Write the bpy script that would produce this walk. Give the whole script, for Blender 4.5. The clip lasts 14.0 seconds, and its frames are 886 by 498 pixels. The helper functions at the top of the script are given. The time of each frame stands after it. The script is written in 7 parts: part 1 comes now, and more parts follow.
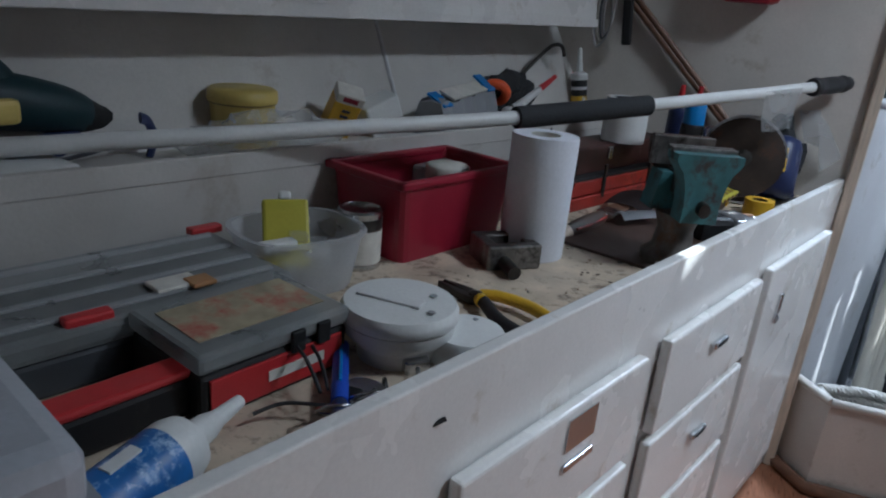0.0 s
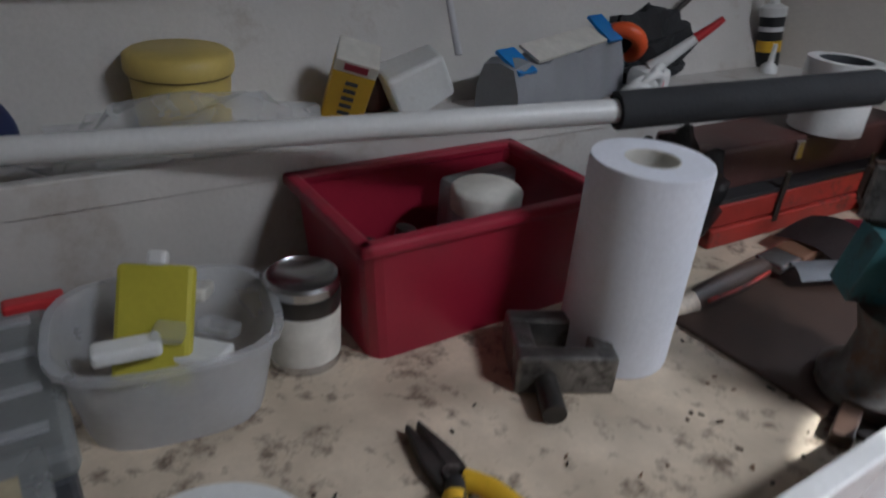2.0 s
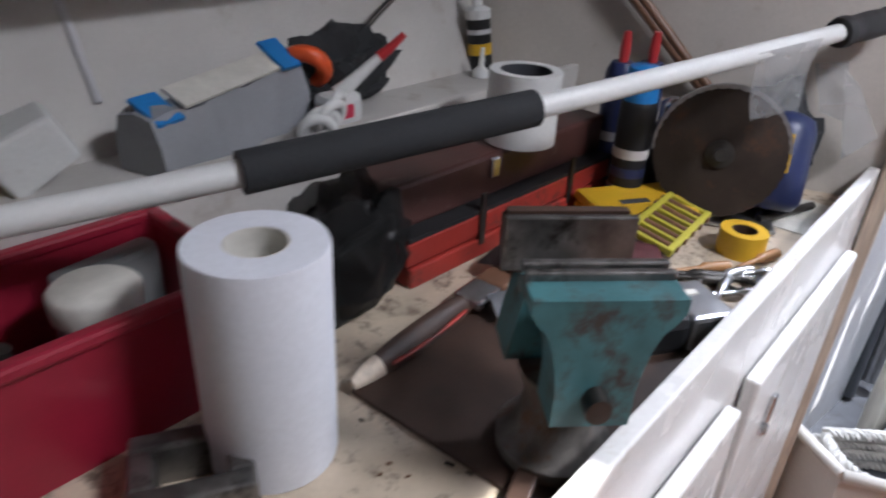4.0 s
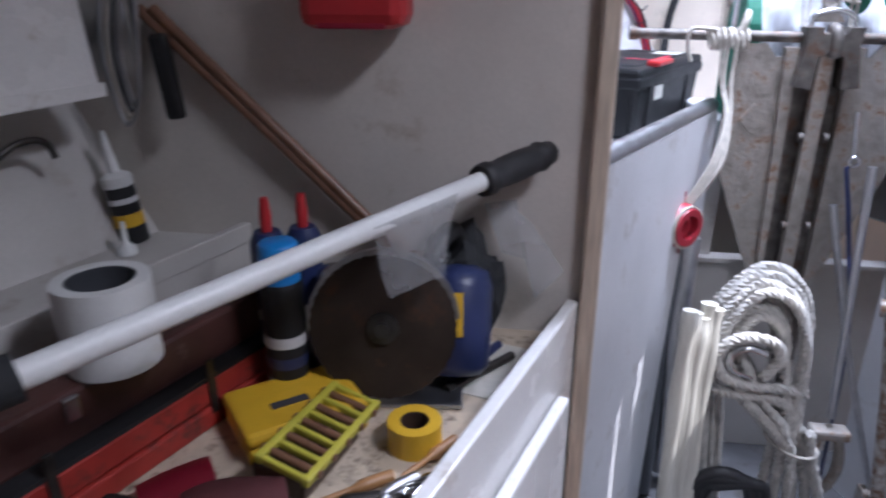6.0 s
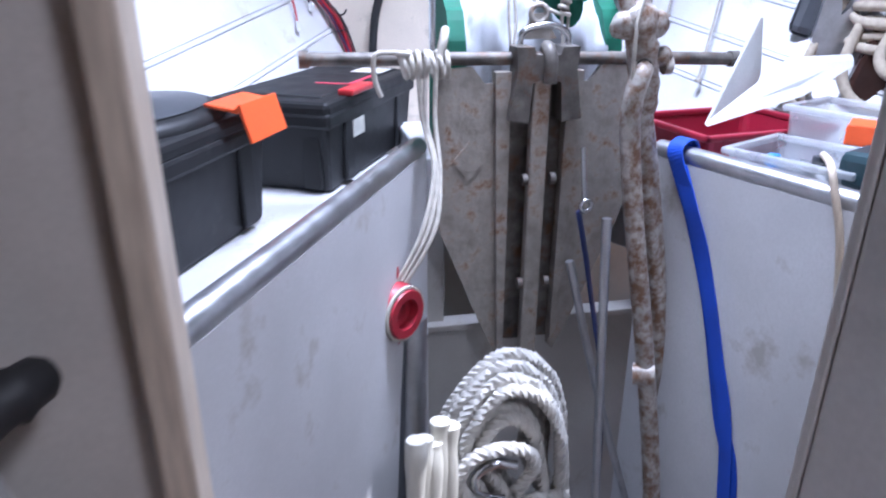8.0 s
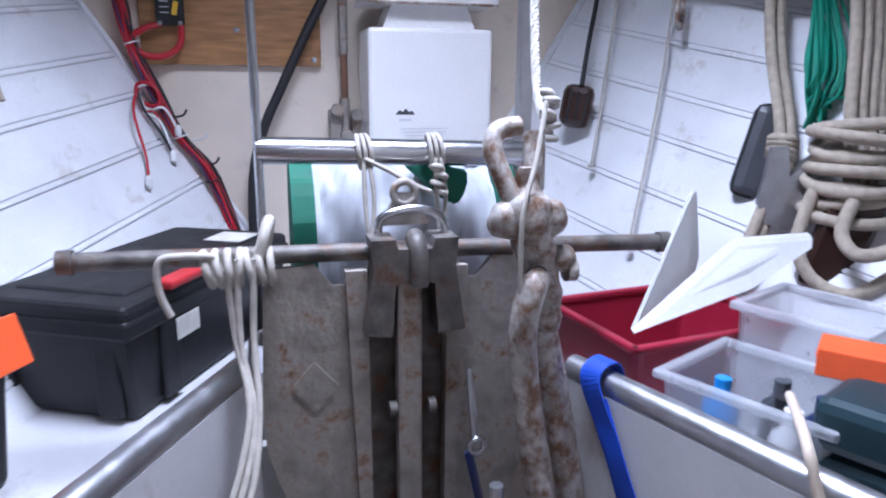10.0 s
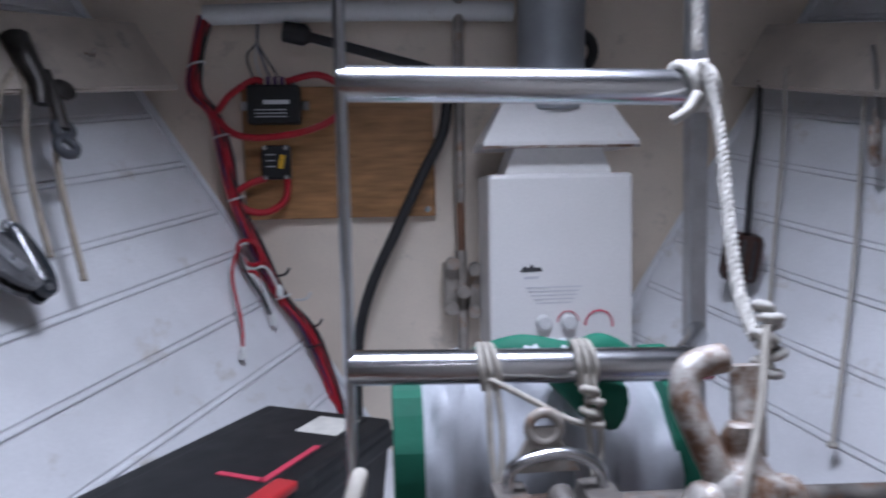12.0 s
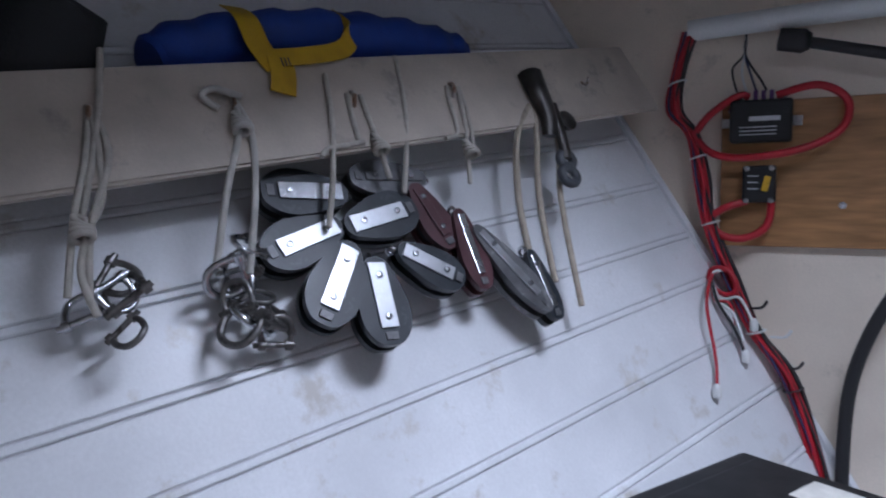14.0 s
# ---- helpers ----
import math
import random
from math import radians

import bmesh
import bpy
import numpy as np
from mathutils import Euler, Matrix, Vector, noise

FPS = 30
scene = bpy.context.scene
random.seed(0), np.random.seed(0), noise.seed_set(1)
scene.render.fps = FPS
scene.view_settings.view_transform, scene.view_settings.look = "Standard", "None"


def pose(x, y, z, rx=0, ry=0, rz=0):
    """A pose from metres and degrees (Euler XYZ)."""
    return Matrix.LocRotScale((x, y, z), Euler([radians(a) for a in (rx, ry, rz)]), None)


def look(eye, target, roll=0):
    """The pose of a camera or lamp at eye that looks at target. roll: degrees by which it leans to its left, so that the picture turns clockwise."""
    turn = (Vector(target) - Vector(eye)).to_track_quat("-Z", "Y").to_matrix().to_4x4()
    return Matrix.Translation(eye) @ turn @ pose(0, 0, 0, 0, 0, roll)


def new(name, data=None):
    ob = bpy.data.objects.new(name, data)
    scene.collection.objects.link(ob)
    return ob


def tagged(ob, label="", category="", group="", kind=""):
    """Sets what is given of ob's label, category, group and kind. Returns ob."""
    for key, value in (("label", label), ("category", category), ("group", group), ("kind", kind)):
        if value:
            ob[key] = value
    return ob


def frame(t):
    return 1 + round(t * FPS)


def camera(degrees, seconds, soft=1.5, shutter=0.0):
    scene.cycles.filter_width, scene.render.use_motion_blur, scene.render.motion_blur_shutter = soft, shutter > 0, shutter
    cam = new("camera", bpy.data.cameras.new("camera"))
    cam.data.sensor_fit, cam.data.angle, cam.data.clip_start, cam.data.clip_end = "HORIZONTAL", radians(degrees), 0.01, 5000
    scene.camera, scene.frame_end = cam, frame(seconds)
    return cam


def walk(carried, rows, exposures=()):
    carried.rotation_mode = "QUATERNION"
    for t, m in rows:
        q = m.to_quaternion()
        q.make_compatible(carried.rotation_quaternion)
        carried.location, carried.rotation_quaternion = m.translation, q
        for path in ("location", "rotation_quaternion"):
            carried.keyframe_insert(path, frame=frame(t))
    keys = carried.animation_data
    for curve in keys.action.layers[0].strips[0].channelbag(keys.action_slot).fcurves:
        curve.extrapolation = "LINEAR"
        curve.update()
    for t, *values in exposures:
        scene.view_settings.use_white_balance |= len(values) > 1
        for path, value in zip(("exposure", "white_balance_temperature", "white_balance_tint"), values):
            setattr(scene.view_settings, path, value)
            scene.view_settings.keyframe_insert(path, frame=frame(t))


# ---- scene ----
cam = camera(66.2, 14.0, soft=2.0, shutter=0.5)
PATH = [
    (0, (-0.314, -2.137, 1.275), (-1.017, -0.388, 0.608), 5.5),
    (0.5, (-0.328, -2.065, 1.239), (-1.083, -0.345, 0.551), 5.5),
    (1, (-0.354, -1.948, 1.228), (-1.184, -0.309, 0.438), 5.4),
    (1.5, (-0.376, -1.807, 1.229), (-1.311, -0.229, 0.433), 5.0),
    (2, (-0.39, -1.581, 1.3), (-1.454, -0.178, 0.351), 4.4),
    (2.2, (-0.381, -1.556, 1.339), (-1.458, -0.201, 0.337), 4.6),
    (4.3, (-0.268, -1.294, 1.341), (-0.854, 0.367, 0.393), 3.3),
    (4.5, (-0.241, -1.241, 1.349), (-0.811, 0.426, 0.402), 3.3),
    (5, (-0.176, -1.108, 1.398), (-0.715, 0.625, 0.557), 2.3),
    (5.5, (-0.125, -1.07, 1.423), (-0.589, 0.732, 0.691), 0.9),
    (6, (-0.072, -1.046, 1.419), (-0.351, 0.796, 0.693), -0.0),
    (6.5, (-0.017, -0.904, 1.405), (-0.066, 0.955, 0.669), 0.1),
    (7, (0.012, -0.735, 1.407), (0.252, 1.096, 0.64), 0.1),
    (7.2, (0.021, -0.69, 1.417), (0.324, 1.131, 0.648), -0.1),
    (9.3, (0.354, -0.269, 1.521), (0.794, 1.572, 0.874), 0.2),
    (9.5, (0.362, -0.251, 1.533), (0.84, 1.597, 0.935), 0.4),
    (10, (0.416, -0.126, 1.541), (0.905, 1.755, 1.07), 0.4),
    (10.5, (0.471, 0.036, 1.544), (0.896, 1.932, 1.069), 0.1),
    (11, (0.509, 0.128, 1.605), (0.852, 2.061, 1.222), -0.1),
    (11.5, (0.503, 0.143, 1.639), (0.806, 2.106, 1.412), -0.6),
    (12, (0.446, 0.165, 1.636), (0.62, 2.152, 1.482), -1.2),
    (12.5, (0.371, 0.161, 1.633), (0.191, 2.14, 1.41), -1.3),
    (13, (0.304, 0.169, 1.668), (-0.282, 2.072, 1.479), -1.1),
    (13.5, (0.286, 0.174, 1.684), (-0.53, 1.993, 1.519), -1.0),
    (14, (0.261, 0.193, 1.697), (-0.652, 1.967, 1.55), -0.2),
]
EXPOSURES = [(0, 0.82, 5300, 4), (0.5, 1.0, 5400, 4), (1.5, 1.05, 5600, 6), (2.0, 1.1, 5750, 9), (4.5, 1.62, 5900, 14), (5.0, 1.42, 5850, 16), (5.5, 1.12, 5650, 18), (6.0, 0.88, 5550, 18),
             (6.5, 0.8, 5350, 18), (7.0, 0.76, 5350, 18), (9.5, 0.47, 5450, 20), (10.0, 0.18, 5450, 20), (10.5, -0.05, 5450, 20), (11.0, -0.2, 5500, 19), (12.0, -0.66, 5750, 17),
             (13.0, -0.82, 5550, 16), (14.0, -0.5, 5550, 16)]
walk(cam, [(t, look(eye, target, roll)) for t, eye, target, roll in PATH], EXPOSURES)

# ---- world and lights ----
world = bpy.data.worlds.new("sky")
world.use_nodes = True
scene.world = world
wn = world.node_tree.nodes
sky = wn.new("ShaderNodeTexSky")
sky.sky_type, sky.sun_disc = "NISHITA", False
sky.sun_elevation, sky.sun_rotation = radians(54), radians(89)
world.node_tree.links.new(sky.outputs[0], wn["Background"].inputs[0])
wn["Background"].inputs[1].default_value = 0.12


def lamp(name, kind, m, energy, color=(1, 1, 1), size=0.5, size_y=0.5):
    data = bpy.data.lights.new(name, kind)
    data.energy, data.color = energy, color
    if kind == "AREA":
        data.shape, data.size, data.size_y = "RECTANGLE", size, size_y
    else:
        data.angle = radians(size)
    ob = new(name, data)
    ob.matrix_world = m
    return ob


lamp("sun", "SUN", look((1.33, 0.03, 1.85), (0, 0, 0)), 4.0, (1, 0.95, 0.86), 0.5)
hatch = lamp("hatch_daylight", "AREA", pose(0.62, 0.75, 2.82, 0, 0, 0), 62, (0.89, 0.93, 1.0), 0.58, 0.58)
hatch.data.spread = radians(170)
# fill lamp added in an unseen skylight to light the workbench
lamp("added_skylight_fill", "AREA", pose(0.95, -0.95, 2.68, 0, 0, 0), 26, (1.0, 0.98, 0.97), 0.55, 0.55)


# ---- materials ----
def mat(name, color, rough=0.5, metal=0.0, var=0.12, scale=14.0, bump=0.15, grain=180.0, stain=None, amount=0.0, stain_scale=5.0,
        clear=0.0, alpha=1.0, each=0.0, stretch=(1, 1, 1), gloss_var=1.0):
    m = bpy.data.materials.new(name)
    m.use_nodes = True
    nt = m.node_tree
    n, link = nt.nodes, nt.links.new
    b = n["Principled BSDF"]
    b.inputs["Metallic"].default_value = metal
    tc, mp = n.new("ShaderNodeTexCoord"), n.new("ShaderNodeMapping")
    mp.inputs["Scale"].default_value = stretch
    link(tc.outputs["Object"], mp.inputs[0])

    def noise_tex(s, detail):
        t = n.new("ShaderNodeTexNoise")
        t.inputs["Scale"].default_value, t.inputs["Detail"].default_value = s, detail
        link(mp.outputs[0], t.inputs["Vector"])
        return t

    def mix(fac, a, c):
        x = n.new("ShaderNodeMix")
        x.data_type = "RGBA"
        for sock, val in ((x.inputs[0], fac), (x.inputs[6], a), (x.inputs[7], c)):
            if hasattr(val, "is_linked"):
                link(val, sock)
            else:
                sock.default_value = val
        return x.outputs[2]

    def ramp(src, lo, hi):
        r = n.new("ShaderNodeMapRange")
        r.inputs[1].default_value, r.inputs[2].default_value = lo, hi
        link(src, r.inputs[0])
        return r.outputs[0]

    big, fine = noise_tex(scale, 4), noise_tex(grain, 3)
    dark = tuple(c * (1 - 2.2 * var) for c in color) + (1,)
    lite = tuple(min(1, c * (1 + var)) for c in color) + (1,)
    col = mix(ramp(big.outputs[0], 0.3, 0.7), dark, lite)
    col = mix(ramp(fine.outputs[0], 0.2, 1.6), col, tuple(c * 0.75 for c in color) + (1,))
    if stain:
        st = noise_tex(stain_scale, 8)
        st.inputs["Roughness"].default_value = 0.68
        col = mix(ramp(st.outputs[0], 0.62 - amount * 0.35, 0.72 - amount * 0.2), col, stain + (1,))
    if each:
        oi = n.new("ShaderNodeObjectInfo")
        hsv = n.new("ShaderNodeHueSaturation")
        link(ramp(oi.outputs["Random"], 0, 1), hsv.inputs["Fac"])
        hsv.inputs["Value"].default_value = 1 - each
        link(col, hsv.inputs["Color"])
        col = hsv.outputs[0]
    link(col, b.inputs["Base Color"])
    rr = n.new("ShaderNodeMapRange")
    rr.inputs[3].default_value, rr.inputs[4].default_value = max(0.03, rough - 0.13 * gloss_var), min(1, rough + 0.16 * gloss_var)
    link(big.outputs[0], rr.inputs[0])
    link(rr.outputs[0], b.inputs["Roughness"])
    if bump:
        bp = n.new("ShaderNodeBump")
        bp.inputs["Strength"].default_value, bp.inputs["Distance"].default_value = bump, 0.002
        link(fine.outputs[0], bp.inputs["Height"])
        link(bp.outputs[0], b.inputs["Normal"])
    if clear:
        b.inputs["Transmission Weight"].default_value = clear
        b.inputs["IOR"].default_value = 1.12
    b.inputs["Alpha"].default_value = alpha
    return m


M_HULL = mat("white_hull_paint", (0.80, 0.81, 0.83), 0.34, var=0.07, scale=5, bump=0.1, stain=(0.55, 0.52, 0.48), amount=0.13, stain_scale=9, each=0.06)
M_HULLIN = mat("hull_lining_paint", (0.60, 0.58, 0.55), 0.55, var=0.10, scale=4, stain=(0.40, 0.36, 0.32), amount=0.14, stain_scale=7)
M_CREAM = mat("cream_bulkhead_paint", (0.64, 0.60, 0.55), 0.45, var=0.06, scale=5, stain=(0.45, 0.40, 0.34), amount=0.08, stain_scale=8)
# scuffed cream, its base darkened to imitate the shade under the deck
M_FASCIA = mat("scuffed_shaded_board_paint", (0.54, 0.475, 0.40), 0.55, var=0.12, scale=8, stain=(0.30, 0.27, 0.24), amount=0.14, stain_scale=12)
# unseen deckhead, kept dark to cut bounced light on the upper hull
M_CEIL = mat("dark_low_bounce_deckhead", (0.24, 0.235, 0.23), 0.6, var=0.08, scale=5)
M_WHITE = mat("white_cabinet_gloss", (0.80, 0.79, 0.77), 0.25, var=0.04, scale=5, bump=0.05, stain=(0.52, 0.48, 0.42), amount=0.04, stain_scale=12)
M_DOOR = mat("white_door_laminate", (0.82, 0.82, 0.82), 0.22, var=0.03, scale=4, bump=0.05)
M_BENCH = mat("stained_bench_top", (0.60, 0.50, 0.38), 0.6, var=0.14, scale=16, stain=(0.15, 0.11, 0.08), amount=0.27, stain_scale=34)
M_TRIM = mat("pale_wood_trim", (0.64, 0.54, 0.43), 0.45, var=0.14, scale=22, stretch=(6, 6, 0.6))
M_FLOOR = mat("varnished_floor", (0.30, 0.13, 0.07), 0.3, var=0.18, scale=18, stretch=(8, 1, 1))
M_WOOD = mat("brown_plywood", (0.40, 0.205, 0.08), 0.4, var=0.2, scale=10, stretch=(1, 1, 7))
M_ROD = mat("brown_varnished_rod", (0.19, 0.095, 0.055), 0.35, var=0.15, scale=30)
M_BOARD = mat("dark_hardboard", (0.065, 0.037, 0.026), 0.45, var=0.2, scale=20)
M_STEEL = mat("brushed_stainless", (0.62, 0.63, 0.65), 0.24, 1.0, var=0.05, scale=30, bump=0.04, gloss_var=0.35)
M_ALU = mat("dull_aluminium", (0.55, 0.56, 0.58), 0.36, 1.0, var=0.08, scale=30)
M_FORGED = mat("dark_forged_steel", (0.16, 0.145, 0.13), 0.58, 0.35, var=0.3, scale=30, bump=0.4, stain=(0.13, 0.065, 0.035), amount=0.3, stain_scale=18)
M_GALV = mat("weathered_galvanised_steel", (0.38, 0.345, 0.305), 0.58, 0.25, var=0.22, scale=22, bump=0.8, grain=90, stain=(0.22, 0.125, 0.075), amount=0.26, stain_scale=22)
M_RUST = mat("rusty_flaking_steel", (0.56, 0.53, 0.49), 0.42, 0.2, var=0.2, scale=30, bump=0.7, grain=110, stain=(0.19, 0.105, 0.06), amount=0.60, stain_scale=40)
M_DARKST = mat("dark_oily_steel", (0.07, 0.065, 0.06), 0.38, 0.7, var=0.25, scale=30)
M_SAW = mat("rusty_saw_blade", (0.055, 0.040, 0.032), 0.55, 0.5, var=0.25, scale=14, stain=(0.10, 0.05, 0.03), amount=0.2, stain_scale=18)
M_RED = mat("red_plastic", (0.31, 0.013, 0.036), 0.4, var=0.06, bump=0.05)
M_REDBR = mat("bright_red_plastic", (0.50, 0.03, 0.035), 0.35, var=0.06, bump=0.05)
M_REDTOOL = mat("worn_red_toolbox_paint", (0.36, 0.035, 0.025), 0.45, var=0.2, scale=12, stain=(0.07, 0.03, 0.025), amount=0.22, stain_scale=16)
M_MAROON = mat("dark_maroon_toolbox_paint", (0.085, 0.035, 0.03), 0.42, var=0.25, scale=12, stain=(0.16, 0.11, 0.09), amount=0.1, stain_scale=16)
M_CABLE = mat("red_cable_sheath", (0.44, 0.012, 0.025), 0.4, var=0.08, bump=0)
M_BLACK = mat("black_plastic", (0.008, 0.0085, 0.010), 0.55, var=0.15, scale=20, stain=(0.03, 0.029, 0.028), amount=0.06, stain_scale=14)
M_FOAM = mat("black_foam_grip", (0.025, 0.027, 0.03), 0.85, var=0.15, bump=0.5)
M_DGREY = mat("dark_grey_plastic", (0.07, 0.075, 0.085), 0.4, var=0.1)
M_GREYP = mat("grey_plastic", (0.30, 0.31, 0.33), 0.4, var=0.06)
M_ORANGE = mat("orange_plastic", (0.85, 0.12, 0.03), 0.4, var=0.05)
M_BLUE = mat("blue_webbing", (0.015, 0.07, 0.50), 0.55, var=0.1)
M_BLUEL = mat("light_blue_plastic", (0.02, 0.22, 0.60), 0.35, var=0.05)
M_NAVY = mat("navy_blue_enamel", (0.022, 0.034, 0.11), 0.35, var=0.15)
M_TEAL = mat("chipped_teal_enamel", (0.065, 0.19, 0.205), 0.45, var=0.2, scale=22, stain=(0.05, 0.04, 0.035), amount=0.34, stain_scale=20)
M_DTEAL = mat("dark_teal_plastic", (0.010, 0.036, 0.046), 0.45, var=0.1)
M_GREEN = mat("green_canvas", (0.01, 0.17, 0.10), 0.7, var=0.12)
M_GRLINE = mat("green_cord", (0.01, 0.27, 0.17), 0.6, var=0.12)
M_BAG = mat("white_bag_fabric", (0.54, 0.56, 0.60), 0.55, var=0.06, scale=16)
M_YEL = mat("yellow_plastic", (0.70, 0.42, 0.02), 0.42, var=0.08)
M_YELG = mat("lime_yellow_plastic", (0.52, 0.47, 0.05), 0.42, var=0.06)
M_YELP = mat("pale_yellow_plastic", (0.72, 0.56, 0.16), 0.45, var=0.08, stain=(0.4, 0.25, 0.1), amount=0.05)
M_PAPER = mat("white_paper", (0.72, 0.74, 0.80), 0.85, var=0.03, scale=10)
M_PLASTW = mat("white_plastic", (0.74, 0.75, 0.74), 0.4, var=0.03, stain=(0.5, 0.46, 0.42), amount=0.02)
M_HEATER = mat("white_enamel_panel", (0.84, 0.83, 0.81), 0.2, var=0.02, scale=5, bump=0.02, stain=(0.55, 0.40, 0.25), amount=0.0)
M_CLEAR = mat("cloudy_clear_plastic", (0.80, 0.82, 0.84), 0.25, var=0.03, clear=0.55, alpha=0.45, bump=0.05)
M_BAGD = mat("dark_clear_bag", (0.04, 0.04, 0.04), 0.18, var=0.3, clear=0.3, alpha=0.7, bump=0.1)
M_SMOKE = mat("smoky_clear_plastic", (0.45, 0.47, 0.47), 0.3, var=0.06, clear=0.3, alpha=0.6, bump=0.05)
M_ROPEW = mat("white_nylon_rope", (0.52, 0.50, 0.46), 0.8, var=0.12, scale=40, bump=0.5, grain=400)
M_ROPET = mat("tan_braided_rope", (0.44, 0.38, 0.30), 0.85, var=0.12, scale=60, bump=0.6, grain=420)
M_CORD = mat("off_white_cord", (0.48, 0.448, 0.392), 0.85, var=0.1, scale=60, bump=0.5, grain=420)
M_RUBBER = mat("black_rubber", (0.018, 0.018, 0.02), 0.55, var=0.1)
M_BROWNP = mat("glossy_brown_plastic", (0.045, 0.022, 0.017), 0.15, var=0.1, bump=0.0)
M_MARO2 = mat("maroon_resin", (0.075, 0.025, 0.03), 0.4, var=0.15)
M_FLUE = mat("grey_flue_pipe", (0.34, 0.36, 0.38), 0.5, 0.3, var=0.08)
M_SAND = mat("worn_dark_sandpaper", (0.055, 0.035, 0.035), 0.8, var=0.2, bump=0.6)
M_SANDM = mat("maroon_sandpaper", (0.20, 0.06, 0.065), 0.75, var=0.15, bump=0.5, stain=(0.45, 0.33, 0.30), amount=0.1, stain_scale=18)
M_YELB = mat("yellow_canvas_strap", (0.62, 0.38, 0.01), 0.65, var=0.15)
M_BLUEB = mat("blue_canvas_bag", (0.012, 0.05, 0.30), 0.65, var=0.2)
M_INK = mat("dark_print", (0.05, 0.05, 0.055), 0.6, var=0.02, bump=0)
M_INKG = mat("pale_grey_print", (0.62, 0.62, 0.64), 0.6, var=0.02, bump=0)
M_INKR = mat("red_print", (0.62, 0.05, 0.10), 0.6, var=0.02, bump=0)
M_LABEL = mat("paper_label", (0.68, 0.66, 0.60), 0.7, var=0.08, scale=40)
M_FORWARD = mat("cream_forward_paint", (0.82, 0.72, 0.60), 0.42, var=0.06, scale=5, stain=(0.52, 0.46, 0.38), amount=0.10, stain_scale=9)
M_CHEEK = mat("black_moulded_nylon", (0.020, 0.025, 0.031), 0.36, var=0.15, scale=24, stain=(0.07, 0.075, 0.08), amount=0.08, stain_scale=30)
M_CHEEKG = mat("scratched_grey_alloy", (0.15, 0.15, 0.155), 0.42, 0.4, var=0.2, scale=30, stain=(0.30, 0.30, 0.30), amount=0.12, stain_scale=40)
M_FROST = mat("frosted_milky_plastic", (0.82, 0.84, 0.87), 0.3, var=0.05, clear=0.45, alpha=0.46, bump=0.05)
M_WORNST = mat("worn_and_dark_reflecting_steel", (0.26, 0.25, 0.24), 0.36, 0.85, var=0.3, scale=26, bump=0.3, stain=(0.05, 0.045, 0.04), amount=0.3, stain_scale=24)
M_REDW = mat("weathered_red_nylon", (0.40, 0.022, 0.04), 0.42, var=0.15, scale=30, bump=0.2, stain=(0.20, 0.02, 0.03), amount=0.2, stain_scale=30)
M_BERTH = mat("dull_white_berth_paint", (0.60, 0.60, 0.615), 0.42, var=0.08, scale=4, bump=0.1, stain=(0.40, 0.38, 0.36), amount=0.16, stain_scale=8)
M_SOLE = mat("dark_clutter_fill", (0.10, 0.10, 0.105), 0.6, var=0.2, scale=9, stain=(0.05, 0.045, 0.04), amount=0.25, stain_scale=10)
# yellow tint imitates sunlight on the folds
M_SUNFOLD = mat("sun_tinted_folds", (0.60, 0.58, 0.51), 0.75, var=0.12, scale=30, bump=0.4, stretch=(1, 1, 0.2))
M_SEAM = mat("grey_joint_filler", (0.66, 0.66, 0.68), 0.8, var=0.1)


# ---- mesh tools ----
def box(bm, c, s, m=None, bevel=0.0, taper=1.0):
    """A box round c; taper scales its top."""
    ret = bmesh.ops.create_cube(bm, size=1.0)["verts"]
    for v in ret:
        k = taper if v.co.z > 0 else 1.0
        v.co = Vector((v.co.x * s[0] * k, v.co.y * s[1] * k, v.co.z * s[2])) + Vector(c)
    if bevel:
        edges = list({e for v in ret for e in v.link_edges})
        ret = bmesh.ops.bevel(bm, geom=edges, offset=bevel, segments=2, profile=0.5, affect="EDGES")["verts"]
        ret = list({v for v in ret})
    if m is not None:
        seen, stack = set(), list(ret)
        while stack:
            v = stack.pop()
            if v not in seen:
                seen.add(v)
                stack += [e.other_vert(v) for e in v.link_edges]
        bmesh.ops.transform(bm, matrix=m, verts=list(seen))
    return bm


def basis(d):
    d = Vector(d).normalized()
    a = d.orthogonal().normalized()
    return a, d.cross(a).normalized()


def cyl(bm, p0, p1, r0, r1=None, seg=16):
    p0, p1 = Vector(p0), Vector(p1)
    r1 = r0 if r1 is None else r1
    a, b = basis(p1 - p0)
    rings = []
    for p, r in ((p0, r0), (p1, r1)):
        rings.append([bm.verts.new(p + r * (math.cos(i * math.tau / seg) * a + math.sin(i * math.tau / seg) * b)) for i in range(seg)])
    for i in range(seg):
        bm.faces.new((rings[0][i], rings[0][(i + 1) % seg], rings[1][(i + 1) % seg], rings[1][i])).smooth = True
    bm.faces.new(rings[0][::-1])
    bm.faces.new(rings[1])
    return bm


def lathe(bm, profile, seg=24, m=None):
    """Turns (radius, height) points round the z axis."""
    m = m or Matrix()
    rings = []
    for r, z in profile:
        rings.append([bm.verts.new(m @ Vector((r * math.cos(i * math.tau / seg), r * math.sin(i * math.tau / seg), z))) for i in range(seg)])
    for lo, hi in zip(rings, rings[1:]):
        for i in range(seg):
            bm.faces.new((lo[i], lo[(i + 1) % seg], hi[(i + 1) % seg], hi[i])).smooth = True
    if profile[0][0] > 1e-5 and profile[0] != profile[-1]:
        bm.faces.new(rings[0][::-1])
        bm.faces.new(rings[-1])
    return bm


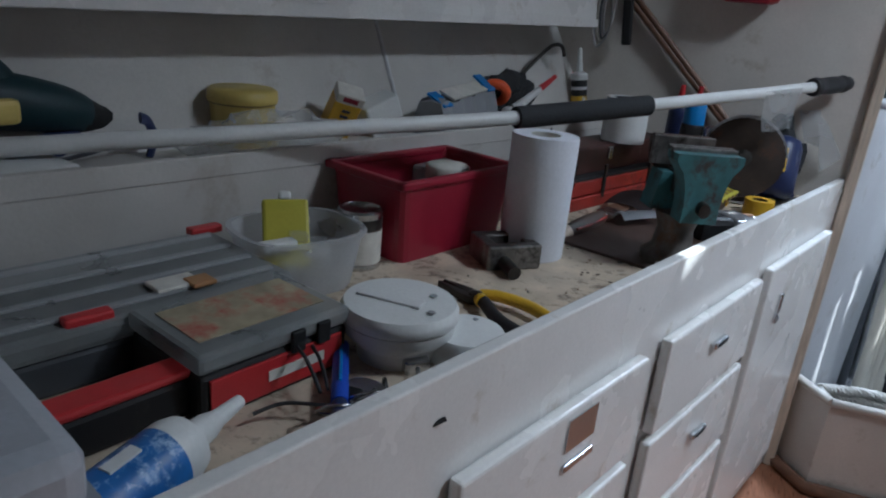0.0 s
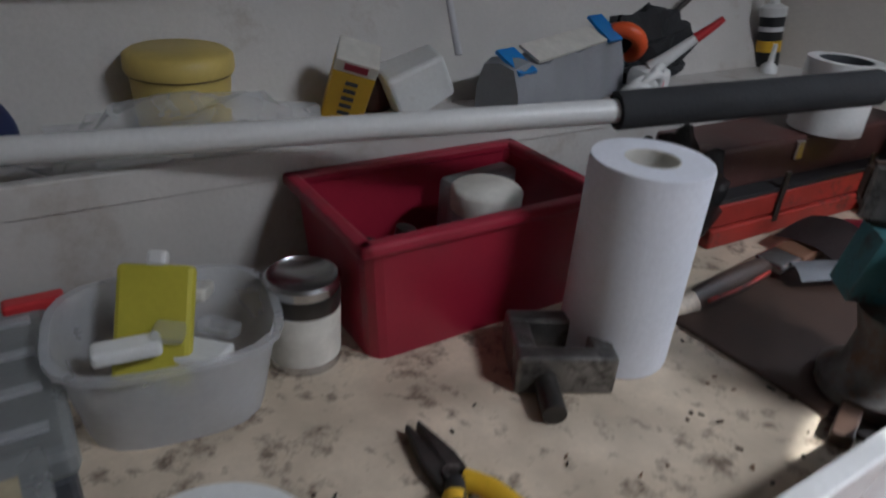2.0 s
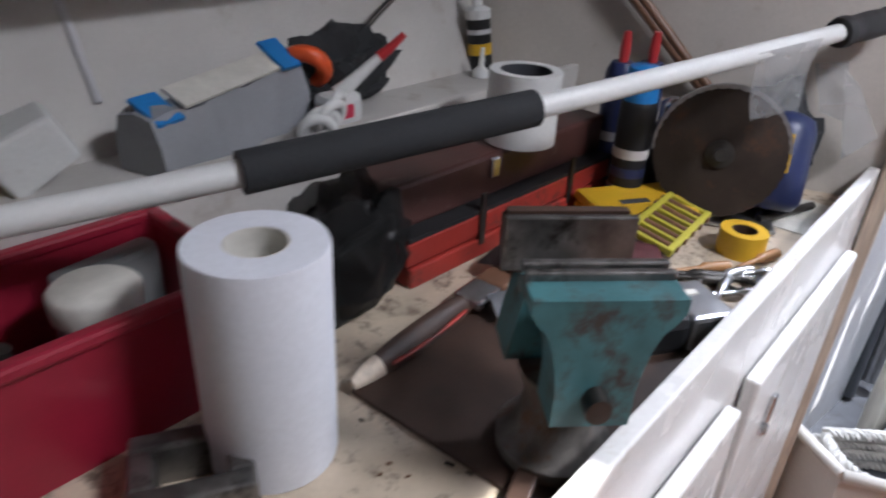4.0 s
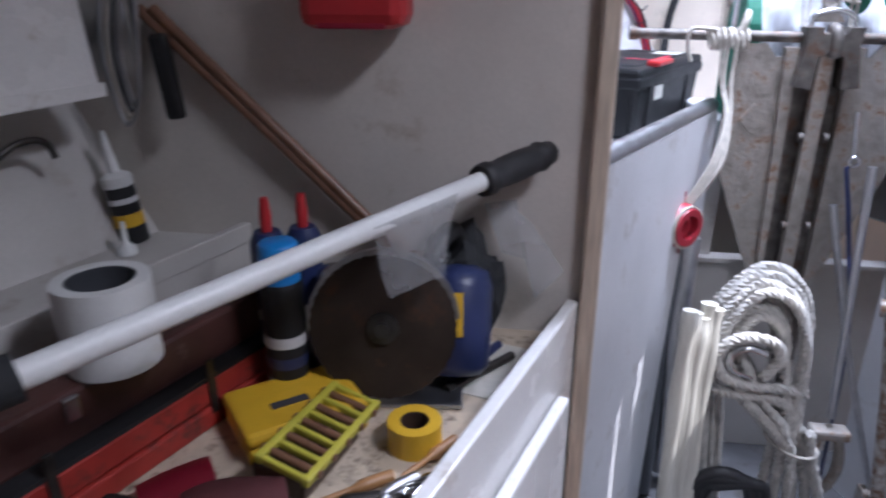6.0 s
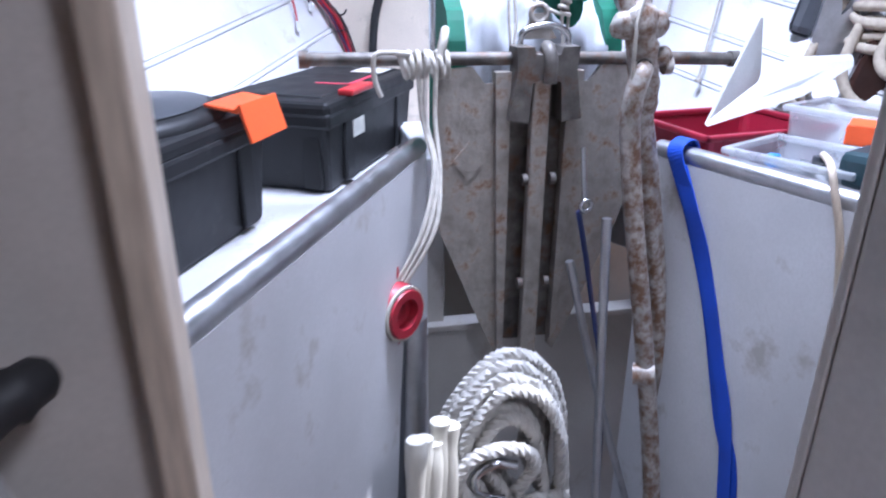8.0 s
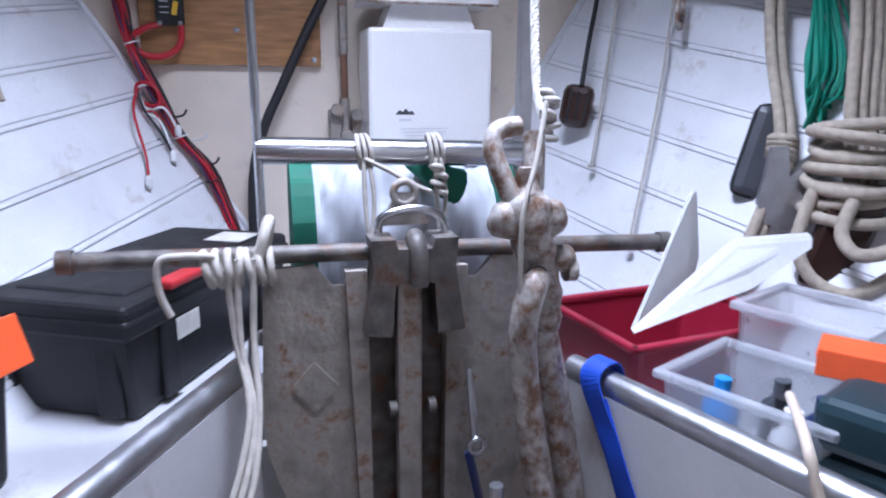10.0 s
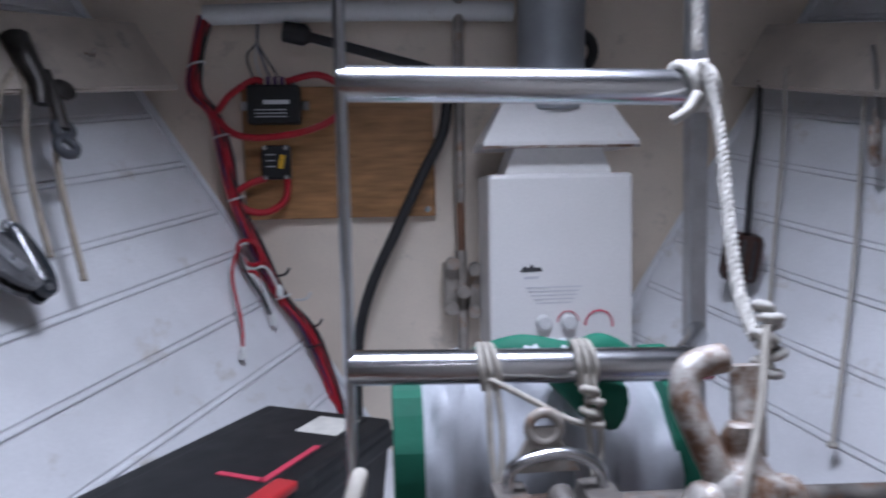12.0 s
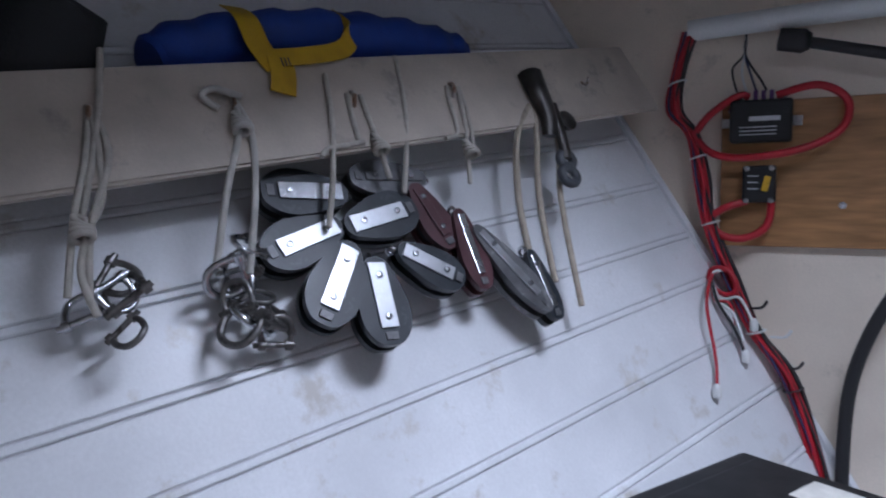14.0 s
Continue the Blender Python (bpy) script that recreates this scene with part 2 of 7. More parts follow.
def smooth_line(pts, n=6, closed=False):
    pts = [Vector(p) for p in pts]
    out, k = [], len(pts)
    for i in range(k if closed else k - 1):
        if closed:
            p0, p1, p2, p3 = (pts[(i + j) % k] for j in (-1, 0, 1, 2))
        else:
            p0, p1, p2, p3 = pts[max(i - 1, 0)], pts[i], pts[i + 1], pts[min(i + 2, k - 1)]
        for s in range(n):
            t = s / n
            out.append(0.5 * (2 * p1 + (p2 - p0) * t + (2 * p0 - 5 * p1 + 4 * p2 - p3) * t * t + (3 * p1 - p0 - 3 * p2 + p3) * t ** 3))
    if not closed:
        out.append(pts[-1])
    return out


def sweep(bm, line, r, seg=8, closed=False, flat=1.0):
    """A tube along line; r a number or one for each point."""
    k = len(line)
    rad = r if isinstance(r, list) else [r] * k
    rings, a = [], None
    for i, p in enumerate(line):
        d = line[(i + 1) % k] - line[i - 1] if closed else line[min(i + 1, k - 1)] - line[max(i - 1, 0)]
        if d.length < 1e-9:
            d = Vector((0, 0, 1))
        d.normalize()
        a = d.orthogonal().normalized() if a is None else (a - d * a.dot(d)).normalized()
        b = d.cross(a)
        rings.append([bm.verts.new(p + rad[i] * (math.cos(j * math.tau / seg) * a + flat * math.sin(j * math.tau / seg) * b)) for j in range(seg)])
    pairs = list(zip(rings, rings[1:])) + ([(rings[-1], rings[0])] if closed else [])
    for lo, hi in pairs:
        for j in range(seg):
            bm.faces.new((lo[j], lo[(j + 1) % seg], hi[(j + 1) % seg], hi[j])).smooth = True
    if not closed:
        bm.faces.new(rings[0][::-1])
        bm.faces.new(rings[-1])
    return bm


def tube(bm, pts, r, seg=8, n=6, closed=False, flat=1.0):
    return sweep(bm, smooth_line(pts, n, closed), r, seg, closed, flat)


def rope(bm, pts, r, pitch=0.03, n=8, closed=False):
    """A three-strand laid rope."""
    line = smooth_line(pts, n, closed)
    dense = []
    for p, q in zip(line, line[1:]):
        c = max(1, int((q - p).length / (pitch / 6)))
        dense += [p.lerp(q, i / c) for i in range(c)]
    dense.append(line[-1])
    for strand in range(3):
        out, run, a = [], 0.0, None
        for i, p in enumerate(dense):
            d = (dense[min(i + 1, len(dense) - 1)] - dense[max(i - 1, 0)]).normalized()
            a = d.orthogonal().normalized() if a is None else (a - d * a.dot(d)).normalized()
            run += (p - dense[max(i - 1, 0)]).length
            w = math.tau * (run / pitch + strand / 3)
            out.append(p + 0.5 * r * (math.cos(w) * a + math.sin(w) * d.cross(a)))
        sweep(bm, out, 0.56 * r, 5)
    return bm


def prism(bm, poly, depth, m=None):
    """The polygon (x, y) made depth thick, from z 0 up."""
    m = m or Matrix()
    lo = [bm.verts.new(m @ Vector((x, y, 0))) for x, y in poly]
    hi = [bm.verts.new(m @ Vector((x, y, depth))) for x, y in poly]
    bm.faces.new(lo[::-1])
    bm.faces.new(hi)
    for i in range(len(poly)):
        j = (i + 1) % len(poly)
        bm.faces.new((lo[i], lo[j], hi[j], hi[i]))
    return bm


def slab(bm, corners, thick):
    """A quad of four corners given thickness along its normal."""
    c = [Vector(p) for p in corners]
    nrm = (c[1] - c[0]).cross(c[2] - c[0]).normalized() * thick
    lo, hi = [bm.verts.new(p) for p in c], [bm.verts.new(p + nrm) for p in c]
    bm.faces.new(lo[::-1])
    bm.faces.new(hi)
    for i in range(4):
        bm.faces.new((lo[i], lo[(i + 1) % 4], hi[(i + 1) % 4], hi[i]))
    return bm


def ring(bm, c, r, thick, normal=(0, 0, 1), sx=1.0, seg=24):
    a, b = basis(normal)
    return sweep(bm, [Vector(c) + r * (sx * math.cos(i * math.tau / seg) * a + math.sin(i * math.tau / seg) * b) for i in range(seg)], thick, 8, True)


def mesh_of(name, bm, material):
    bmesh.ops.recalc_face_normals(bm, faces=bm.faces)
    for e in bm.edges:
        if len(e.link_faces) == 2 and e.calc_face_angle(0) > 0.95:
            e.smooth = False
    me = bpy.data.meshes.new(name)
    bm.to_mesh(me)
    bm.free()
    me.materials.append(material)
    return me


def part(name, bm, material, parent, label=""):
    ob = new(name, mesh_of(name, bm, material))
    ob.parent = parent
    return tagged(ob, label)


def thing(name, m, label, category, group=""):
    ob = new(name)
    ob.matrix_world = m
    ob.empty_display_size = 0.02
    return tagged(ob, label, category, group)


def single(name, bm, material, m, label, category, group=""):
    ob = new(name, mesh_of(name, bm, material))
    ob.matrix_world = m
    return tagged(ob, label, category, group)


def structure(name, bm, material, label, category="structure"):
    return tagged(new(name, mesh_of(name, bm, material)), label, category, kind="structure")


def B():
    return bmesh.new()


I4 = Matrix()
BF = pose(0, 0, 0, 0, 0, 71.57)  # the bench: x along it towards the bow, y towards the hull


def on_bench(u, v, z, rot=0, rx=0, ry=0):
    return BF @ pose(u, v, z, rx, ry, rot)


def port(y, z, off=0.0):
    """A point on the port hull lining, off metres inboard."""
    return Vector((-0.02 - 0.63 * (z - 1.73) + 0.54 * (y - 1.9), y, z)) + off * Vector((0.77, -0.42, 0.485))


def stbd(y, z, off=0.0):
    p = port(y, z, off)
    return Vector((1.31 - p.x, p.y, p.z))


TOP = 0.865  # bench surface
BERTH = 0.985

# ---- setting ----
fl = structure("floor", box(B(), (0.4, -0.6, -0.03), (5.5, 6.2, 0.06)), M_FLOOR, "varnished red-brown cabin sole between the benches", "floor")
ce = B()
# unseen trunks, their height set to keep direct light off the upper hull
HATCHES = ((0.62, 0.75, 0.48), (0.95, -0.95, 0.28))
# the slot left near x 1.7 lets a sun beam into the forepeak
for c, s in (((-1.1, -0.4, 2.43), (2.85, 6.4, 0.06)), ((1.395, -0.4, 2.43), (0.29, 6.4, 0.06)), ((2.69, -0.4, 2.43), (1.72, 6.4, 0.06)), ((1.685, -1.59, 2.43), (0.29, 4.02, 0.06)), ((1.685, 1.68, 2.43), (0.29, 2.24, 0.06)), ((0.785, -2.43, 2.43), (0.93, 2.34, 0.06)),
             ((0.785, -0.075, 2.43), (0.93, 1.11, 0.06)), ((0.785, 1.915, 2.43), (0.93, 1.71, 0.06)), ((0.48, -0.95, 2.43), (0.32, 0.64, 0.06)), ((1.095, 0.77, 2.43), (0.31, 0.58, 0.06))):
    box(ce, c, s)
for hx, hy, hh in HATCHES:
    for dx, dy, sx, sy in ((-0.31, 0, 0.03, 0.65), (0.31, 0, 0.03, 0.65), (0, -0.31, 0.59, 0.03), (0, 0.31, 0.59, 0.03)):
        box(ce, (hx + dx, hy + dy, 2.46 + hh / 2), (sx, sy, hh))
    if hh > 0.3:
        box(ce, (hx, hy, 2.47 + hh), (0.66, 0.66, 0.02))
    else:  # added skylight cover, two gaps placed to drop sun patches on the bench
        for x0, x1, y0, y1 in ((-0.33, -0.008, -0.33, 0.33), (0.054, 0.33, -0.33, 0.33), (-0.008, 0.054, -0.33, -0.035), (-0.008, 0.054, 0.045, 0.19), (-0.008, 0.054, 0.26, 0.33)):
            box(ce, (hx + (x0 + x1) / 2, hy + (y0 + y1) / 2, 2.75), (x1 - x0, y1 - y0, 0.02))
structure("ceiling", ce, M_CEIL, "unseen dark grey deckhead with trunks and gaps that shape the light", "ceiling")
# bulkhead between workshop and forepeak
structure("wall_bulkhead", box(B(), (-0.62, 0.02, 1.2), (1.24, 0.035, 2.4)), M_CREAM, "cream painted bulkhead at the end of the workbench", "wall")
structure("wall_bulkhead_starboard", box(B(), (1.62, 0.02, 1.2), (1.86, 0.035, 2.4)), M_CREAM, "cream painted bulkhead beside the doorway", "wall")
structure("trim", box(B(), (0.013, 0.012, 1.2), (0.028, 0.06, 2.4), bevel=0.004), M_TRIM, "pale wooden post edging the bulkhead", "trim")
structure("wall_forward", box(B(), (0.65, 1.93, 1.2), (3.2, 0.05, 2.4)), M_FORWARD, "cream painted forward bulkhead", "wall")
structure("wall_aft", box(B(), (0.4, -3.5, 1.2), (5.0, 0.05, 2.4)), M_CREAM, "cream painted aft bulkhead", "wall")
structure("wall_starboard", box(B(), (1.9, -1.75, 1.2), (0.05, 3.5, 2.4)), M_CREAM, "cream painted starboard side of the workshop", "wall")
# hull side behind the bench
structure("wall_hull", slab(B(), [BF @ Vector(p) for p in ((-3.4, 0.60, 0.8), (0.6, 0.60, 0.8), (0.6, 1.40, 2.4), (-3.4, 1.40, 2.4))], -0.03), M_HULLIN,
          "grey-white painted hull side behind the workbench", "wall")
hb = B()
cyl(hb, BF @ Vector((-1.03, 0.735, 1.07)), BF @ Vector((-1.03, 0.93, 1.46)), 0.006, seg=8)
structure("trim_hull_seam", hb, M_SEAM, "dark vertical joint in the hull lining", "trim")
# V-shaped fronts of the two berths
PL0, PL1 = Vector((-0.06, 0.04, 0)), Vector((0.365, 0.89, 0))
PR0, PR1 = Vector((1.115, 0.04, 0)), Vector((0.86, 0.775, 0))


def berth_front(name, a, b, side):
    up = Vector((0, 0, 1.105))
    structure(name, slab(B(), [a, b, b + up, a + up], side * 0.02), M_BERTH, "white painted plywood front of the forepeak berth", "wall")
    d = Vector((0, 0, 1.115))
    cyl_bm = sweep(B(), [a + d, a.lerp(b, 0.5) + d, b + d], 0.021, 14)
    structure("trim_" + name.split("_", 1)[1] + "_rail", cyl_bm, M_ALU, "dull aluminium tube capping the berth front", "trim")


berth_front("wall_berth_port", PL0, PL1, 1)
berth_front("wall_berth_starboard", PR0, PR1, -1)
bp = B()
prism(bp, [(-0.06, 0.04), (0.355, 0.90), (0.355, 1.905), (-1.6, 1.905), (-1.6, 0.04)], 0.03, pose(0, 0, BERTH - 0.03))
structure("floor_berth_port", bp, M_BERTH, "white painted top of the port berth", "floor")
bp = B()
prism(bp, [(1.135, 0.04), (2.8, 0.04), (2.8, 1.905), (0.87, 1.905), (0.87, 0.79)], 0.03, pose(0, 0, BERTH - 0.03))
structure("floor_berth_starboard", bp, M_BERTH, "white painted top of the starboard berth", "floor")
locker = structure("wall_locker_front", box(B(), (0.66, 0.955, 0.325), (0.60, 0.02, 0.65)), M_HULLIN, "grey painted locker front behind the anchors", "wall")
for c, sz in (((0.40, 0.955, 0.80), (0.07, 0.02, 0.30)), ((0.61, 1.25, 0.46), (0.50, 0.02, 0.92)), ((0.66, 0.945, 0.655), (0.56, 0.05, 0.016))):
    part("panel", box(B(), c, sz, bevel=0.002), M_HULLIN, locker)
# added dark sheet hides the red-brown floor where dark clutter lies
fp = prism(B(), [(-0.03, 0.06), (1.10, 0.06), (0.87, 0.77), (0.96, 0.94), (0.37, 0.94), (0.36, 0.86)], 0.006, pose(0, 0, 0))
structure("floor_forepeak", fp, M_SOLE, "dark sheet over the forepeak sole standing in for dark clutter", "floor")
structure("floor_locker", box(B(), (0.61, 1.58, 0.935), (0.5, 0.66, 0.03)), M_HULL, "white painted shelf between the berths", "floor")

# planked hull sides of the forepeak; the seams rise towards the bow
def seam(i):
    return 0.922 + i * 0.1165 + (0.02 if i < 6 else 0.0)


def sheer(side, z, y):
    return z - (0.22 if side == "starboard" else 0.155) * (1.9 - y)


for side, where, rise in (("port", port, 0.175), ("starboard", stbd, 0.23)):
    flip = -1 if side == "starboard" else 1
    back = slab(B(), [where(0.04, 0.7, -0.0036), where(1.92, 0.7, -0.0036), where(1.92, 2.45, -0.0036), where(0.04, 2.45, -0.0036)], -0.03 * flip)
    lining = structure("wall_hull_" + side, back, M_SEAM, "white planked hull side with narrow open seams", "wall")
    for i in range(15):
        z0, z1 = seam(i), seam(i + 1)
        for name, g0, g1, proud in (("plank", z0 + 0.0012, z1 - 0.013, 0.0), ("bead", z1 - 0.0108, z1 - 0.0012, 0.0015)):
            lo = [where(y, sheer(side, g0, y), proud) for y in (0.03, 1.90)]
            hi = [where(y, sheer(side, g1, y), proud) for y in (0.03, 1.90)]
            bm = slab(B(), [lo[0], lo[1], hi[1], hi[0]], -0.008 * flip)
            bmesh.ops.bevel(bm, geom=list(bm.edges), offset=0.0018, segments=1, affect="EDGES")
            part(name, bm, M_HULL, lining)
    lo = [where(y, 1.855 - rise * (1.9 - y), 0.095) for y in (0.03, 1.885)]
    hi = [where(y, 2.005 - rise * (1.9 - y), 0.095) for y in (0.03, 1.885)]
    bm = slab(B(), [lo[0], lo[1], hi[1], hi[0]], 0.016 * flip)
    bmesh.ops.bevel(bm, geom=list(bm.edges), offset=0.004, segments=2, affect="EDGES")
    structure("trim_shelf_" + side, bm, M_FASCIA, "scuffed cream board edging the side shelf, darkened for shade", "trim")
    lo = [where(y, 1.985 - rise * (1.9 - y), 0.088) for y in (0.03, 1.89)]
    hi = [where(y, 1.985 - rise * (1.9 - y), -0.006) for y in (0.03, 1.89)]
    structure("shelf_" + side, slab(B(), [lo[0], lo[1], hi[1], hi[0]], 0.012), M_FASCIA, "cream painted side shelf, darkened for the shade under the deck", "shelf")
    c = [where(1.887, z, 0.004) for z in (1.0, 1.35, 1.7, 2.4)]
    structure("trim_corner_" + side, sweep(B(), c, 0.011, 6), M_HULL, "white corner batten between hull and bulkhead", "trim")

# ---- workbench ----
structure("floor_bench_top", box(B(), (-1.705, 0.335, TOP - 0.015), (3.39, 0.63, 0.03), BF), M_BENCH, "stained cream worktop with scratches and spilled glue", "worktop")
ledge = structure("shelf_ledge", box(B(), (-1.72, 0.70, 1.0), (3.36, 0.29, 0.02), BF), M_HULLIN, "grey-white painted ledge along the hull with a low lip", "shelf")
part("lip", box(B(), (-1.72, 0.547, 1.018), (3.36, 0.016, 0.034), BF, 0.002), M_HULLIN, ledge)
part("riser", box(B(), (-1.72, 0.55, 0.932), (3.36, 0.018, 0.138), BF), M_HULLIN, ledge)
fr = B()
box(fr, (-1.70, 0.010, 0.465), (3.39, 0.02, 0.93), BF, 0.003)
structure("wall_bench_front", fr, M_WHITE, "white gloss front of the workbench with a raised edge", "cabinet front")


def drawer(u0, u1, z0, z1, label):
    w, h = u1 - u0, z1 - z0
    d = thing("drawer", on_bench((u0 + u1) / 2, -0.002, z0), label, "drawer", "bench drawers")
    part("front", box(B(), (0, -0.011, h / 2), (w, 0.02, h), bevel=0.005), M_WHITE, d)
    h1 = part("handle", box(B(), (0, -0.028, h * 0.62), (0.062, 0.012, 0.014), bevel=0.004), M_STEEL, d, "small steel catch plate")
    part("finger_hole", box(B(), (0, -0.0345, h * 0.62), (0.036, 0.002, 0.006)), M_RUBBER, h1)
    return d


for z0, z1 in ((0.615, 0.797), (0.415, 0.597), (0.215, 0.397)):
    drawer(-1.11, -0.655, z0, z1, "white gloss drawer front with a small steel catch")
for k, (u0, u1, z0, z1) in enumerate(((-0.60, -0.10, 0.10, 0.805), (-1.64, -1.19, 0.62, 0.797), (-1.64, -1.19, 0.20, 0.60), (-2.3, -1.72, 0.20, 0.797))):
    d = thing("cabinet_door", on_bench((u0 + u1) / 2, -0.002, z0), "white gloss cabinet door with a rounded edge", "cabinet door", "bench doors")
    part("panel", box(B(), (0, -0.011, (z1 - z0) / 2), (u1 - u0, 0.02, z1 - z0), bevel=0.005), M_WHITE, d)
    kn = B()
    if k == 0:
        lathe(kn, [(0.012, 0), (0.012, 0.006), (0.006, 0.010), (0.0001, 0.011)], 12, pose(-0.14, -0.021, 0.56, 90, 0, 0))
        box(kn, (-0.14, -0.026, 0.60), (0.012, 0.008, 0.05), bevel=0.003)
    else:
        box(kn, (0.03, -0.024, (z1 - z0) * 0.5), (0.075, 0.006, 0.012), bevel=0.002)
        if k == 1:
            box(kn, (0.03, -0.0225, (z1 - z0) * 0.78), (0.075, 0.002, 0.05))
    part("latch", kn, M_STEEL, d, "worn steel latch")

# upper locker above the ledge
structure("wall_locker_upper", slab(B(), [BF @ Vector(p) for p in ((-3.3, 0.66, 1.19), (-0.33, 0.66, 1.262), (-0.33, 0.80, 2.4), (-3.3, 0.80, 2.4))], -0.02), M_WHITE,
          "white painted front of the upper locker", "cabinet front")
structure("floor_locker_upper", box(B(), (-1.81, 0.76, 1.272), (2.98, 0.2, 0.02), BF), M_WHITE, "white underside of the upper locker", "cabinet")

# open door leaf beside the aisle and the low bin at the doorway
door_m = pose(0.49, -0.15, 0, 0, 0, -69)
dr = tagged(thing("door_1", door_m, "white laminate door standing open beside the doorway", "door"), kind="structure")
part("leaf", box(B(), (0.36, 0.02, 1.02), (0.72, 0.035, 2.0), bevel=0.004), M_DOOR, dr)
part("edging", box(B(), (-0.004, 0.02, 1.02), (0.008, 0.04, 2.0), bevel=0.002), M_WHITE, dr)
bi = B()
outline = [(0.03, 0.035), (0.115, -0.085), (0.50, -0.055)]
for (x0, y0), (x1, y1) in zip(outline, outline[1:]):
    a, b = Vector((x0, y0, 0)), Vector((x1, y1, 0))
    slab(bi, [a, b, b + Vector((0, 0, 0.30)), a + Vector((0, 0, 0.30))], -0.02)
    sweep(bi, [a + Vector((0, 0, 0.302)), b + Vector((0, 0, 0.302))], 0.014, 6)
structure("wall_low_bin", bi, M_CREAM, "low cream-painted coaming across the doorway", "coaming")
structure("baseboard", sweep(B(), [Vector((0.025, 0.0, 0.02)), Vector((0.11, -0.11, 0.02)), Vector((0.5, -0.08, 0.02))], 0.02, 6), M_ROD, "dark wooden baseboard under the coaming", "baseboard")

# ---- forepeak: anchors ----
def fluke(mirror):
    bm = B()
    s = -1 if mirror else 1
    poly = [(-0.213, 1.275), (-0.14, 1.28), (-0.112, 1.245), (-0.065, 1.25), (-0.058, 0.62), (-0.072, 0.605), (-0.115, 0.70), (-0.205, 0.925), (-0.222, 0.985), (-0.222, 1.10)]
    poly = [(s * x, z) for x, z in poly]
    prism(bm, poly if not mirror else poly[::-1], 0.012, pose(0.615, 0.875, 0, 90, 0, 0))
    strip = [(-0.095, 1.27), (-0.062, 1.27), (-0.058, 0.64), (-0.072, 0.63)]
    strip = [(s * x, z) for x, z in strip]
    prism(bm, strip if not mirror else strip[::-1], 0.03, pose(0.615, 0.878, 0, 90, 0, 0))
    if not mirror:
        prism(bm, [(-0.036, 0.0), (0.0, -0.042), (0.036, 0.0), (0.0, 0.042)], 0.004, pose(0.470, 0.8645, 1.085, 90, 0, 0))
    return bm


an = thing("anchor", I4, "weathered galvanised plate anchor lashed upright to a steel bar", "anchor")
part("fluke", fluke(False), M_GALV, an, "pitted galvanised fluke with a raised diamond mark")
part("fluke", fluke(True), M_GALV, an, "pitted galvanised fluke")
part("stock", tube(B(), [(0.142, 0.873, 1.300), (0.4, 0.873, 1.296), (0.8, 0.873, 1.29), (1.062, 0.873, 1.283)], 0.0138, 14), M_FORGED, an)
for x in (0.142, 1.062):
    bm = cyl(B(), (x - 0.010, 0.873, 1.3 if x < 0.5 else 1.283), (x + 0.010, 0.873, 1.3 if x < 0.5 else 1.283), 0.0175, seg=14)
    part("stock_end", bm, M_FORGED, an)
bm = B()
prism(bm, [(-0.066, 0.015), (-0.030, 0.015), (-0.026, 0.0), (0.026, 0.0), (0.030, 0.015), (0.066, 0.015), (0.062, -0.03), (0.078, -0.13), (0.036, -0.135), (0.030, -0.055), (0.0, -0.045), (-0.030, -0.055), (-0.036, -0.135), (-0.078, -0.13), (-0.062, -0.03)], 0.06, pose(0.622, 0.885, 1.305, 90, 0, 0))
part("crown", bm, M_FORGED, an, "dark forged crown block with a notch")
part("lug", tube(B(), [(0.625, 0.85, 1.318), (0.625, 0.832, 1.312), (0.627, 0.823, 1.29), (0.627, 0.824, 1.25)], [0.0145] * 19, 10), M_FORGED, an)
sh = part("shank", box(B(), (0.614, 0.845, 0.885), (0.038, 0.03, 0.74), bevel=0.005), M_GALV, an, "grey shank bar between the flukes")
# plate added so the gaps beside the shank look dark
part("web_plate", box(B(), (0.614, 0.884, 0.945), (0.13, 0.006, 0.62)), M_FORGED, an, "dark backing plate added behind the gaps between the flukes")
for z in (1.045, 0.80):
    for x in (0.582, 0.644):
        part("bolt", cyl(B(), (x, 0.84, z), (x + 0.012, 0.84, z), 0.013, seg=10), M_FORGED, an)
part("shackle", tube(B(), [(0.572, 0.862, 1.315), (0.576, 0.86, 1.345), (0.61, 0.86, 1.358), (0.645, 0.86, 1.357), (0.672, 0.86, 1.34), (0.676, 0.862, 1.315)], 0.007, 10), M_STEEL, an, "bright shackle bow")
bm = B()
ring(bm, (0.617, 0.885, 1.38), 0.017, 0.006, (0, 1, 0))
prism(bm, [(-0.04, 0), (0.04, 0), (0.012, 0.05), (-0.012, 0.05)], 0.008, pose(0.617, 0.89, 1.33, 90, 0, 0))
part("eye", bm, M_GALV, an)

ra = thing("rusty_anchor", pose(-0.014, 0, 0.006), "flaking rusty fisherman anchor with a heavy shackle on top", "anchor")
part("arm", tube(B(), [(0.772, 0.690, 1.285), (0.760, 0.672, 1.278), (0.748, 0.668, 1.235), (0.751, 0.674, 1.17), (0.775, 0.665, 1.0), (0.815, 0.64, 0.74), (0.86, 0.615, 0.42), (0.90, 0.60, 0.06)], 0.0195, 12), M_RUST, ra, "rusty round bar with flaking paint")
part("shank", tube(B(), [(0.775, 0.735, 1.33), (0.80, 0.73, 1.2), (0.83, 0.72, 1.05), (0.88, 0.70, 0.75), (0.93, 0.69, 0.40), (0.97, 0.68, 0.06)], 0.028, 12, flat=0.7), M_RUST, ra, "thick flattened shank with peeling grey paint")
bm = B()
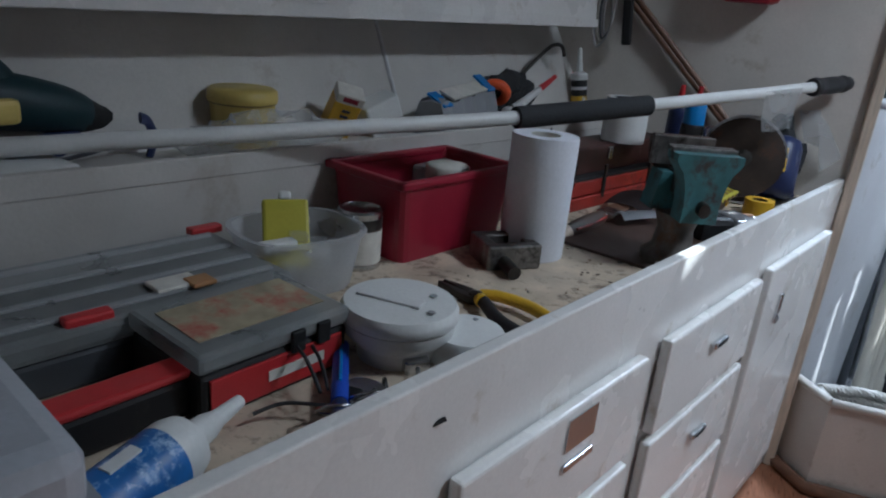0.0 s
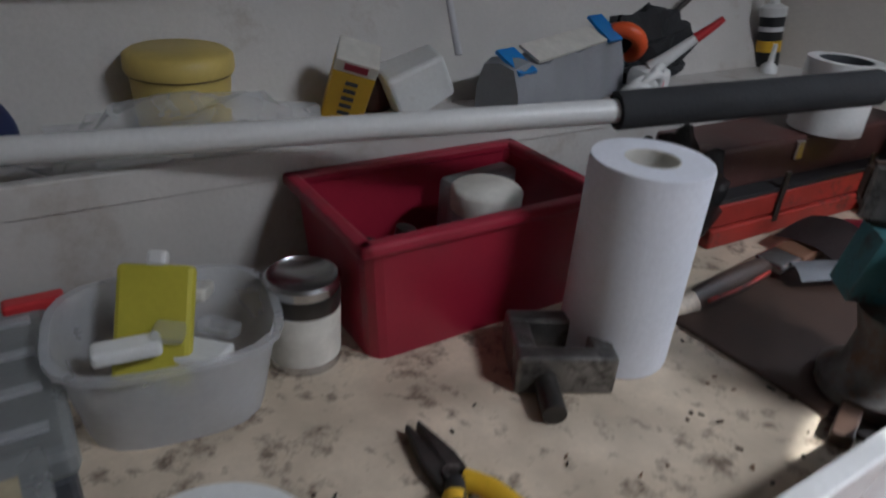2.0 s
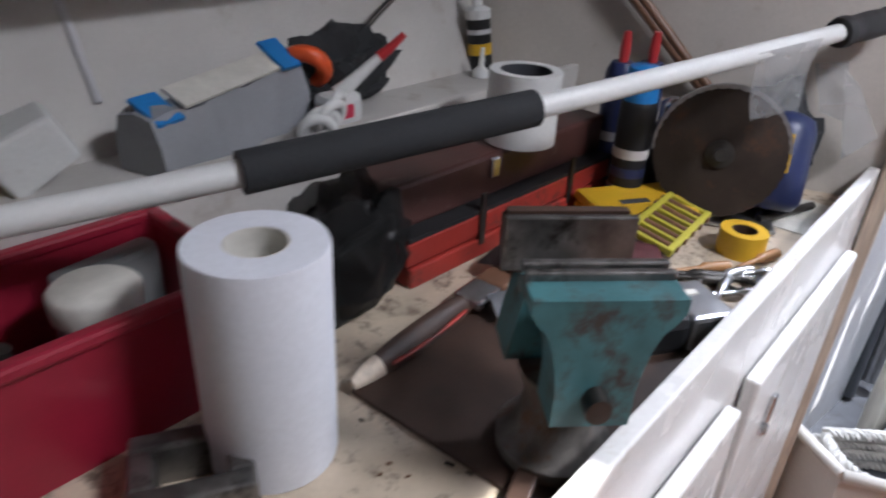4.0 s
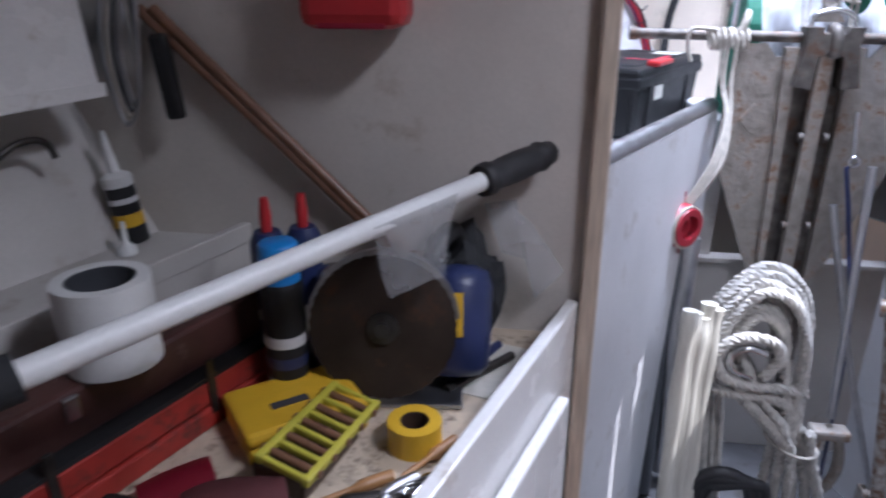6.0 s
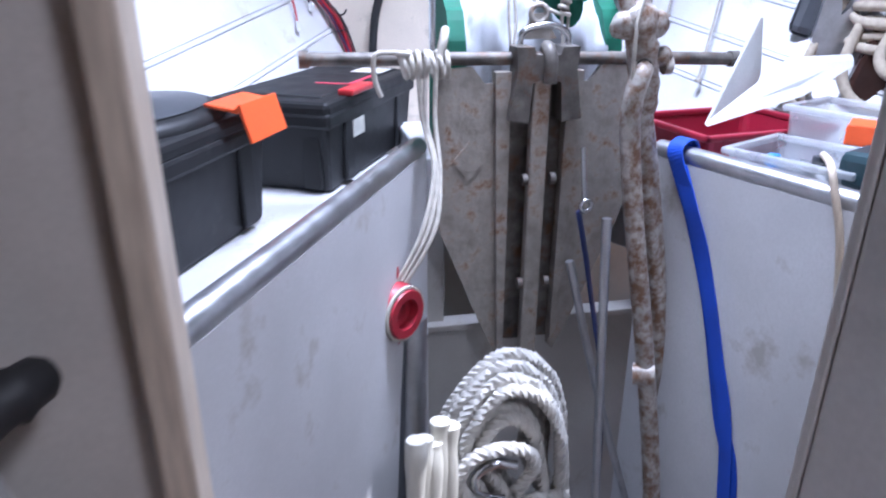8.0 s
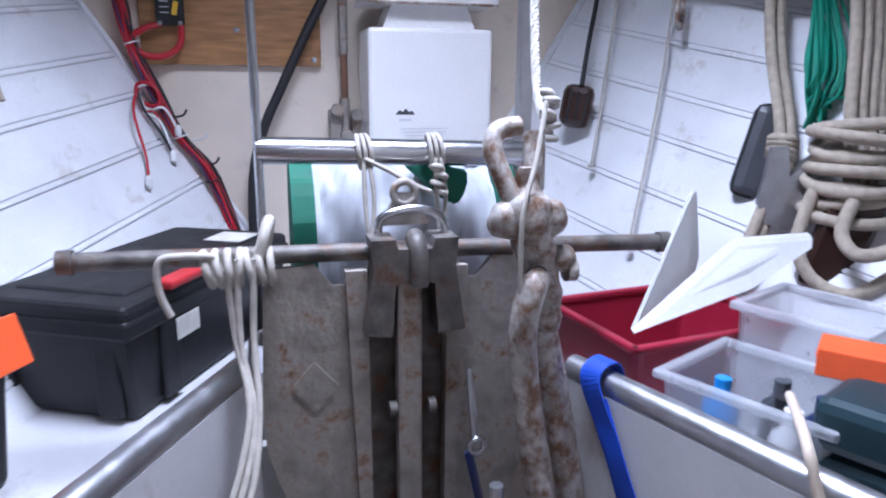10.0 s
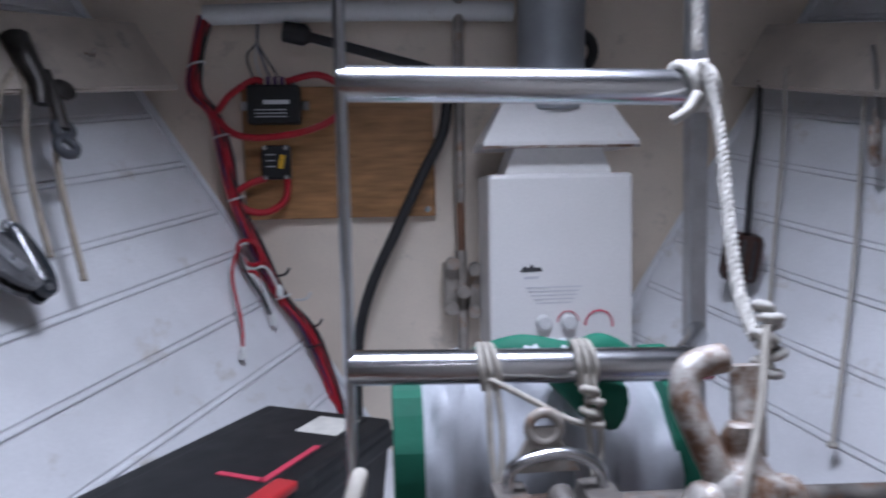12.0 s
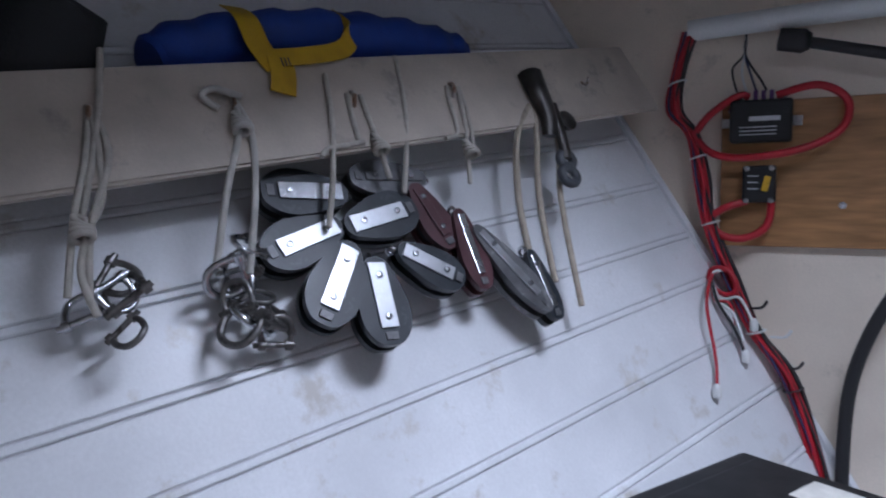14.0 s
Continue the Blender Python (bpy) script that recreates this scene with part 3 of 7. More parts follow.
for c, r in (((0.731, 0.70, 1.362), 0.025), ((0.789, 0.70, 1.364), 0.025), ((0.812, 0.70, 1.305), 0.018)):
    lathe(bm, [(max(0.0001, r * math.cos(k * math.pi / 10)), r * math.sin(k * math.pi / 10)) for k in range(-5, 6)], 18, Matrix.Translation(c))
sweep(bm, smooth_line([(0.764, 0.71, 1.43), (0.764, 0.71, 1.395), (0.760, 0.70, 1.362), (0.775, 0.705, 1.315), (0.792, 0.715, 1.26), (0.80, 0.72, 1.20)], 6),
      [(0.015, 0.0155, 0.016, 0.017, 0.0185, 0.021, 0.025, 0.029, 0.032, 0.034, 0.0345, 0.034, 0.033, 0.032, 0.031, 0.030, 0.029, 0.0285, 0.028, 0.0275, 0.027, 0.0265, 0.026, 0.0255, 0.025, 0.0245, 0.024, 0.0235, 0.023, 0.022, 0.021)[i] for i in range(31)], 14)
for v in bm.verts:
    v.co += 0.006 * Vector(noise.noise_vector(v.co * 45))
part("head", bm, M_RUST, ra, "knobbly rusted forged head")
# solid dark disc turned to the camera, imitating shade in the eye hole
part("eye", lathe(B(), [(0.0001, 0), (0.017, 0.0), (0.0175, 0.006), (0.0001, 0.006)], 16, pose(0.765, 0.678, 1.288, 80, 0, 0)), M_DARKST, ra, "dark disc imitating the shaded eye hole in the rusted head")
part("bolt", lathe(B(), [(0.0001, 0), (0.017, 0.002), (0.017, 0.016), (0.0001, 0.018)], 10, pose(0.815, 0.70, 1.29, 0, 90, 0)), M_RUST, ra)
part("shackle", tube(B(), [(0.742, 0.70, 1.38), (0.726, 0.71, 1.42), (0.716, 0.72, 1.452), (0.726, 0.73, 1.476), (0.757, 0.735, 1.482)], 0.0135, 12), M_RUST, ra, "rusted shackle with traces of white paint")
part("pin", tube(B(), [(0.772, 0.715, 1.40), (0.778, 0.73, 1.45), (0.778, 0.735, 1.475)], 0.015, 12), M_RUST, ra)
bm = B()
cyl(bm, (0.80, 0.64, 0.655), (0.84, 0.62, 0.66), 0.024, seg=12)
part("collar", bm, M_RUST, ra)

bm = B()
tube(bm, [(0.70, 0.80, 1.12), (0.702, 0.79, 1.06), (0.706, 0.785, 1.01)], 0.006, 8)
ring(bm, (0.708, 0.78, 0.998), 0.012, 0.005, (0, 1, 0))
single("wrench", bm, M_STEEL, I4, "steel ring spanner hanging beside the anchor shank", "wrench")
rd = thing("boat_hook", I4, "grey metal rod leaning with a flat cast foot", "rod")
part("pole", tube(B(), [(0.691, 0.64, 1.02), (0.705, 0.63, 0.7), (0.722, 0.62, 0.34)], 0.0095, 10), M_ALU, rd)
bm = B()
box(bm, (0.722, 0.61, 0.30), (0.10, 0.05, 0.03), bevel=0.008)
tube(bm, [(0.70, 0.61, 0.31), (0.69, 0.60, 0.20), (0.73, 0.60, 0.12), (0.76, 0.6, 0.2), (0.745, 0.61, 0.31)], 0.014, 8)
part("foot", bm, M_GALV, rd)
r2 = thing("steel_rod", I4, "thin grey steel rod with a square foot", "rod")
part("bar", tube(B(), [(0.655, 0.72, 0.90), (0.745, 0.69, 0.55), (0.885, 0.65, 0.09)], 0.009, 8), M_ALU, r2)
part("foot", box(B(), (0.888, 0.645, 0.05), (0.06, 0.05, 0.10), bevel=0.004), M_GALV, r2)
bm = B()
tube(bm, [(0.70, 0.80, 0.98), (0.735, 0.78, 0.8), (0.78, 0.75, 0.5), (0.79, 0.74, 0.06)], 0.012, 8, flat=0.3)
single("dark_blue_strap", bm, M_NAVY, I4, "dark blue strap hanging behind the rusty arm", "strap")

# steel post and shiny pipe left of the rope, dark gear at their feet
bm = B()
sweep(bm, [Vector((0.325, 0.70, 0.06)), Vector((0.318, 0.71, 0.5)), Vector((0.33, 0.76, 0.78))], 0.030, 14)
single("metal_tube", bm, M_ALU, I4, "dull silver tube standing in the corner behind the rope", "tube")
# pale folds added as a surface for the bright sun patch
cv = thing("sun_patch_folds", I4, "pale upright folds added to catch the sun patch beside the rope", "canvas")
for k in range(5):
    x, y = 0.280 + 0.017 * k, 0.430 + 0.012 * k + 0.008 * (k % 2)
    bm = tube(B(), [(x + 0.006, y, 0.01), (x + 0.003 * (k % 2), y + 0.004, 0.35), (x, y, 0.60), (x + 0.004, y + 0.01, 0.715 - 0.014 * (k % 3))], [0.019 + 0.002 * math.sin(i * 0.9 + k) for i in range(19)], 10)
    part("fold", bm, M_SUNFOLD, cv)
bm = B()
sweep(bm, [Vector((0.275, 0.64, 0.02)), Vector((0.285, 0.70, 0.5)), Vector((0.30, 0.76, 1.0))], 0.022, 10, flat=0.6)
single("grey_hose", bm, M_DGREY, I4, "dark grey hose standing along the berth front", "hose")
bm = B()
for w, h in ((0.0, 0.0), (0.035, 0.03), (0.02, 0.06)):
    tube(bm, [(0.30 + w, 0.30, 0.05 + h), (0.40, 0.22 - w, 0.07 + h), (0.52, 0.30, 0.06 + h), (0.48, 0.44 + w, 0.05 + h), (0.36, 0.42, 0.06 + h)], 0.022, 10, closed=True)
single("hose_coil", bm, M_GREYP, I4, "coil of grey ribbed hose on the sole", "hose")
bm = B()
for w, h in ((0.0, 0.0), (0.03, 0.03), (-0.02, 0.055), (0.01, 0.085)):
    rope(bm, [(0.10 + w, 0.10, 0.16 + h), (0.16, 0.0 - w, 0.17 + h), (0.32, -0.02, 0.16 + h), (0.42, 0.06 + w, 0.15 + h), (0.30, 0.17, 0.16 + h), (0.10 + w, 0.11, 0.165 + h)], 0.016, 0.04)
single("rope_coil", bm, M_ROPEW, I4, "coil of pale rope lying behind the low coaming", "rope")
bm = box(B(), (0.26, 0.08, 0.075), (0.36, 0.2, 0.15), bevel=0.01)
single("crate", bm, M_DGREY, I4, "dark grey crate under the coiled rope", "crate")

# large hank of laid white rope
hk = thing("rope_hank", I4, "thick hank of white three-strand rope with a bound waist", "rope")
rnd = random.Random(4)
heart = Vector((0.475, 0, 0.585))
turns = [(0.358, 0.585), (0.385, 0.695), (0.465, 0.780), (0.552, 0.748), (0.603, 0.635), (0.618, 0.47)]
for k in range(9):
    f, y = 1.0 - 0.078 * k, 0.575 - 0.018 * (k % 4)
    ring_pts = []
    for x, z in turns:
        p = heart + f * (Vector((x, 0, z)) - heart)
        ring_pts.append((p.x + 0.006 * math.sin(5 * k + 9 * z), y, p.z))
    ends = [(0.415 + 0.014 * k, y - 0.015, 0.475 - 0.006 * k), (0.50 + 0.008 * k, y - 0.02, 0.385), (0.575 + 0.006 * (k % 4), y - 0.02, 0.305)]
    pts = ends[::-1] + ring_pts + [(0.622 - 0.012 * (k % 4), y - 0.01, 0.32)]
    part("strand", rope(B(), pts, 0.0145, 0.042), M_ROPEW, hk)
for k in range(6):
    x0, y0 = 0.565 + 0.016 * k, 0.555 - 0.022 * (k % 3)
    part("tail", rope(B(), [(x0 - 0.012, y0, 0.36), (x0, y0, 0.30), (x0 + 0.010 * (k - 1), y0 - 0.01, 0.16), (x0 + 0.016 * (k - 1), y0 - 0.01, 0.03)], 0.0145, 0.042), M_ROPEW, hk)
part("loop", rope(B(), [(0.61, 0.53, 0.46), (0.54, 0.505, 0.485), (0.46, 0.495, 0.492), (0.40, 0.49, 0.515), (0.372, 0.49, 0.562), (0.392, 0.49, 0.610), (0.445, 0.49, 0.630), (0.505, 0.495, 0.612), (0.522, 0.50, 0.568), (0.49, 0.50, 0.515)], 0.0145, 0.042), M_ROPEW, hk)
part("loop", rope(B(), [(0.385, 0.51, 0.47), (0.43, 0.505, 0.46), (0.52, 0.505, 0.455), (0.60, 0.52, 0.41)], 0.0145, 0.042), M_ROPEW, hk)
part("thimble", tube(B(), [(0.485, 0.487, 0.590), (0.44, 0.485, 0.603), (0.402, 0.485, 0.578), (0.41, 0.485, 0.540), (0.46, 0.487, 0.520)], 0.009, 8, flat=0.5), M_STEEL, hk, "steel thimble in the spliced eye")
bm = B()
ring(bm, (0.605, 0.545, 0.305), 0.066, 0.004, (0.2, 0, 1), sx=1.0)
part("binding", bm, M_CORD, hk)
tl = thing("yellowed_rope_tail", I4, "frayed yellowed rope ends beside the hank", "rope")
for k in range(4):
    part("end", rope(B(), [(0.40 + 0.015 * k, 0.62, 0.68 - 0.02 * k), (0.375 + 0.015 * k, 0.60, 0.5), (0.385 + 0.018 * k, 0.59, 0.3), (0.40 + 0.02 * k, 0.58, 0.03)], 0.010, 0.03), M_ROPEW, tl)
bm = B()
for k in range(3):
    tube(bm, [(0.37, 0.50, 0.03), (0.355 + 0.02 * k, 0.48, 0.18), (0.42, 0.47, 0.245 - 0.02 * k), (0.50 + 0.02 * k, 0.48, 0.20), (0.53, 0.5, 0.03)], 0.016, 8)
single("black_fitting", bm, M_RUBBER, I4, "black rubber gear on the sole under the rope", "gear")

# red coupling hanging by cords from the anchor stock
rs = thing("red_coupling", pose(0.010, -0.04, -0.008), "red plastic coupling hanging by cords from the anchor stock", "coupling")
cpm = pose(0.258, 0.742, 0.848, 90, 0, 42) @ Matrix.Scale(1.22, 4)
part("body", lathe(B(), [(0.024, -0.035), (0.046, -0.035), (0.048, -0.028), (0.048, 0.030), (0.043, 0.036), (0.040, 0.046), (0.026, 0.046), (0.024, -0.035)], 24, cpm), M_REDW, rs)
part("seal", lathe(B(), [(0.043, 0.0365), (0.047, 0.037), (0.047, 0.042), (0.043, 0.0425), (0.043, 0.0365)], 24, cpm), M_CORD, rs, "pale rubber ring")
part("insert", lathe(B(), [(0.0001, 0.01), (0.025, 0.01), (0.025, 0.03), (0.014, 0.03), (0.013, 0.014), (0.0001, 0.014)], 18, cpm), M_REDW, rs)
for z in (-0.060, 0.060):
    part("ear", box(B(), (-0.012, z, -0.008), (0.062, 0.030, 0.050), cpm, bevel=0.008), M_REDW, rs)
part("clamp", box(B(), (-0.056, 0.0, -0.006), (0.030, 0.150, 0.050), cpm, bevel=0.007), M_REDW, rs)
part("lever_slot", box(B(), (-0.056, 0.0, 0.0195), (0.014, 0.05, 0.004), cpm), M_RUBBER, rs)
bm = B()
tube(bm, [(0.36, 0.853, 1.315), (0.358, 0.842, 1.2), (0.372, 0.80, 1.10), (0.345, 0.75, 1.0), (0.29, 0.735, 0.905)], 0.005, 8)
tube(bm, [(0.382, 0.853, 1.315), (0.376, 0.84, 1.2), (0.378, 0.80, 1.10), (0.358, 0.75, 1.0), (0.292, 0.732, 0.895)], 0.005, 8)
tube(bm, [(0.345, 0.853, 1.30), (0.352, 0.845, 1.2), (0.366, 0.80, 1.11), (0.334, 0.75, 1.0), (0.28, 0.738, 0.90)], 0.005, 8)
for k in range(7):
    x = 0.32 + 0.014 * k
    ring(bm, (x, 0.873, 1.298), 0.024, 0.0055, (1, 0.0, 0.25 - 0.1 * (k % 4)))
tube(bm, [(0.33, 0.855, 1.32), (0.29, 0.845, 1.325), (0.262, 0.84, 1.32), (0.26, 0.838, 1.28), (0.272, 0.838, 1.245)], 0.005, 8)
tube(bm, [(0.385, 0.86, 1.30), (0.398, 0.865, 1.345), (0.405, 0.89, 1.36), (0.398, 0.90, 1.32)], 0.0085, 8)
part("cord", bm, M_CORD, rs, "off-white cords with knots")

# ladder frame behind the anchor
ld = thing("pipe_ladder", I4, "stainless steel pipe rack with two horizontal bars", "rack")
part("upright", tube(B(), [(0.404, 0.925, 1.30), (0.404, 0.928, 1.8), (0.406, 0.93, 2.40)], 0.0068, 10), M_STEEL, ld)
part("bar", tube(B(), [(0.402, 0.935, 1.443), (0.6, 0.935, 1.437), (0.83, 0.935, 1.43)], 0.0205, 18), M_STEEL, ld)
part("bar", tube(B(), [(0.402, 0.938, 1.763), (0.6, 0.938, 1.76), (0.815, 0.938, 1.756)], 0.0205, 18), M_STEEL, ld)
part("post", box(B(), (0.885, 1.09, 1.70), (0.026, 0.026, 1.42), bevel=0.003), M_ALU, ld, "grey square post")
part("bracket", tube(B(), [(0.80, 0.937, 1.44), (0.86, 1.03, 1.44), (0.885, 1.085, 1.44)], 0.014, 10), M_STEEL, ld)
part("bracket", tube(B(), [(0.79, 0.938, 1.757), (0.86, 1.03, 1.757), (0.885, 1.085, 1.757)], 0.014, 10), M_STEEL, ld)
ls = thing("lashing", I4, "off-white cord lashings holding the anchor to the steel bar", "rope")
for x in (0.555, 0.668):
    for k in range(3):
        bm = B()
        ring(bm, (x + 0.007 * k, 0.936, 1.438), 0.0255, 0.0037, (1, 0.1 * k - 0.1, 0.12))
        part("turn", bm, M_CORD, ls)
    part("leg", tube(B(), [(x + 0.005, 0.912, 1.43), (x + 0.004, 0.90, 1.37), (x + 0.008, 0.89, 1.30)], 0.0037, 8), M_CORD, ls)
    part("leg", tube(B(), [(x + 0.012, 0.912, 1.43), (x + 0.018, 0.90, 1.37), (x + 0.012, 0.89, 1.30)], 0.0037, 8), M_CORD, ls)
part("brace", tube(B(), [(0.56, 0.91, 1.43), (0.60, 0.90, 1.41), (0.645, 0.895, 1.385), (0.675, 0.895, 1.375)], 0.0037, 8), M_CORD, ls)
for k in range(4):
    bm = B()
    ring(bm, (0.672 + 0.006 * (k % 2), 0.897, 1.415 - 0.012 * k), 0.008, 0.0045, (0.3, 0.4 - 0.2 * k, 1), seg=14)
    part("knot_turn", bm, M_CORD, ls)
hl = thing("hanging_line", I4, "white laid rope hanging from the upper bar to the rusty shackle", "rope")
part("line", rope(B(), [(0.805, 0.905, 1.78), (0.815, 0.885, 1.70), (0.806, 0.85, 1.62), (0.792, 0.80, 1.54), (0.785, 0.755, 1.50)], 0.0072, 0.020), M_ROPEW, hl)
part("upper_line", rope(B(), [(0.812, 0.935, 1.80), (0.815, 0.94, 2.0), (0.82, 0.95, 2.40)], 0.0068, 0.020), M_ROPEW, hl)
bm = B()
for k in range(3):
    ring(bm, (0.795 + 0.012 * k, 0.935, 1.757), 0.0255, 0.0058, (1, 0.15, 0.3))
tube(bm, [(0.80, 0.905, 1.745), (0.785, 0.90, 1.725), (0.77, 0.905, 1.715)], 0.006, 8)
part("hitch", bm, M_ROPEW, hl)
for k in range(8):
    bm = B()
    ring(bm, (0.786 + 0.004 * (k % 3), 0.745 - 0.004 * (k % 2), 1.530 - 0.0085 * k), 0.006 + 0.002 * (k % 2), 0.0048, (0.5 - 0.4 * (k % 3), 0.3 - 0.2 * (k % 2), 1), seg=14)
    part("knot_turn", bm, M_ROPEW, hl)
part("thin_line", tube(B(), [(0.772, 0.715, 1.52), (0.752, 0.69, 1.45), (0.728, 0.67, 1.38), (0.726, 0.665, 1.28), (0.735, 0.66, 1.18)], 0.0038, 8), M_CORD, hl)

# bag behind the bars
bg = thing("sail_bag", I4, "white fabric bag with green ends standing behind the anchor", "bag")
bm = B()
n1, n2 = 44, 30
grid = []
for i in range(n1 + 1):
    row = []
    for j in range(n2 + 1):
        u, w = i / n1, j / n2
        a = math.pi * (1.18 * w - 0.09)
        crease = 0.016 * noise.noise((u * 6, w * 4, 1.3)) + 0.010 * noise.noise((u * 13 + 5 * w, w * 9, 4.0)) + 0.005 * noise.noise((u * 30, w * 20 + 9 * u, 2.0))
        row.append(bm.verts.new((0.485 + 0.33 * u, 1.10 - (0.125 + 1.7 * crease) * math.cos(a), 1.05 + (0.355 + 0.02 * math.sin(u * 3.1)) * max(0.0, math.sin(a)) ** 0.45 + 1.4 * crease)))
    grid.append(row)
for i in range(n1):
    for j in range(n2):
        bm.faces.new((grid[i][j], grid[i + 1][j], grid[i + 1][j + 1], grid[i][j + 1])).smooth = True
part("body", bm, M_BAG, bg)
for x0, x1 in ((0.452, 0.490), (0.812, 0.85)):
    bm = B()
    prism(bm, [(-0.132 * math.cos(math.pi * k / 24), 0.01 + 0.362 * math.sin(math.pi * k / 24) ** 0.45 + 0.004 * math.sin(2.1 * k)) for k in range(25)][::-1], x1 - x0, pose(x0, 1.10, 1.04, 90, 0, 90))
    part("green_end", bm, M_GREEN, bg, "green canvas end panel")
bm = B()
tube(bm, [(0.655, 1.0, 1.42), (0.675, 0.965, 1.405), (0.70, 0.955, 1.385), (0.725, 0.96, 1.375)], [0.02 + 0.0006 * i for i in range(19)], 10, flat=0.75)
part("tie_end", bm, M_GREEN, bg, "rolled green canvas tie")
bm = B()
tube(bm, [(0.57, 1.10, 1.41), (0.63, 1.08, 1.430), (0.70, 1.07, 1.42), (0.75, 1.08, 1.428), (0.80, 1.09, 1.40)], 0.016, 8, flat=0.4)
part("green_hem", bm, M_GREEN, bg)
single("plinth", box(B(), (0.65, 1.25, 1.0), (0.5, 0.42, 0.10), bevel=0.005), M_HULL, I4, "white painted plinth under the sail bag", "plinth")

# ---- forepeak: forward bulkhead ----
ht = thing("water_heater", pose(0.85, 1.675, 1.27), "white enamel gas water heater on the forward bulkhead", "water heater")
part("case", box(B(), (0, 0.09, 0.205), (0.335, 0.18, 0.415), bevel=0.010), M_HEATER, ht)
bm = B()
prism(bm, [(-0.125, 0), (0.125, 0), (0.10, 0.062), (-0.10, 0.062)], 0.13, pose(0, 0.155, 0.413, 90, 0, 0))
part("neck", bm, M_HEATER, ht)
bm = B()
lo = [(-0.178, -0.01), (0.178, -0.01), (0.178, 0.17), (-0.178, 0.17)]
hi = [(-0.125, 0.03), (0.125, 0.03), (0.125, 0.14), (-0.125, 0.14)]
v0 = [bm.verts.new((x, y, 0.472)) for x, y in lo]
v1 = [bm.verts.new((x, y, 0.484)) for x, y in lo]
v2 = [bm.verts.new((x, y, 0.575)) for x, y in hi]
bm.faces.new(v0[::-1])
bm.faces.new(v2)
for ra_, rb_ in ((v0, v1), (v1, v2)):
    for i in range(4):
        bm.faces.new((ra_[i], ra_[(i + 1) % 4], rb_[(i + 1) % 4], rb_[i]))
part("hood", bm, M_HEATER, ht, "white draught hood with rusty lower edge")
bm = B()
sweep(bm, [Vector(p) for p in ((-0.178, -0.011, 0.472), (0.178, -0.011, 0.472))], 0.0035, 6)
part("rust_edge", bm, M_RUST, ht)
for x, w in ((-0.045, 0.0), (0.01, 0.0)):
    bm = lathe(B(), [(0.018, 0), (0.018, 0.012), (0.014, 0.018), (0.0001, 0.018)], 16, pose(x if x < 0 else 0.012, -0.001, 0.075, 90, 0, 0))
    part("knob", bm, M_PLASTW, ht, "white control knob")
bm = B()
sweep(bm, [Vector((0.085 + 0.032 * math.cos(w), -0.0015, 0.066 + 0.032 * math.sin(w))) for w in [math.pi * k / 14 - 0.2 for k in range(16)]], 0.0022, 6)
sweep(bm, [Vector((0.012 + 0.024 * math.cos(w), -0.0015, 0.075 + 0.024 * math.sin(w))) for w in [math.pi * k / 10 for k in range(11)]], 0.0012, 6)
part("red_dial_arc", bm, M_INKR, ht, "red printed temperature arc")
bm = B()
prism(bm, [(-0.026, 0), (0.026, 0), (0.02, 0.010), (0.008, 0.008), (0.002, 0.017), (-0.006, 0.008), (-0.016, 0.012)], 0.001, pose(-0.072, -0.0005, 0.192, 90, 0, 0))
part("emblem", bm, M_INK, ht, "small dark emblem on the case")
bm = box(B(), (-0.072, -0.0008, 0.178), (0.034, 0.001, 0.006))
part("name_bar", bm, M_INKG, ht)
for k in range(5):
    part("print_line", box(B(), (-0.02, -0.0006, 0.155 - 0.009 * k), (0.13 - 0.012 * k, 0.001, 0.003)), M_INKG, ht)
fl2 = thing("flue_pipe", I4, "grey flue pipe rising from the heater hood to the deck", "flue")
part("pipe", tube(B(), [(0.85, 1.76, 1.83), (0.85, 1.76, 2.0), (0.862, 1.77, 2.40)], 0.078, 24), M_FLUE, fl2)
bm = B()
ring(bm, (0.93, 1.84, 1.985), 0.045, 0.014, (0.1, 1, 0.2))
part("clamp_ring", bm, M_RUBBER, fl2, "black rubber ring at the deck")

bd = thing("wiring_board", pose(0.345, 1.897, 1.755), "brown varnished plywood board carrying electrical parts", "board")
part("panel", box(B(), (0, -0.006, -0.005), (0.47, 0.012, 0.325), bevel=0.002), M_WOOD, bd)
for x, z in ((0.01, -0.075), (-0.215, 0.14), (0.215, 0.14), (0.215, -0.15)):
    part("screw", lathe(B(), [(0.0001, 0), (0.008, 0.001), (0.008, 0.003), (0.0001, 0.004)], 10, pose(x, -0.0125, z, 90, 0, 0)), M_STEEL, bd)
relay = thing("battery_relay", pose(0.192, 1.872, 1.865), "black plastic battery relay with white printing", "relay")
part("case", box(B(), (0, -0.012, 0), (0.125, 0.045, 0.092), bevel=0.006), M_BLACK, relay)
for x in (-0.072, 0.072):
    part("tab", box(B(), (x, 0.005, 0.0), (0.02, 0.004, 0.022)), M_STEEL, relay)
for x in (-0.045, 0.045):
    part("terminal", cyl(B(), (x, -0.01, 0.045), (x, -0.01, 0.062), 0.006, seg=8), M_STEEL, relay)
part("name_bar", box(B(), (0.008, -0.0352, 0.004), (0.062, 0.001, 0.010)), M_INKG, relay)
for k in range(3):
    part("print_line", box(B(), (-0.005, -0.0352, -0.014 - 0.008 * k), (0.075, 0.001, 0.0022)), M_INKG, relay)
for x in (-0.012, 0.004, 0.02):
    part("wire_tag", box(B(), (x, -0.012, 0.056), (0.009, 0.010, 0.022)), mat("purple_plastic", (0.10, 0.03, 0.16), 0.4), relay)
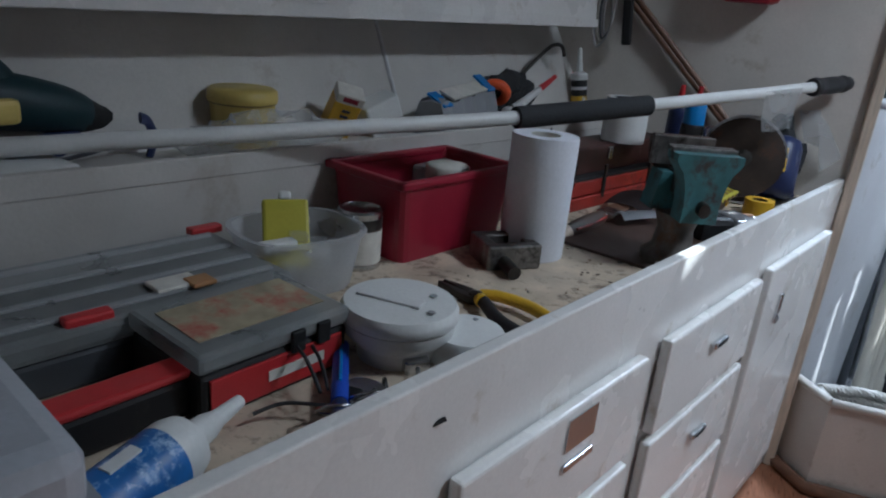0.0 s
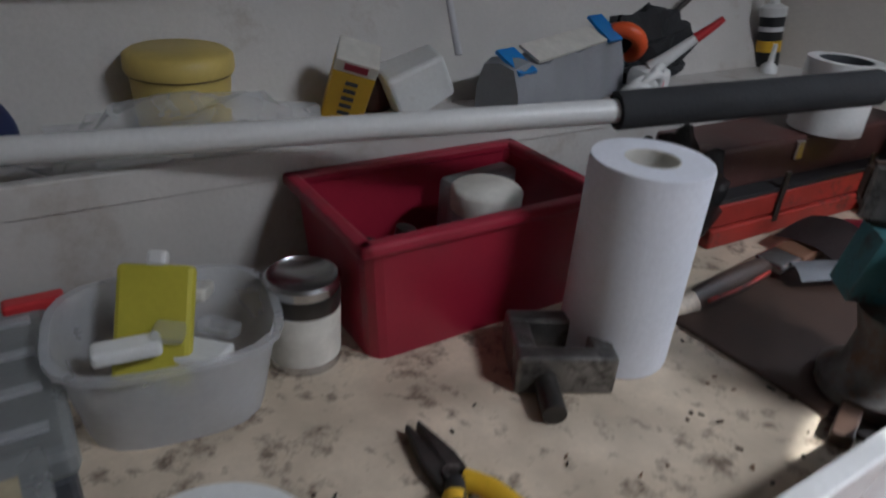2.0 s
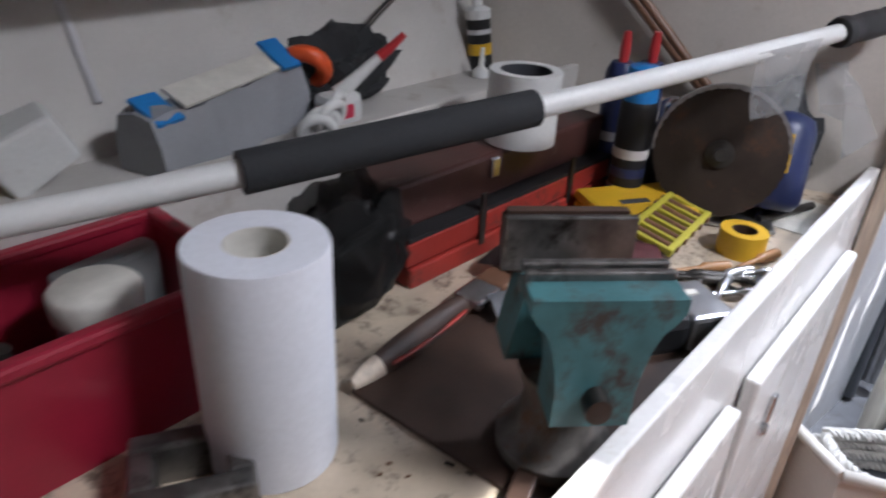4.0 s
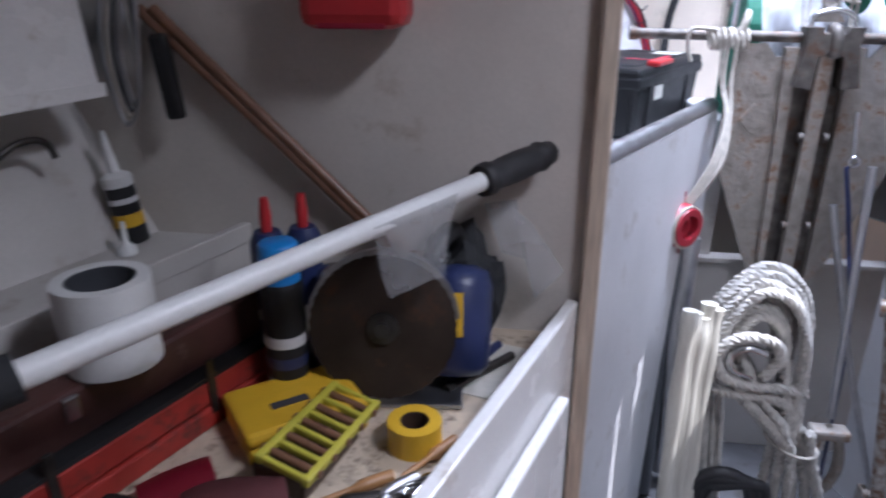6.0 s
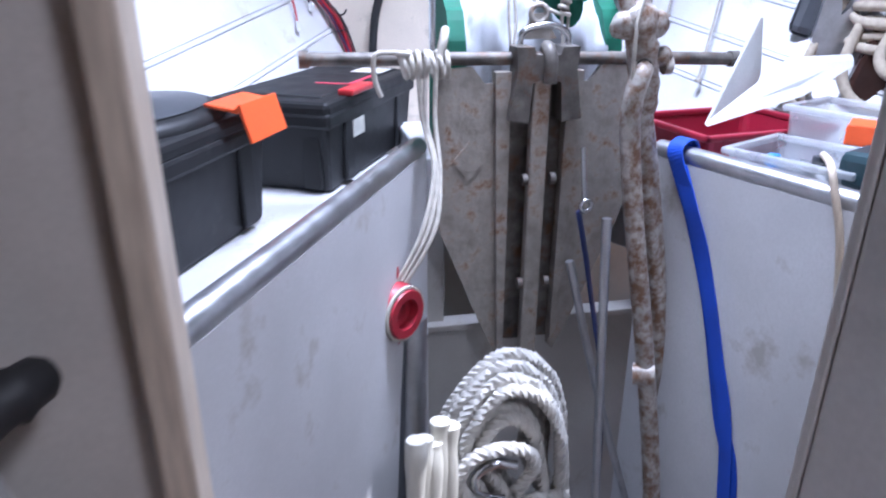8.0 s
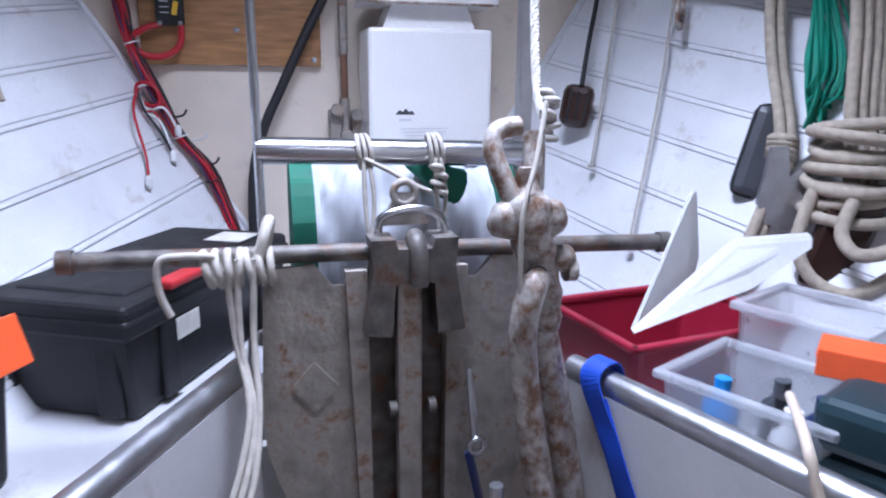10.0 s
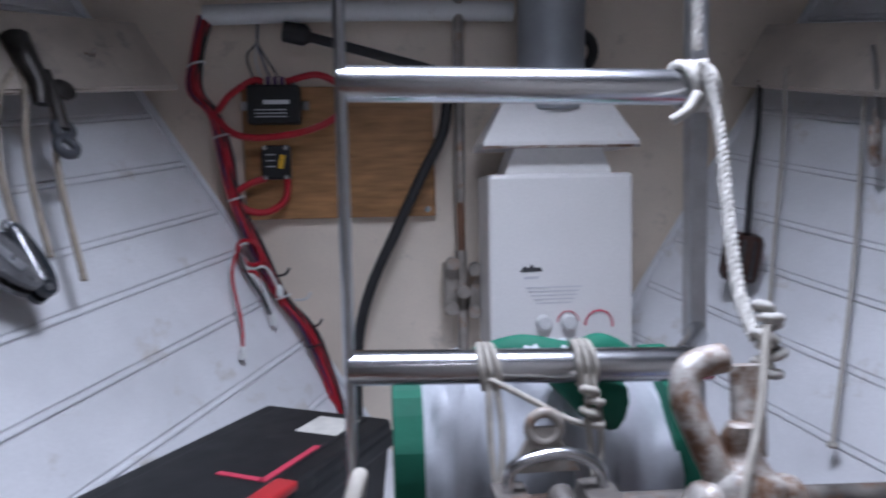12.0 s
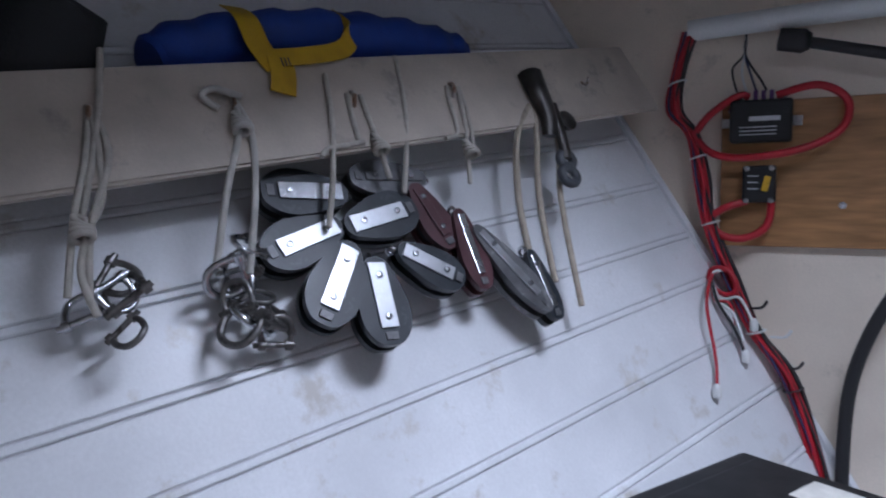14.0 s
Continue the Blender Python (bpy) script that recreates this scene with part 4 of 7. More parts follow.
fu = thing("circuit_breaker", pose(0.192, 1.876, 1.727), "black circuit breaker with a yellow lever", "breaker")
part("case", box(B(), (0, -0.010, 0), (0.068, 0.035, 0.082), bevel=0.005), M_BLACK, fu)
part("lever", box(B(), (0.014, -0.031, 0.004), (0.013, 0.008, 0.034), pose(0, 0, 0, 0, 12, 0), bevel=0.002), M_YEL, fu, "yellow reset lever")
for x, z in ((-0.025, 0.035), (0.025, 0.035), (-0.025, -0.036), (0.025, -0.036)):
    part("screw", lathe(B(), [(0.0001, 0), (0.006, 0.001), (0.006, 0.004), (0.0001, 0.005)], 10, pose(x, -0.027, z, 90, 0, 0)), M_STEEL, fu)
for k in range(3):
    part("print_line", box(B(), (-0.012, -0.028, 0.018 - 0.014 * k), (0.022, 0.001, 0.002)), M_INKG, fu)

cb = thing("red_cable_loom", I4, "bundle of red battery cables tied along the bulkhead corner", "cable")
spine = [(0.036, 1.862, 2.075), (0.012, 1.858, 1.99), (0.004, 1.855, 1.90), (0.046, 1.855, 1.84), (0.068, 1.855, 1.74), (0.085, 1.855, 1.645), (0.133, 1.85, 1.52), (0.19, 1.845, 1.40), (0.256, 1.84, 1.305), (0.317, 1.83, 1.14), (0.34, 1.82, 1.02)]
for k, (dx, dy, r, m_) in enumerate(((0, 0, 0.0072, M_CABLE), (0.011, -0.004, 0.0062, M_CABLE), (0.005, -0.011, 0.005, M_CABLE), (0.018, 0.002, 0.0055, M_RUBBER), (-0.007, -0.006, 0.0045, M_CABLE), (0.013, -0.011, 0.003, M_RUBBER), (-0.002, -0.013, 0.0026, M_NAVY))):
    pts = [(x + dx + 0.004 * math.sin(3 * i + k), y + dy, z) for i, (x, y, z) in enumerate(spine)]
    part("cable", tube(B(), pts, r, 8), m_, cb)
part("loop", tube(B(), [(0.05, 1.85, 1.835), (0.09, 1.845, 1.885), (0.145, 1.85, 1.922), (0.165, 1.86, 1.92)], 0.0085, 8), M_CABLE, cb)
part("loop", tube(B(), [(0.222, 1.86, 1.92), (0.30, 1.85, 1.935), (0.355, 1.85, 1.90), (0.345, 1.85, 1.84), (0.27, 1.835, 1.80), (0.16, 1.835, 1.785), (0.09, 1.845, 1.80), (0.048, 1.85, 1.85)], 0.0085, 8), M_CABLE, cb)
part("loop", tube(B(), [(0.168, 1.86, 1.69), (0.125, 1.85, 1.675), (0.095, 1.85, 1.65), (0.115, 1.85, 1.615), (0.165, 1.85, 1.607), (0.21, 1.855, 1.635), (0.218, 1.86, 1.688)], 0.0085, 8), M_CABLE, cb)
for i, (x, y, z) in enumerate(((0.01, 1.85, 1.96), (0.06, 1.85, 1.79), (0.088, 1.85, 1.64), (0.19, 1.84, 1.40), (0.268, 1.835, 1.28))):
    bm = B()
    ring(bm, (x + 0.006, y, z), 0.020, 0.0022, (0.3, 0, -1))
    part("cable_tie", bm, M_PLASTW if i < 4 else M_RUBBER, cb, "white cable tie")
for (x, y, z), m_, end in (((0.135, 1.653, 1.304), M_CABLE, True), ((0.180, 1.790, 1.352), M_RUBBER, True), ((0.160, 1.812, 1.403), M_CABLE, True), ((0.172, 1.80, 1.385), M_PLASTW, False), ((0.192, 1.83, 1.415), M_PLASTW, True)):
    part("loose_wire", tube(B(), [(0.128, 1.838, 1.535), (0.104, 1.825, 1.525), (0.102 + 0.3 * (x - 0.13), 0.45 * 1.82 + 0.55 * y, 1.47), (0.4 * 0.115 + 0.6 * x, 0.25 * 1.82 + 0.75 * y, z + 0.06), (x, y, z)], 0.0036, 8), m_, cb)
    if end:
        part("terminal", lathe(B(), [(0.0001, -0.014), (0.009, -0.011), (0.009, 0.008), (0.005, 0.016), (0.0001, 0.017)], 10, pose(x, y, z)), M_PLASTW, cb, "white insulated terminal")
for x, z, m_ in ((0.254, 1.394, M_PLASTW), (0.279, 1.327, M_RUBBER), (0.205, 1.455, M_RUBBER)):
    part("tie_tail", tube(B(), [(x - 0.03, 1.845, z - 0.004), (x, 1.835, z), (x + 0.012, 1.832, z + 0.016)], 0.003, 6), m_, cb)
bm = B()
ring(bm, (0.125, 1.835, 1.51), 0.035, 0.006, (0.2, 1, 0), sx=0.7)
part("coil", bm, M_CABLE, cb)
for k in range(4):
    part("thin_wire", tube(B(), [(0.14 + 0.02 * k, 1.88, 1.935), (0.13 + 0.02 * k, 1.872, 1.985 - 0.01 * k), (0.155, 1.875, 2.02), (0.155 + 0.003 * k, 1.88, 2.09)], 0.0025, 6), (M_RUBBER, M_PLASTW, M_NAVY, M_RUBBER)[k], cb)
single("conduit_tube", tube(B(), [(0.035, 1.865, 2.078), (0.40, 1.868, 2.09), (0.78, 1.868, 2.09)], 0.024, 16), M_PLASTW, I4, "white plastic conduit along the forward bulkhead", "pipe")
bh = thing("black_hose", I4, "black rubber hose hanging down the forward bulkhead", "hose")
part("hose", tube(B(), [(0.615, 1.845, 1.93), (0.60, 1.84, 1.80), (0.54, 1.84, 1.68), (0.476, 1.84, 1.55), (0.41, 1.84, 1.41), (0.375, 1.835, 1.26), (0.37, 1.82, 1.0)], 0.0135, 12), M_RUBBER, bh)
part("arm", tube(B(), [(0.26, 1.85, 2.03), (0.43, 1.85, 1.985), (0.61, 1.845, 1.935)], 0.012, 12), M_RUBBER, bh)
part("cap", lathe(B(), [(0.0001, -0.03), (0.024, -0.028), (0.026, 0.02), (0.017, 0.034), (0.0001, 0.036)], 16, pose(0.25, 1.85, 2.032, 0, 100, 0)), M_RUBBER, bh, "black rubber cap")
gp = thing("gas_pipe", I4, "corroded grey gas pipe with brown lower end and valve", "pipe")
part("upper_pipe", tube(B(), [(0.645, 1.86, 2.40), (0.642, 1.86, 1.95), (0.64, 1.86, 1.62)], 0.013, 12), M_GALV, gp)
part("lower_pipe", tube(B(), [(0.64, 1.86, 1.63), (0.641, 1.86, 1.50)], 0.010, 12), M_ROD, gp, "brown painted pipe")
bm = B()
box(bm, (0.612, 1.86, 1.405), (0.035, 0.05, 0.13), bevel=0.006)
box(bm, (0.672, 1.86, 1.395), (0.03, 0.05, 0.12), bevel=0.006)
for x, z in ((0.615, 1.47), (0.67, 1.455), (0.64, 1.40), (0.61, 1.36), (0.668, 1.35)):
    cyl(bm, (x, 1.845, z), (x, 1.812, z), 0.017, seg=8)
cyl(bm, (0.64, 1.86, 1.50), (0.64, 1.85, 1.25), 0.014, seg=10)
part("valve", bm, M_GALV, gp, "corroded brass and steel valve body")

# ---- forepeak: boxes on the port berth ----
def storage_box(m, w, l, h, lidmat, label):
    t = thing("storage_box", m, label, "storage box", "black boxes on the berth")
    part("body", box(B(), (0, 0, h * 0.44), (w * 0.88, l * 0.92, h * 0.88), bevel=0.012, taper=1.08), M_BLACK, t)
    part("rim", box(B(), (0, 0, h * 0.84), (w, l, 0.035), bevel=0.008), M_BLACK, t)
    lid = part("lid", box(B(), (0, 0, h * 0.955), (w * 0.98, l * 0.99, 0.035), bevel=0.012), lidmat, t, "black lid with a raised step")
    part("lid_step", box(B(), (0, 0.02, h * 1.01), (w * 0.72, l * 0.86, 0.022), bevel=0.008), lidmat, lid)
    for k in (-1, 1):
        part("rib", box(B(), (w * 0.468, k * l * 0.30, h * 0.42), (0.012, 0.05, h * 0.72), bevel=0.004), M_BLACK, t)
        part("rib", box(B(), (k * w * 0.33, -l * 0.478, h * 0.42), (0.045, 0.012, h * 0.72), bevel=0.004), M_BLACK, t)
    return t


b2 = storage_box(pose(0.185, 1.315, BERTH, 0, 0, -27), 0.31, 0.60, 0.20, M_BLACK, "black plastic storage box with a flat lid and red latch")
part("sticker", box(B(), (0.1525, -0.13, 0.128), (0.002, 0.07, 0.04)), M_LABEL, b2, "white paper sticker")
part("lid_sticker", box(B(), (0.06, 0.20, 0.2135), (0.09, 0.09, 0.001)), M_LABEL, b2, "torn white sticker on the lid")
bm = box(B(), (0.10, 0.02, 0.2135), (0.012, 0.16, 0.002))
box(bm, (0.055, -0.055, 0.2135), (0.09, 0.012, 0.002))
part("red_line", bm, M_INKR, b2, "red L-shaped tape on the lid")
part("latch", box(B(), (0.145, -0.12, 0.215), (0.04, 0.13, 0.016), bevel=0.005), M_REDBR, b2, "red plastic latch")
b1 = storage_box(pose(-0.173, 0.740, BERTH, 0, 0, -25), 0.32, 0.44, 0.22, M_BLACK, "black plastic storage box with orange latch and glossy lid")
bm = B()
bm_m = pose(0.172, 0.13, 0.241, 0, 8, 0)
box(bm, (-0.018, 0, 0.008), (0.066, 0.135, 0.007), bm_m, bevel=0.002)
box(bm, (0.022, 0, -0.022), (0.007, 0.135, 0.070), bm_m @ pose(0, 0, 0, 0, -24, 0), bevel=0.002)
box(bm, (0.012, 0, 0.012), (0.008, 0.135, 0.006), bm_m, bevel=0.002)
part("latch", bm, M_ORANGE, b1, "bright orange folding latch")
bm = B()
lathe(bm, [(0.19, 0.0), (0.188, 0.014), (0.172, 0.022), (0.0001, 0.040)], 36, pose(-0.015, 0.02, 0.226) @ Matrix.Diagonal((0.84, 1.14, 1.0, 1.0)))
part("dome", bm, M_BLACK, b1, "black rounded lid rim")
bm = lathe(B(), [(0.158, 0.0265), (0.154, 0.029), (0.0001, 0.044)], 36, pose(-0.015, 0.02, 0.226) @ Matrix.Diagonal((0.84, 1.14, 1.0, 1.0)))
part("lid_window", bm, M_DGREY, b1, "glossy smoky inset in the lid")

# ---- forepeak: starboard berth ----
def open_bin(name, m, w, l, h, t, material, label, category):
    root = thing(name, m, label, category)
    bm = B()
    rad, loops = min(0.018, 0.1 * w), []
    for sc, inset, z in ((0.9, 0.0, 0.0), (1.0, 0.0, h), (1.0, t, h), (0.9, t, t)):
        hw, hl = w * sc / 2 - inset, l * sc / 2 - inset
        loop = []
        for cx, cy, a0 in ((1, 1, 0), (-1, 1, 90), (-1, -1, 180), (1, -1, 270)):
            for k in range(4):
                a = radians(a0 + 30 * k)
                loop.append(bm.verts.new((cx * (hw - rad) + rad * math.cos(a), cy * (hl - rad) + rad * math.sin(a), z)))
        loops.append(loop)
    for lo_, hi_ in zip(loops, loops[1:]):
        for i in range(16):
            bm.faces.new((lo_[i], lo_[(i + 1) % 16], hi_[(i + 1) % 16], hi_[i]))
    bm.faces.new(loops[0][::-1])
    bm.faces.new(loops[-1])
    part("shell", bm, material, root)
    r = [(-w / 2, -l / 2, h), (w / 2, -l / 2, h), (w / 2, l / 2, h), (-w / 2, l / 2, h)]
    bm = B()
    for i in range(4):
        a, b = Vector(r[i]), Vector(r[(i + 1) % 4])
        mid = (a + b) / 2
        d = b - a
        box(bm, mid, (abs(d.x) + 0.016 if abs(d.x) > 1e-6 else 0.016, abs(d.y) + 0.016 if abs(d.y) > 1e-6 else 0.016, 0.014), bevel=0.004)
    part("rim", bm, material, root)
    return root


open_bin("red_bin", pose(1.125, 0.94, BERTH + 0.004, 0, 0, 8), 0.35, 0.27, 0.140, 0.004, M_RED, "red plastic bin holding white foam pieces", "bin")
ffl = thing("foam_fins", I4, "two white pointed foam pieces standing in the red bin", "foam")
for corners, cut in ((((0.972, 0.80, 1.155), (1.106, 0.868, 1.366), (1.122, 0.875, 1.372), (1.140, 0.875, 1.25), (1.10, 0.845, 1.165)), (-0.004, -0.014, 0.004)),
                     (((0.970, 0.79, 1.150), (1.20, 0.86, 1.275), (1.352, 0.85, 1.280), (1.345, 0.84, 1.262), (1.21, 0.82, 1.205)), (0.004, -0.010, -0.012))):
    bm = B()
    front = [bm.verts.new(Vector(c)) for c in corners]
    back = [bm.verts.new(Vector(c) - Vector(cut)) for c in corners]
    bm.faces.new(front)
    bm.faces.new(back[::-1])
    for i in range(5):
        bm.faces.new((front[i], back[i], back[(i + 1) % 5], front[(i + 1) % 5]))
    bmesh.ops.bevel(bm, geom=list(bm.edges), offset=0.004, segments=2, affect="EDGES")
    part("fin", bm, M_PLASTW, ffl)
tr = open_bin("clear_tray", pose(1.105, 0.635, BERTH + 0.004, 0, 0, 26), 0.20, 0.24, 0.138, 0.003, M_FROST, "clear plastic tray with small bottles inside", "tray")
t2 = open_bin("clear_tray", pose(1.275, 0.735, BERTH + 0.004, 0, 0, 24), 0.17, 0.20, 0.20, 0.003, M_FROST, "tall clear plastic container with an orange clip", "tray")
for k, (x, y, m_) in enumerate(((1.06, 0.68, M_BLUEL), (1.10, 0.60, M_BLACK), (1.14, 0.65, M_DGREY), (1.085, 0.565, M_PLASTW), (1.155, 0.585, M_NAVY))):
    single("small_bottle", lathe(B(), [(0.0001, 0), (0.026, 0.002), (0.026, 0.085), (0.012, 0.10), (0.012, 0.125), (0.0001, 0.126)], 16, pose(x, y, BERTH + 0.008)), m_, I4,
           "small plastic bottle standing in the clear tray", "bottle")
bm = B()
cm = pose(1.185, 0.57, BERTH + 0.205, 0, -12, 40)
box(bm, (0, 0, 0), (0.06, 0.10, 0.006), cm, bevel=0.002)
box(bm, (-0.034, 0, -0.016), (0.006, 0.095, 0.038), cm @ pose(0, 0, 0, 0, 18, 0), bevel=0.002)
single("orange_clip", bm, M_ORANGE, I4, "orange folding latch at the end of the teal case", "clip")
tb = thing("tool_case", pose(1.245, 0.43, BERTH, 0, 0, 26), "dark teal plastic tool case on the berth", "tool case")
part("base", box(B(), (0, 0, 0.055), (0.26, 0.30, 0.11), bevel=0.012), M_DTEAL, tb)
part("lid", box(B(), (0, 0, 0.148), (0.27, 0.31, 0.07), bevel=0.016), M_DTEAL, tb)
part("latch", box(B(), (-0.137, 0.0, 0.11), (0.012, 0.06, 0.05), bevel=0.004), M_DTEAL, tb)
single("wooden_stick", tube(B(), [(1.06, 0.55, 1.150), (0.968, 0.425, 1.170), (0.958, 0.392, 1.135), (0.972, 0.375, 1.06), (0.985, 0.365, 0.96), (0.992, 0.36, 0.86)], 0.0065, 8), M_TRIM, I4, "thin pale wooden stick over the rail", "stick")
single("bent_hose", tube(B(), [(1.19, 0.17, 1.16), (1.07, 0.24, 1.16), (1.01, 0.275, 1.12), (0.985, 0.30, 1.03), (0.985, 0.31, 0.90)], 0.019, 12), M_ROPET, I4, "dirty beige hose bent over the rail", "hose")

# ---- gear hanging on the starboard hull ----
pd = thing("brown_fender_block", I4, "glossy dark brown block hanging on a cord", "block")
pm = Matrix.Translation((1.245, 1.62, 1.485)) @ pose(0, 0, 0, 0, 8, -24)
part("body", box(B(), (0, 0, 0), (0.085, 0.055, 0.115), pm, bevel=0.022), M_BROWNP, pd)
for k in (-1, 0, 1):
    part("groove", box(B(), (0.022 * k, -0.028, 0.0), (0.006, 0.006, 0.085), pm, bevel=0.002), M_RUBBER, pd)
part("cord", tube(B(), [(1.247, 1.60, 1.54), (1.30, 1.68, 1.66), (1.345, 1.735, 1.78), (1.37, 1.77, 1.90)], 0.007, 8), M_RUBBER, pd)
bm = B()
for a in ([(1.39, 1.70, 1.92), (1.37, 1.67, 1.75), (1.31, 1.60, 1.52), (1.285, 1.565, 1.45), (1.245, 1.515, 1.335)], [(1.49, 1.56, 1.92), (1.47, 1.545, 1.76), (1.40, 1.46, 1.55), (1.335, 1.39, 1.38), (1.25, 1.305, 1.17)]):
    bm = tube(B(), a, 0.0036, 8)
    ring(bm, a[-1], 0.006, 0.0045, (0, 0, 1), seg=10)
    single("string", bm, M_CORD, I4, "thin off-white cord hanging against the planks", "cord", "cords on the starboard hull")

us = thing("steel_shackle", I4, "rusty steel shackle hanging from the side shelf", "shackle")
part("bow", tube(B(), [(1.475, 1.51, 1.80), (1.47, 1.50, 1.72), (1.45, 1.475, 1.685), (1.43, 1.46, 1.70), (1.435, 1.47, 1.76)], 0.0075, 8), M_RUST, us)
part("strap", tube(B(), [(1.47, 1.52, 1.93), (1.475, 1.51, 1.85), (1.475, 1.505, 1.78)], 0.012, 8, flat=0.4), M_ALU, us)
cl = thing("cleat_block", I4, "grey metal cleat with black pad tied by tan rope", "cleat")
part("pad", box(B(), (0, 0, 0), (0.075, 0.03, 0.21), Matrix.Translation((1.475, 1.165, 1.40)) @ pose(0, 0, 0, -8, 14, -28), bevel=0.022), M_DGREY, cl, "black rubber pad")
bm = B()
cm2 = Matrix.Translation((1.475, 1.08, 1.34)) @ pose(0, 0, 0, 0, 10, -28)
prism(bm, [(-0.05, 0.07), (-0.02, 0.08), (0.0, 0.02), (0.03, 0.07), (0.06, 0.08), (0.045, -0.06), (0.02, -0.09), (-0.02, -0.085), (-0.045, -0.05)], 0.03, cm2 @ pose(0, 0, 0, 90, 0, 0))
part("cleat", bm, M_ALU, cl, "forked grey aluminium cleat")
for dx in (0.0, 0.026):
    part("rope", tube(B(), [(1.56 + dx, 1.30, 1.85), (1.53 + dx, 1.24, 1.65), (1.49 + dx, 1.13, 1.46), (1.46 + dx, 1.09, 1.36), (1.41 + dx, 1.08, 1.24), (1.37 + dx, 1.075, 1.14)], 0.0125, 10), M_ROPET, cl, "tan braided rope")
bm = B()
for k in range(4):
    ring(bm, (1.485, 1.11, 1.43 - 0.012 * k), 0.024, 0.009, (0.3, 0.2, 1 - 0.3 * (k % 2)))
part("knot", bm, M_ROPET, cl)
bm = B()
rnd = random.Random(7)
for k in range(16):
    a = rnd.uniform(-0.04, 0.04)
    b = rnd.uniform(-0.035, 0.035)
    tube(bm, [(1.62 + a * 0.3, 1.21, 1.80), (1.61 + a, 1.17 + b, 1.66), (1.58 + 1.2 * a, 1.12 + b, 1.53), (1.565 + b, 1.11, 1.49 + a), (1.575 - a, 1.13 + b, 1.58), (1.62 - a * 0.5, 1.2, 1.74)], 0.0035, 6)
tube(bm, [(1.57, 1.11, 1.52), (1.545, 1.08, 1.45), (1.53, 1.06, 1.36)], 0.0035, 6)
single("green_line", bm, M_GRLINE, I4, "tangled hank of thin green line", "line")
ck = thing("tan_rope_coil", I4, "thick tan braided rope wound in a coil on the hull", "rope")
for k in range(9):
    bm = B()
    c = Vector((1.555, 0.985, 1.465 - 0.021 * k))
    ring(bm, c, 0.078 + 0.008 * math.sin(k * 1.7), 0.0125, (0.18 * math.sin(k * 2.3), 0.15 * math.cos(k * 1.9), 1), sx=1.0, seg=22)
    part("turn", bm, M_ROPET, ck)
for k, x in enumerate((1.53, 1.555, 1.58, 1.60)):
    part("hanger", tube(B(), [(x + 0.06, 1.10, 1.86), (x + 0.045, 1.05, 1.66), (x + 0.01, 1.0, 1.5), (x - 0.01, 0.955, 1.35)], 0.0125, 10), M_ROPET, ck)
part("end", tube(B(), [(1.50, 0.92, 1.33), (1.47, 0.91, 1.27), (1.48, 0.87, 1.235), (1.54, 0.83, 1.26), (1.60, 0.80, 1.30)], 0.0135, 10), M_ROPET, ck)
part("end", tube(B(), [(1.47, 0.99, 1.34), (1.44, 0.985, 1.24), (1.455, 0.95, 1.17), (1.50, 0.89, 1.15), (1.56, 0.84, 1.21), (1.64, 0.78, 1.26)], 0.0135, 10), M_ROPET, ck)
single("wooden_cleat", box(B(), (0, 0, 0), (0.10, 0.045, 0.20), Matrix.Translation((1.515, 0.955, 1.24)) @ pose(0, 0, 0, 0, 15, -28), bevel=0.01), M_BROWNP, I4, "dark brown wooden cleat behind the tan rope", "cleat")
bm = B()
for k in range(3):
    ring(bm, (1.36 + 0.015 * k, 1.07, 1.15 + 0.012 * k), 0.028, 0.010, (0.5, 0.3 * k, 1))
single("rope_knot", bm, M_ROPET, I4, "tan rope knot beside the red bin", "rope")

# ---- port hull of the forepeak: blocks and shackles hung from the shelf board ----
def hull_m(p, turn=0.0):
    """A pose flat against the port hull at p: x forward, y up, z inboard; turn in degrees."""
    e1, n = Vector((0.475, 0.88, 0.0)), Vector((0.77, -0.42, 0.485)).normalized()
    e1 = (e1 - n * e1.dot(n)).normalized()
    e2 = n.cross(e1)
    m = Matrix((e1, e2, n)).transposed().to_4x4()
    return Matrix.Translation(p) @ m @ pose(0, 0, 0, 0, 0, turn)


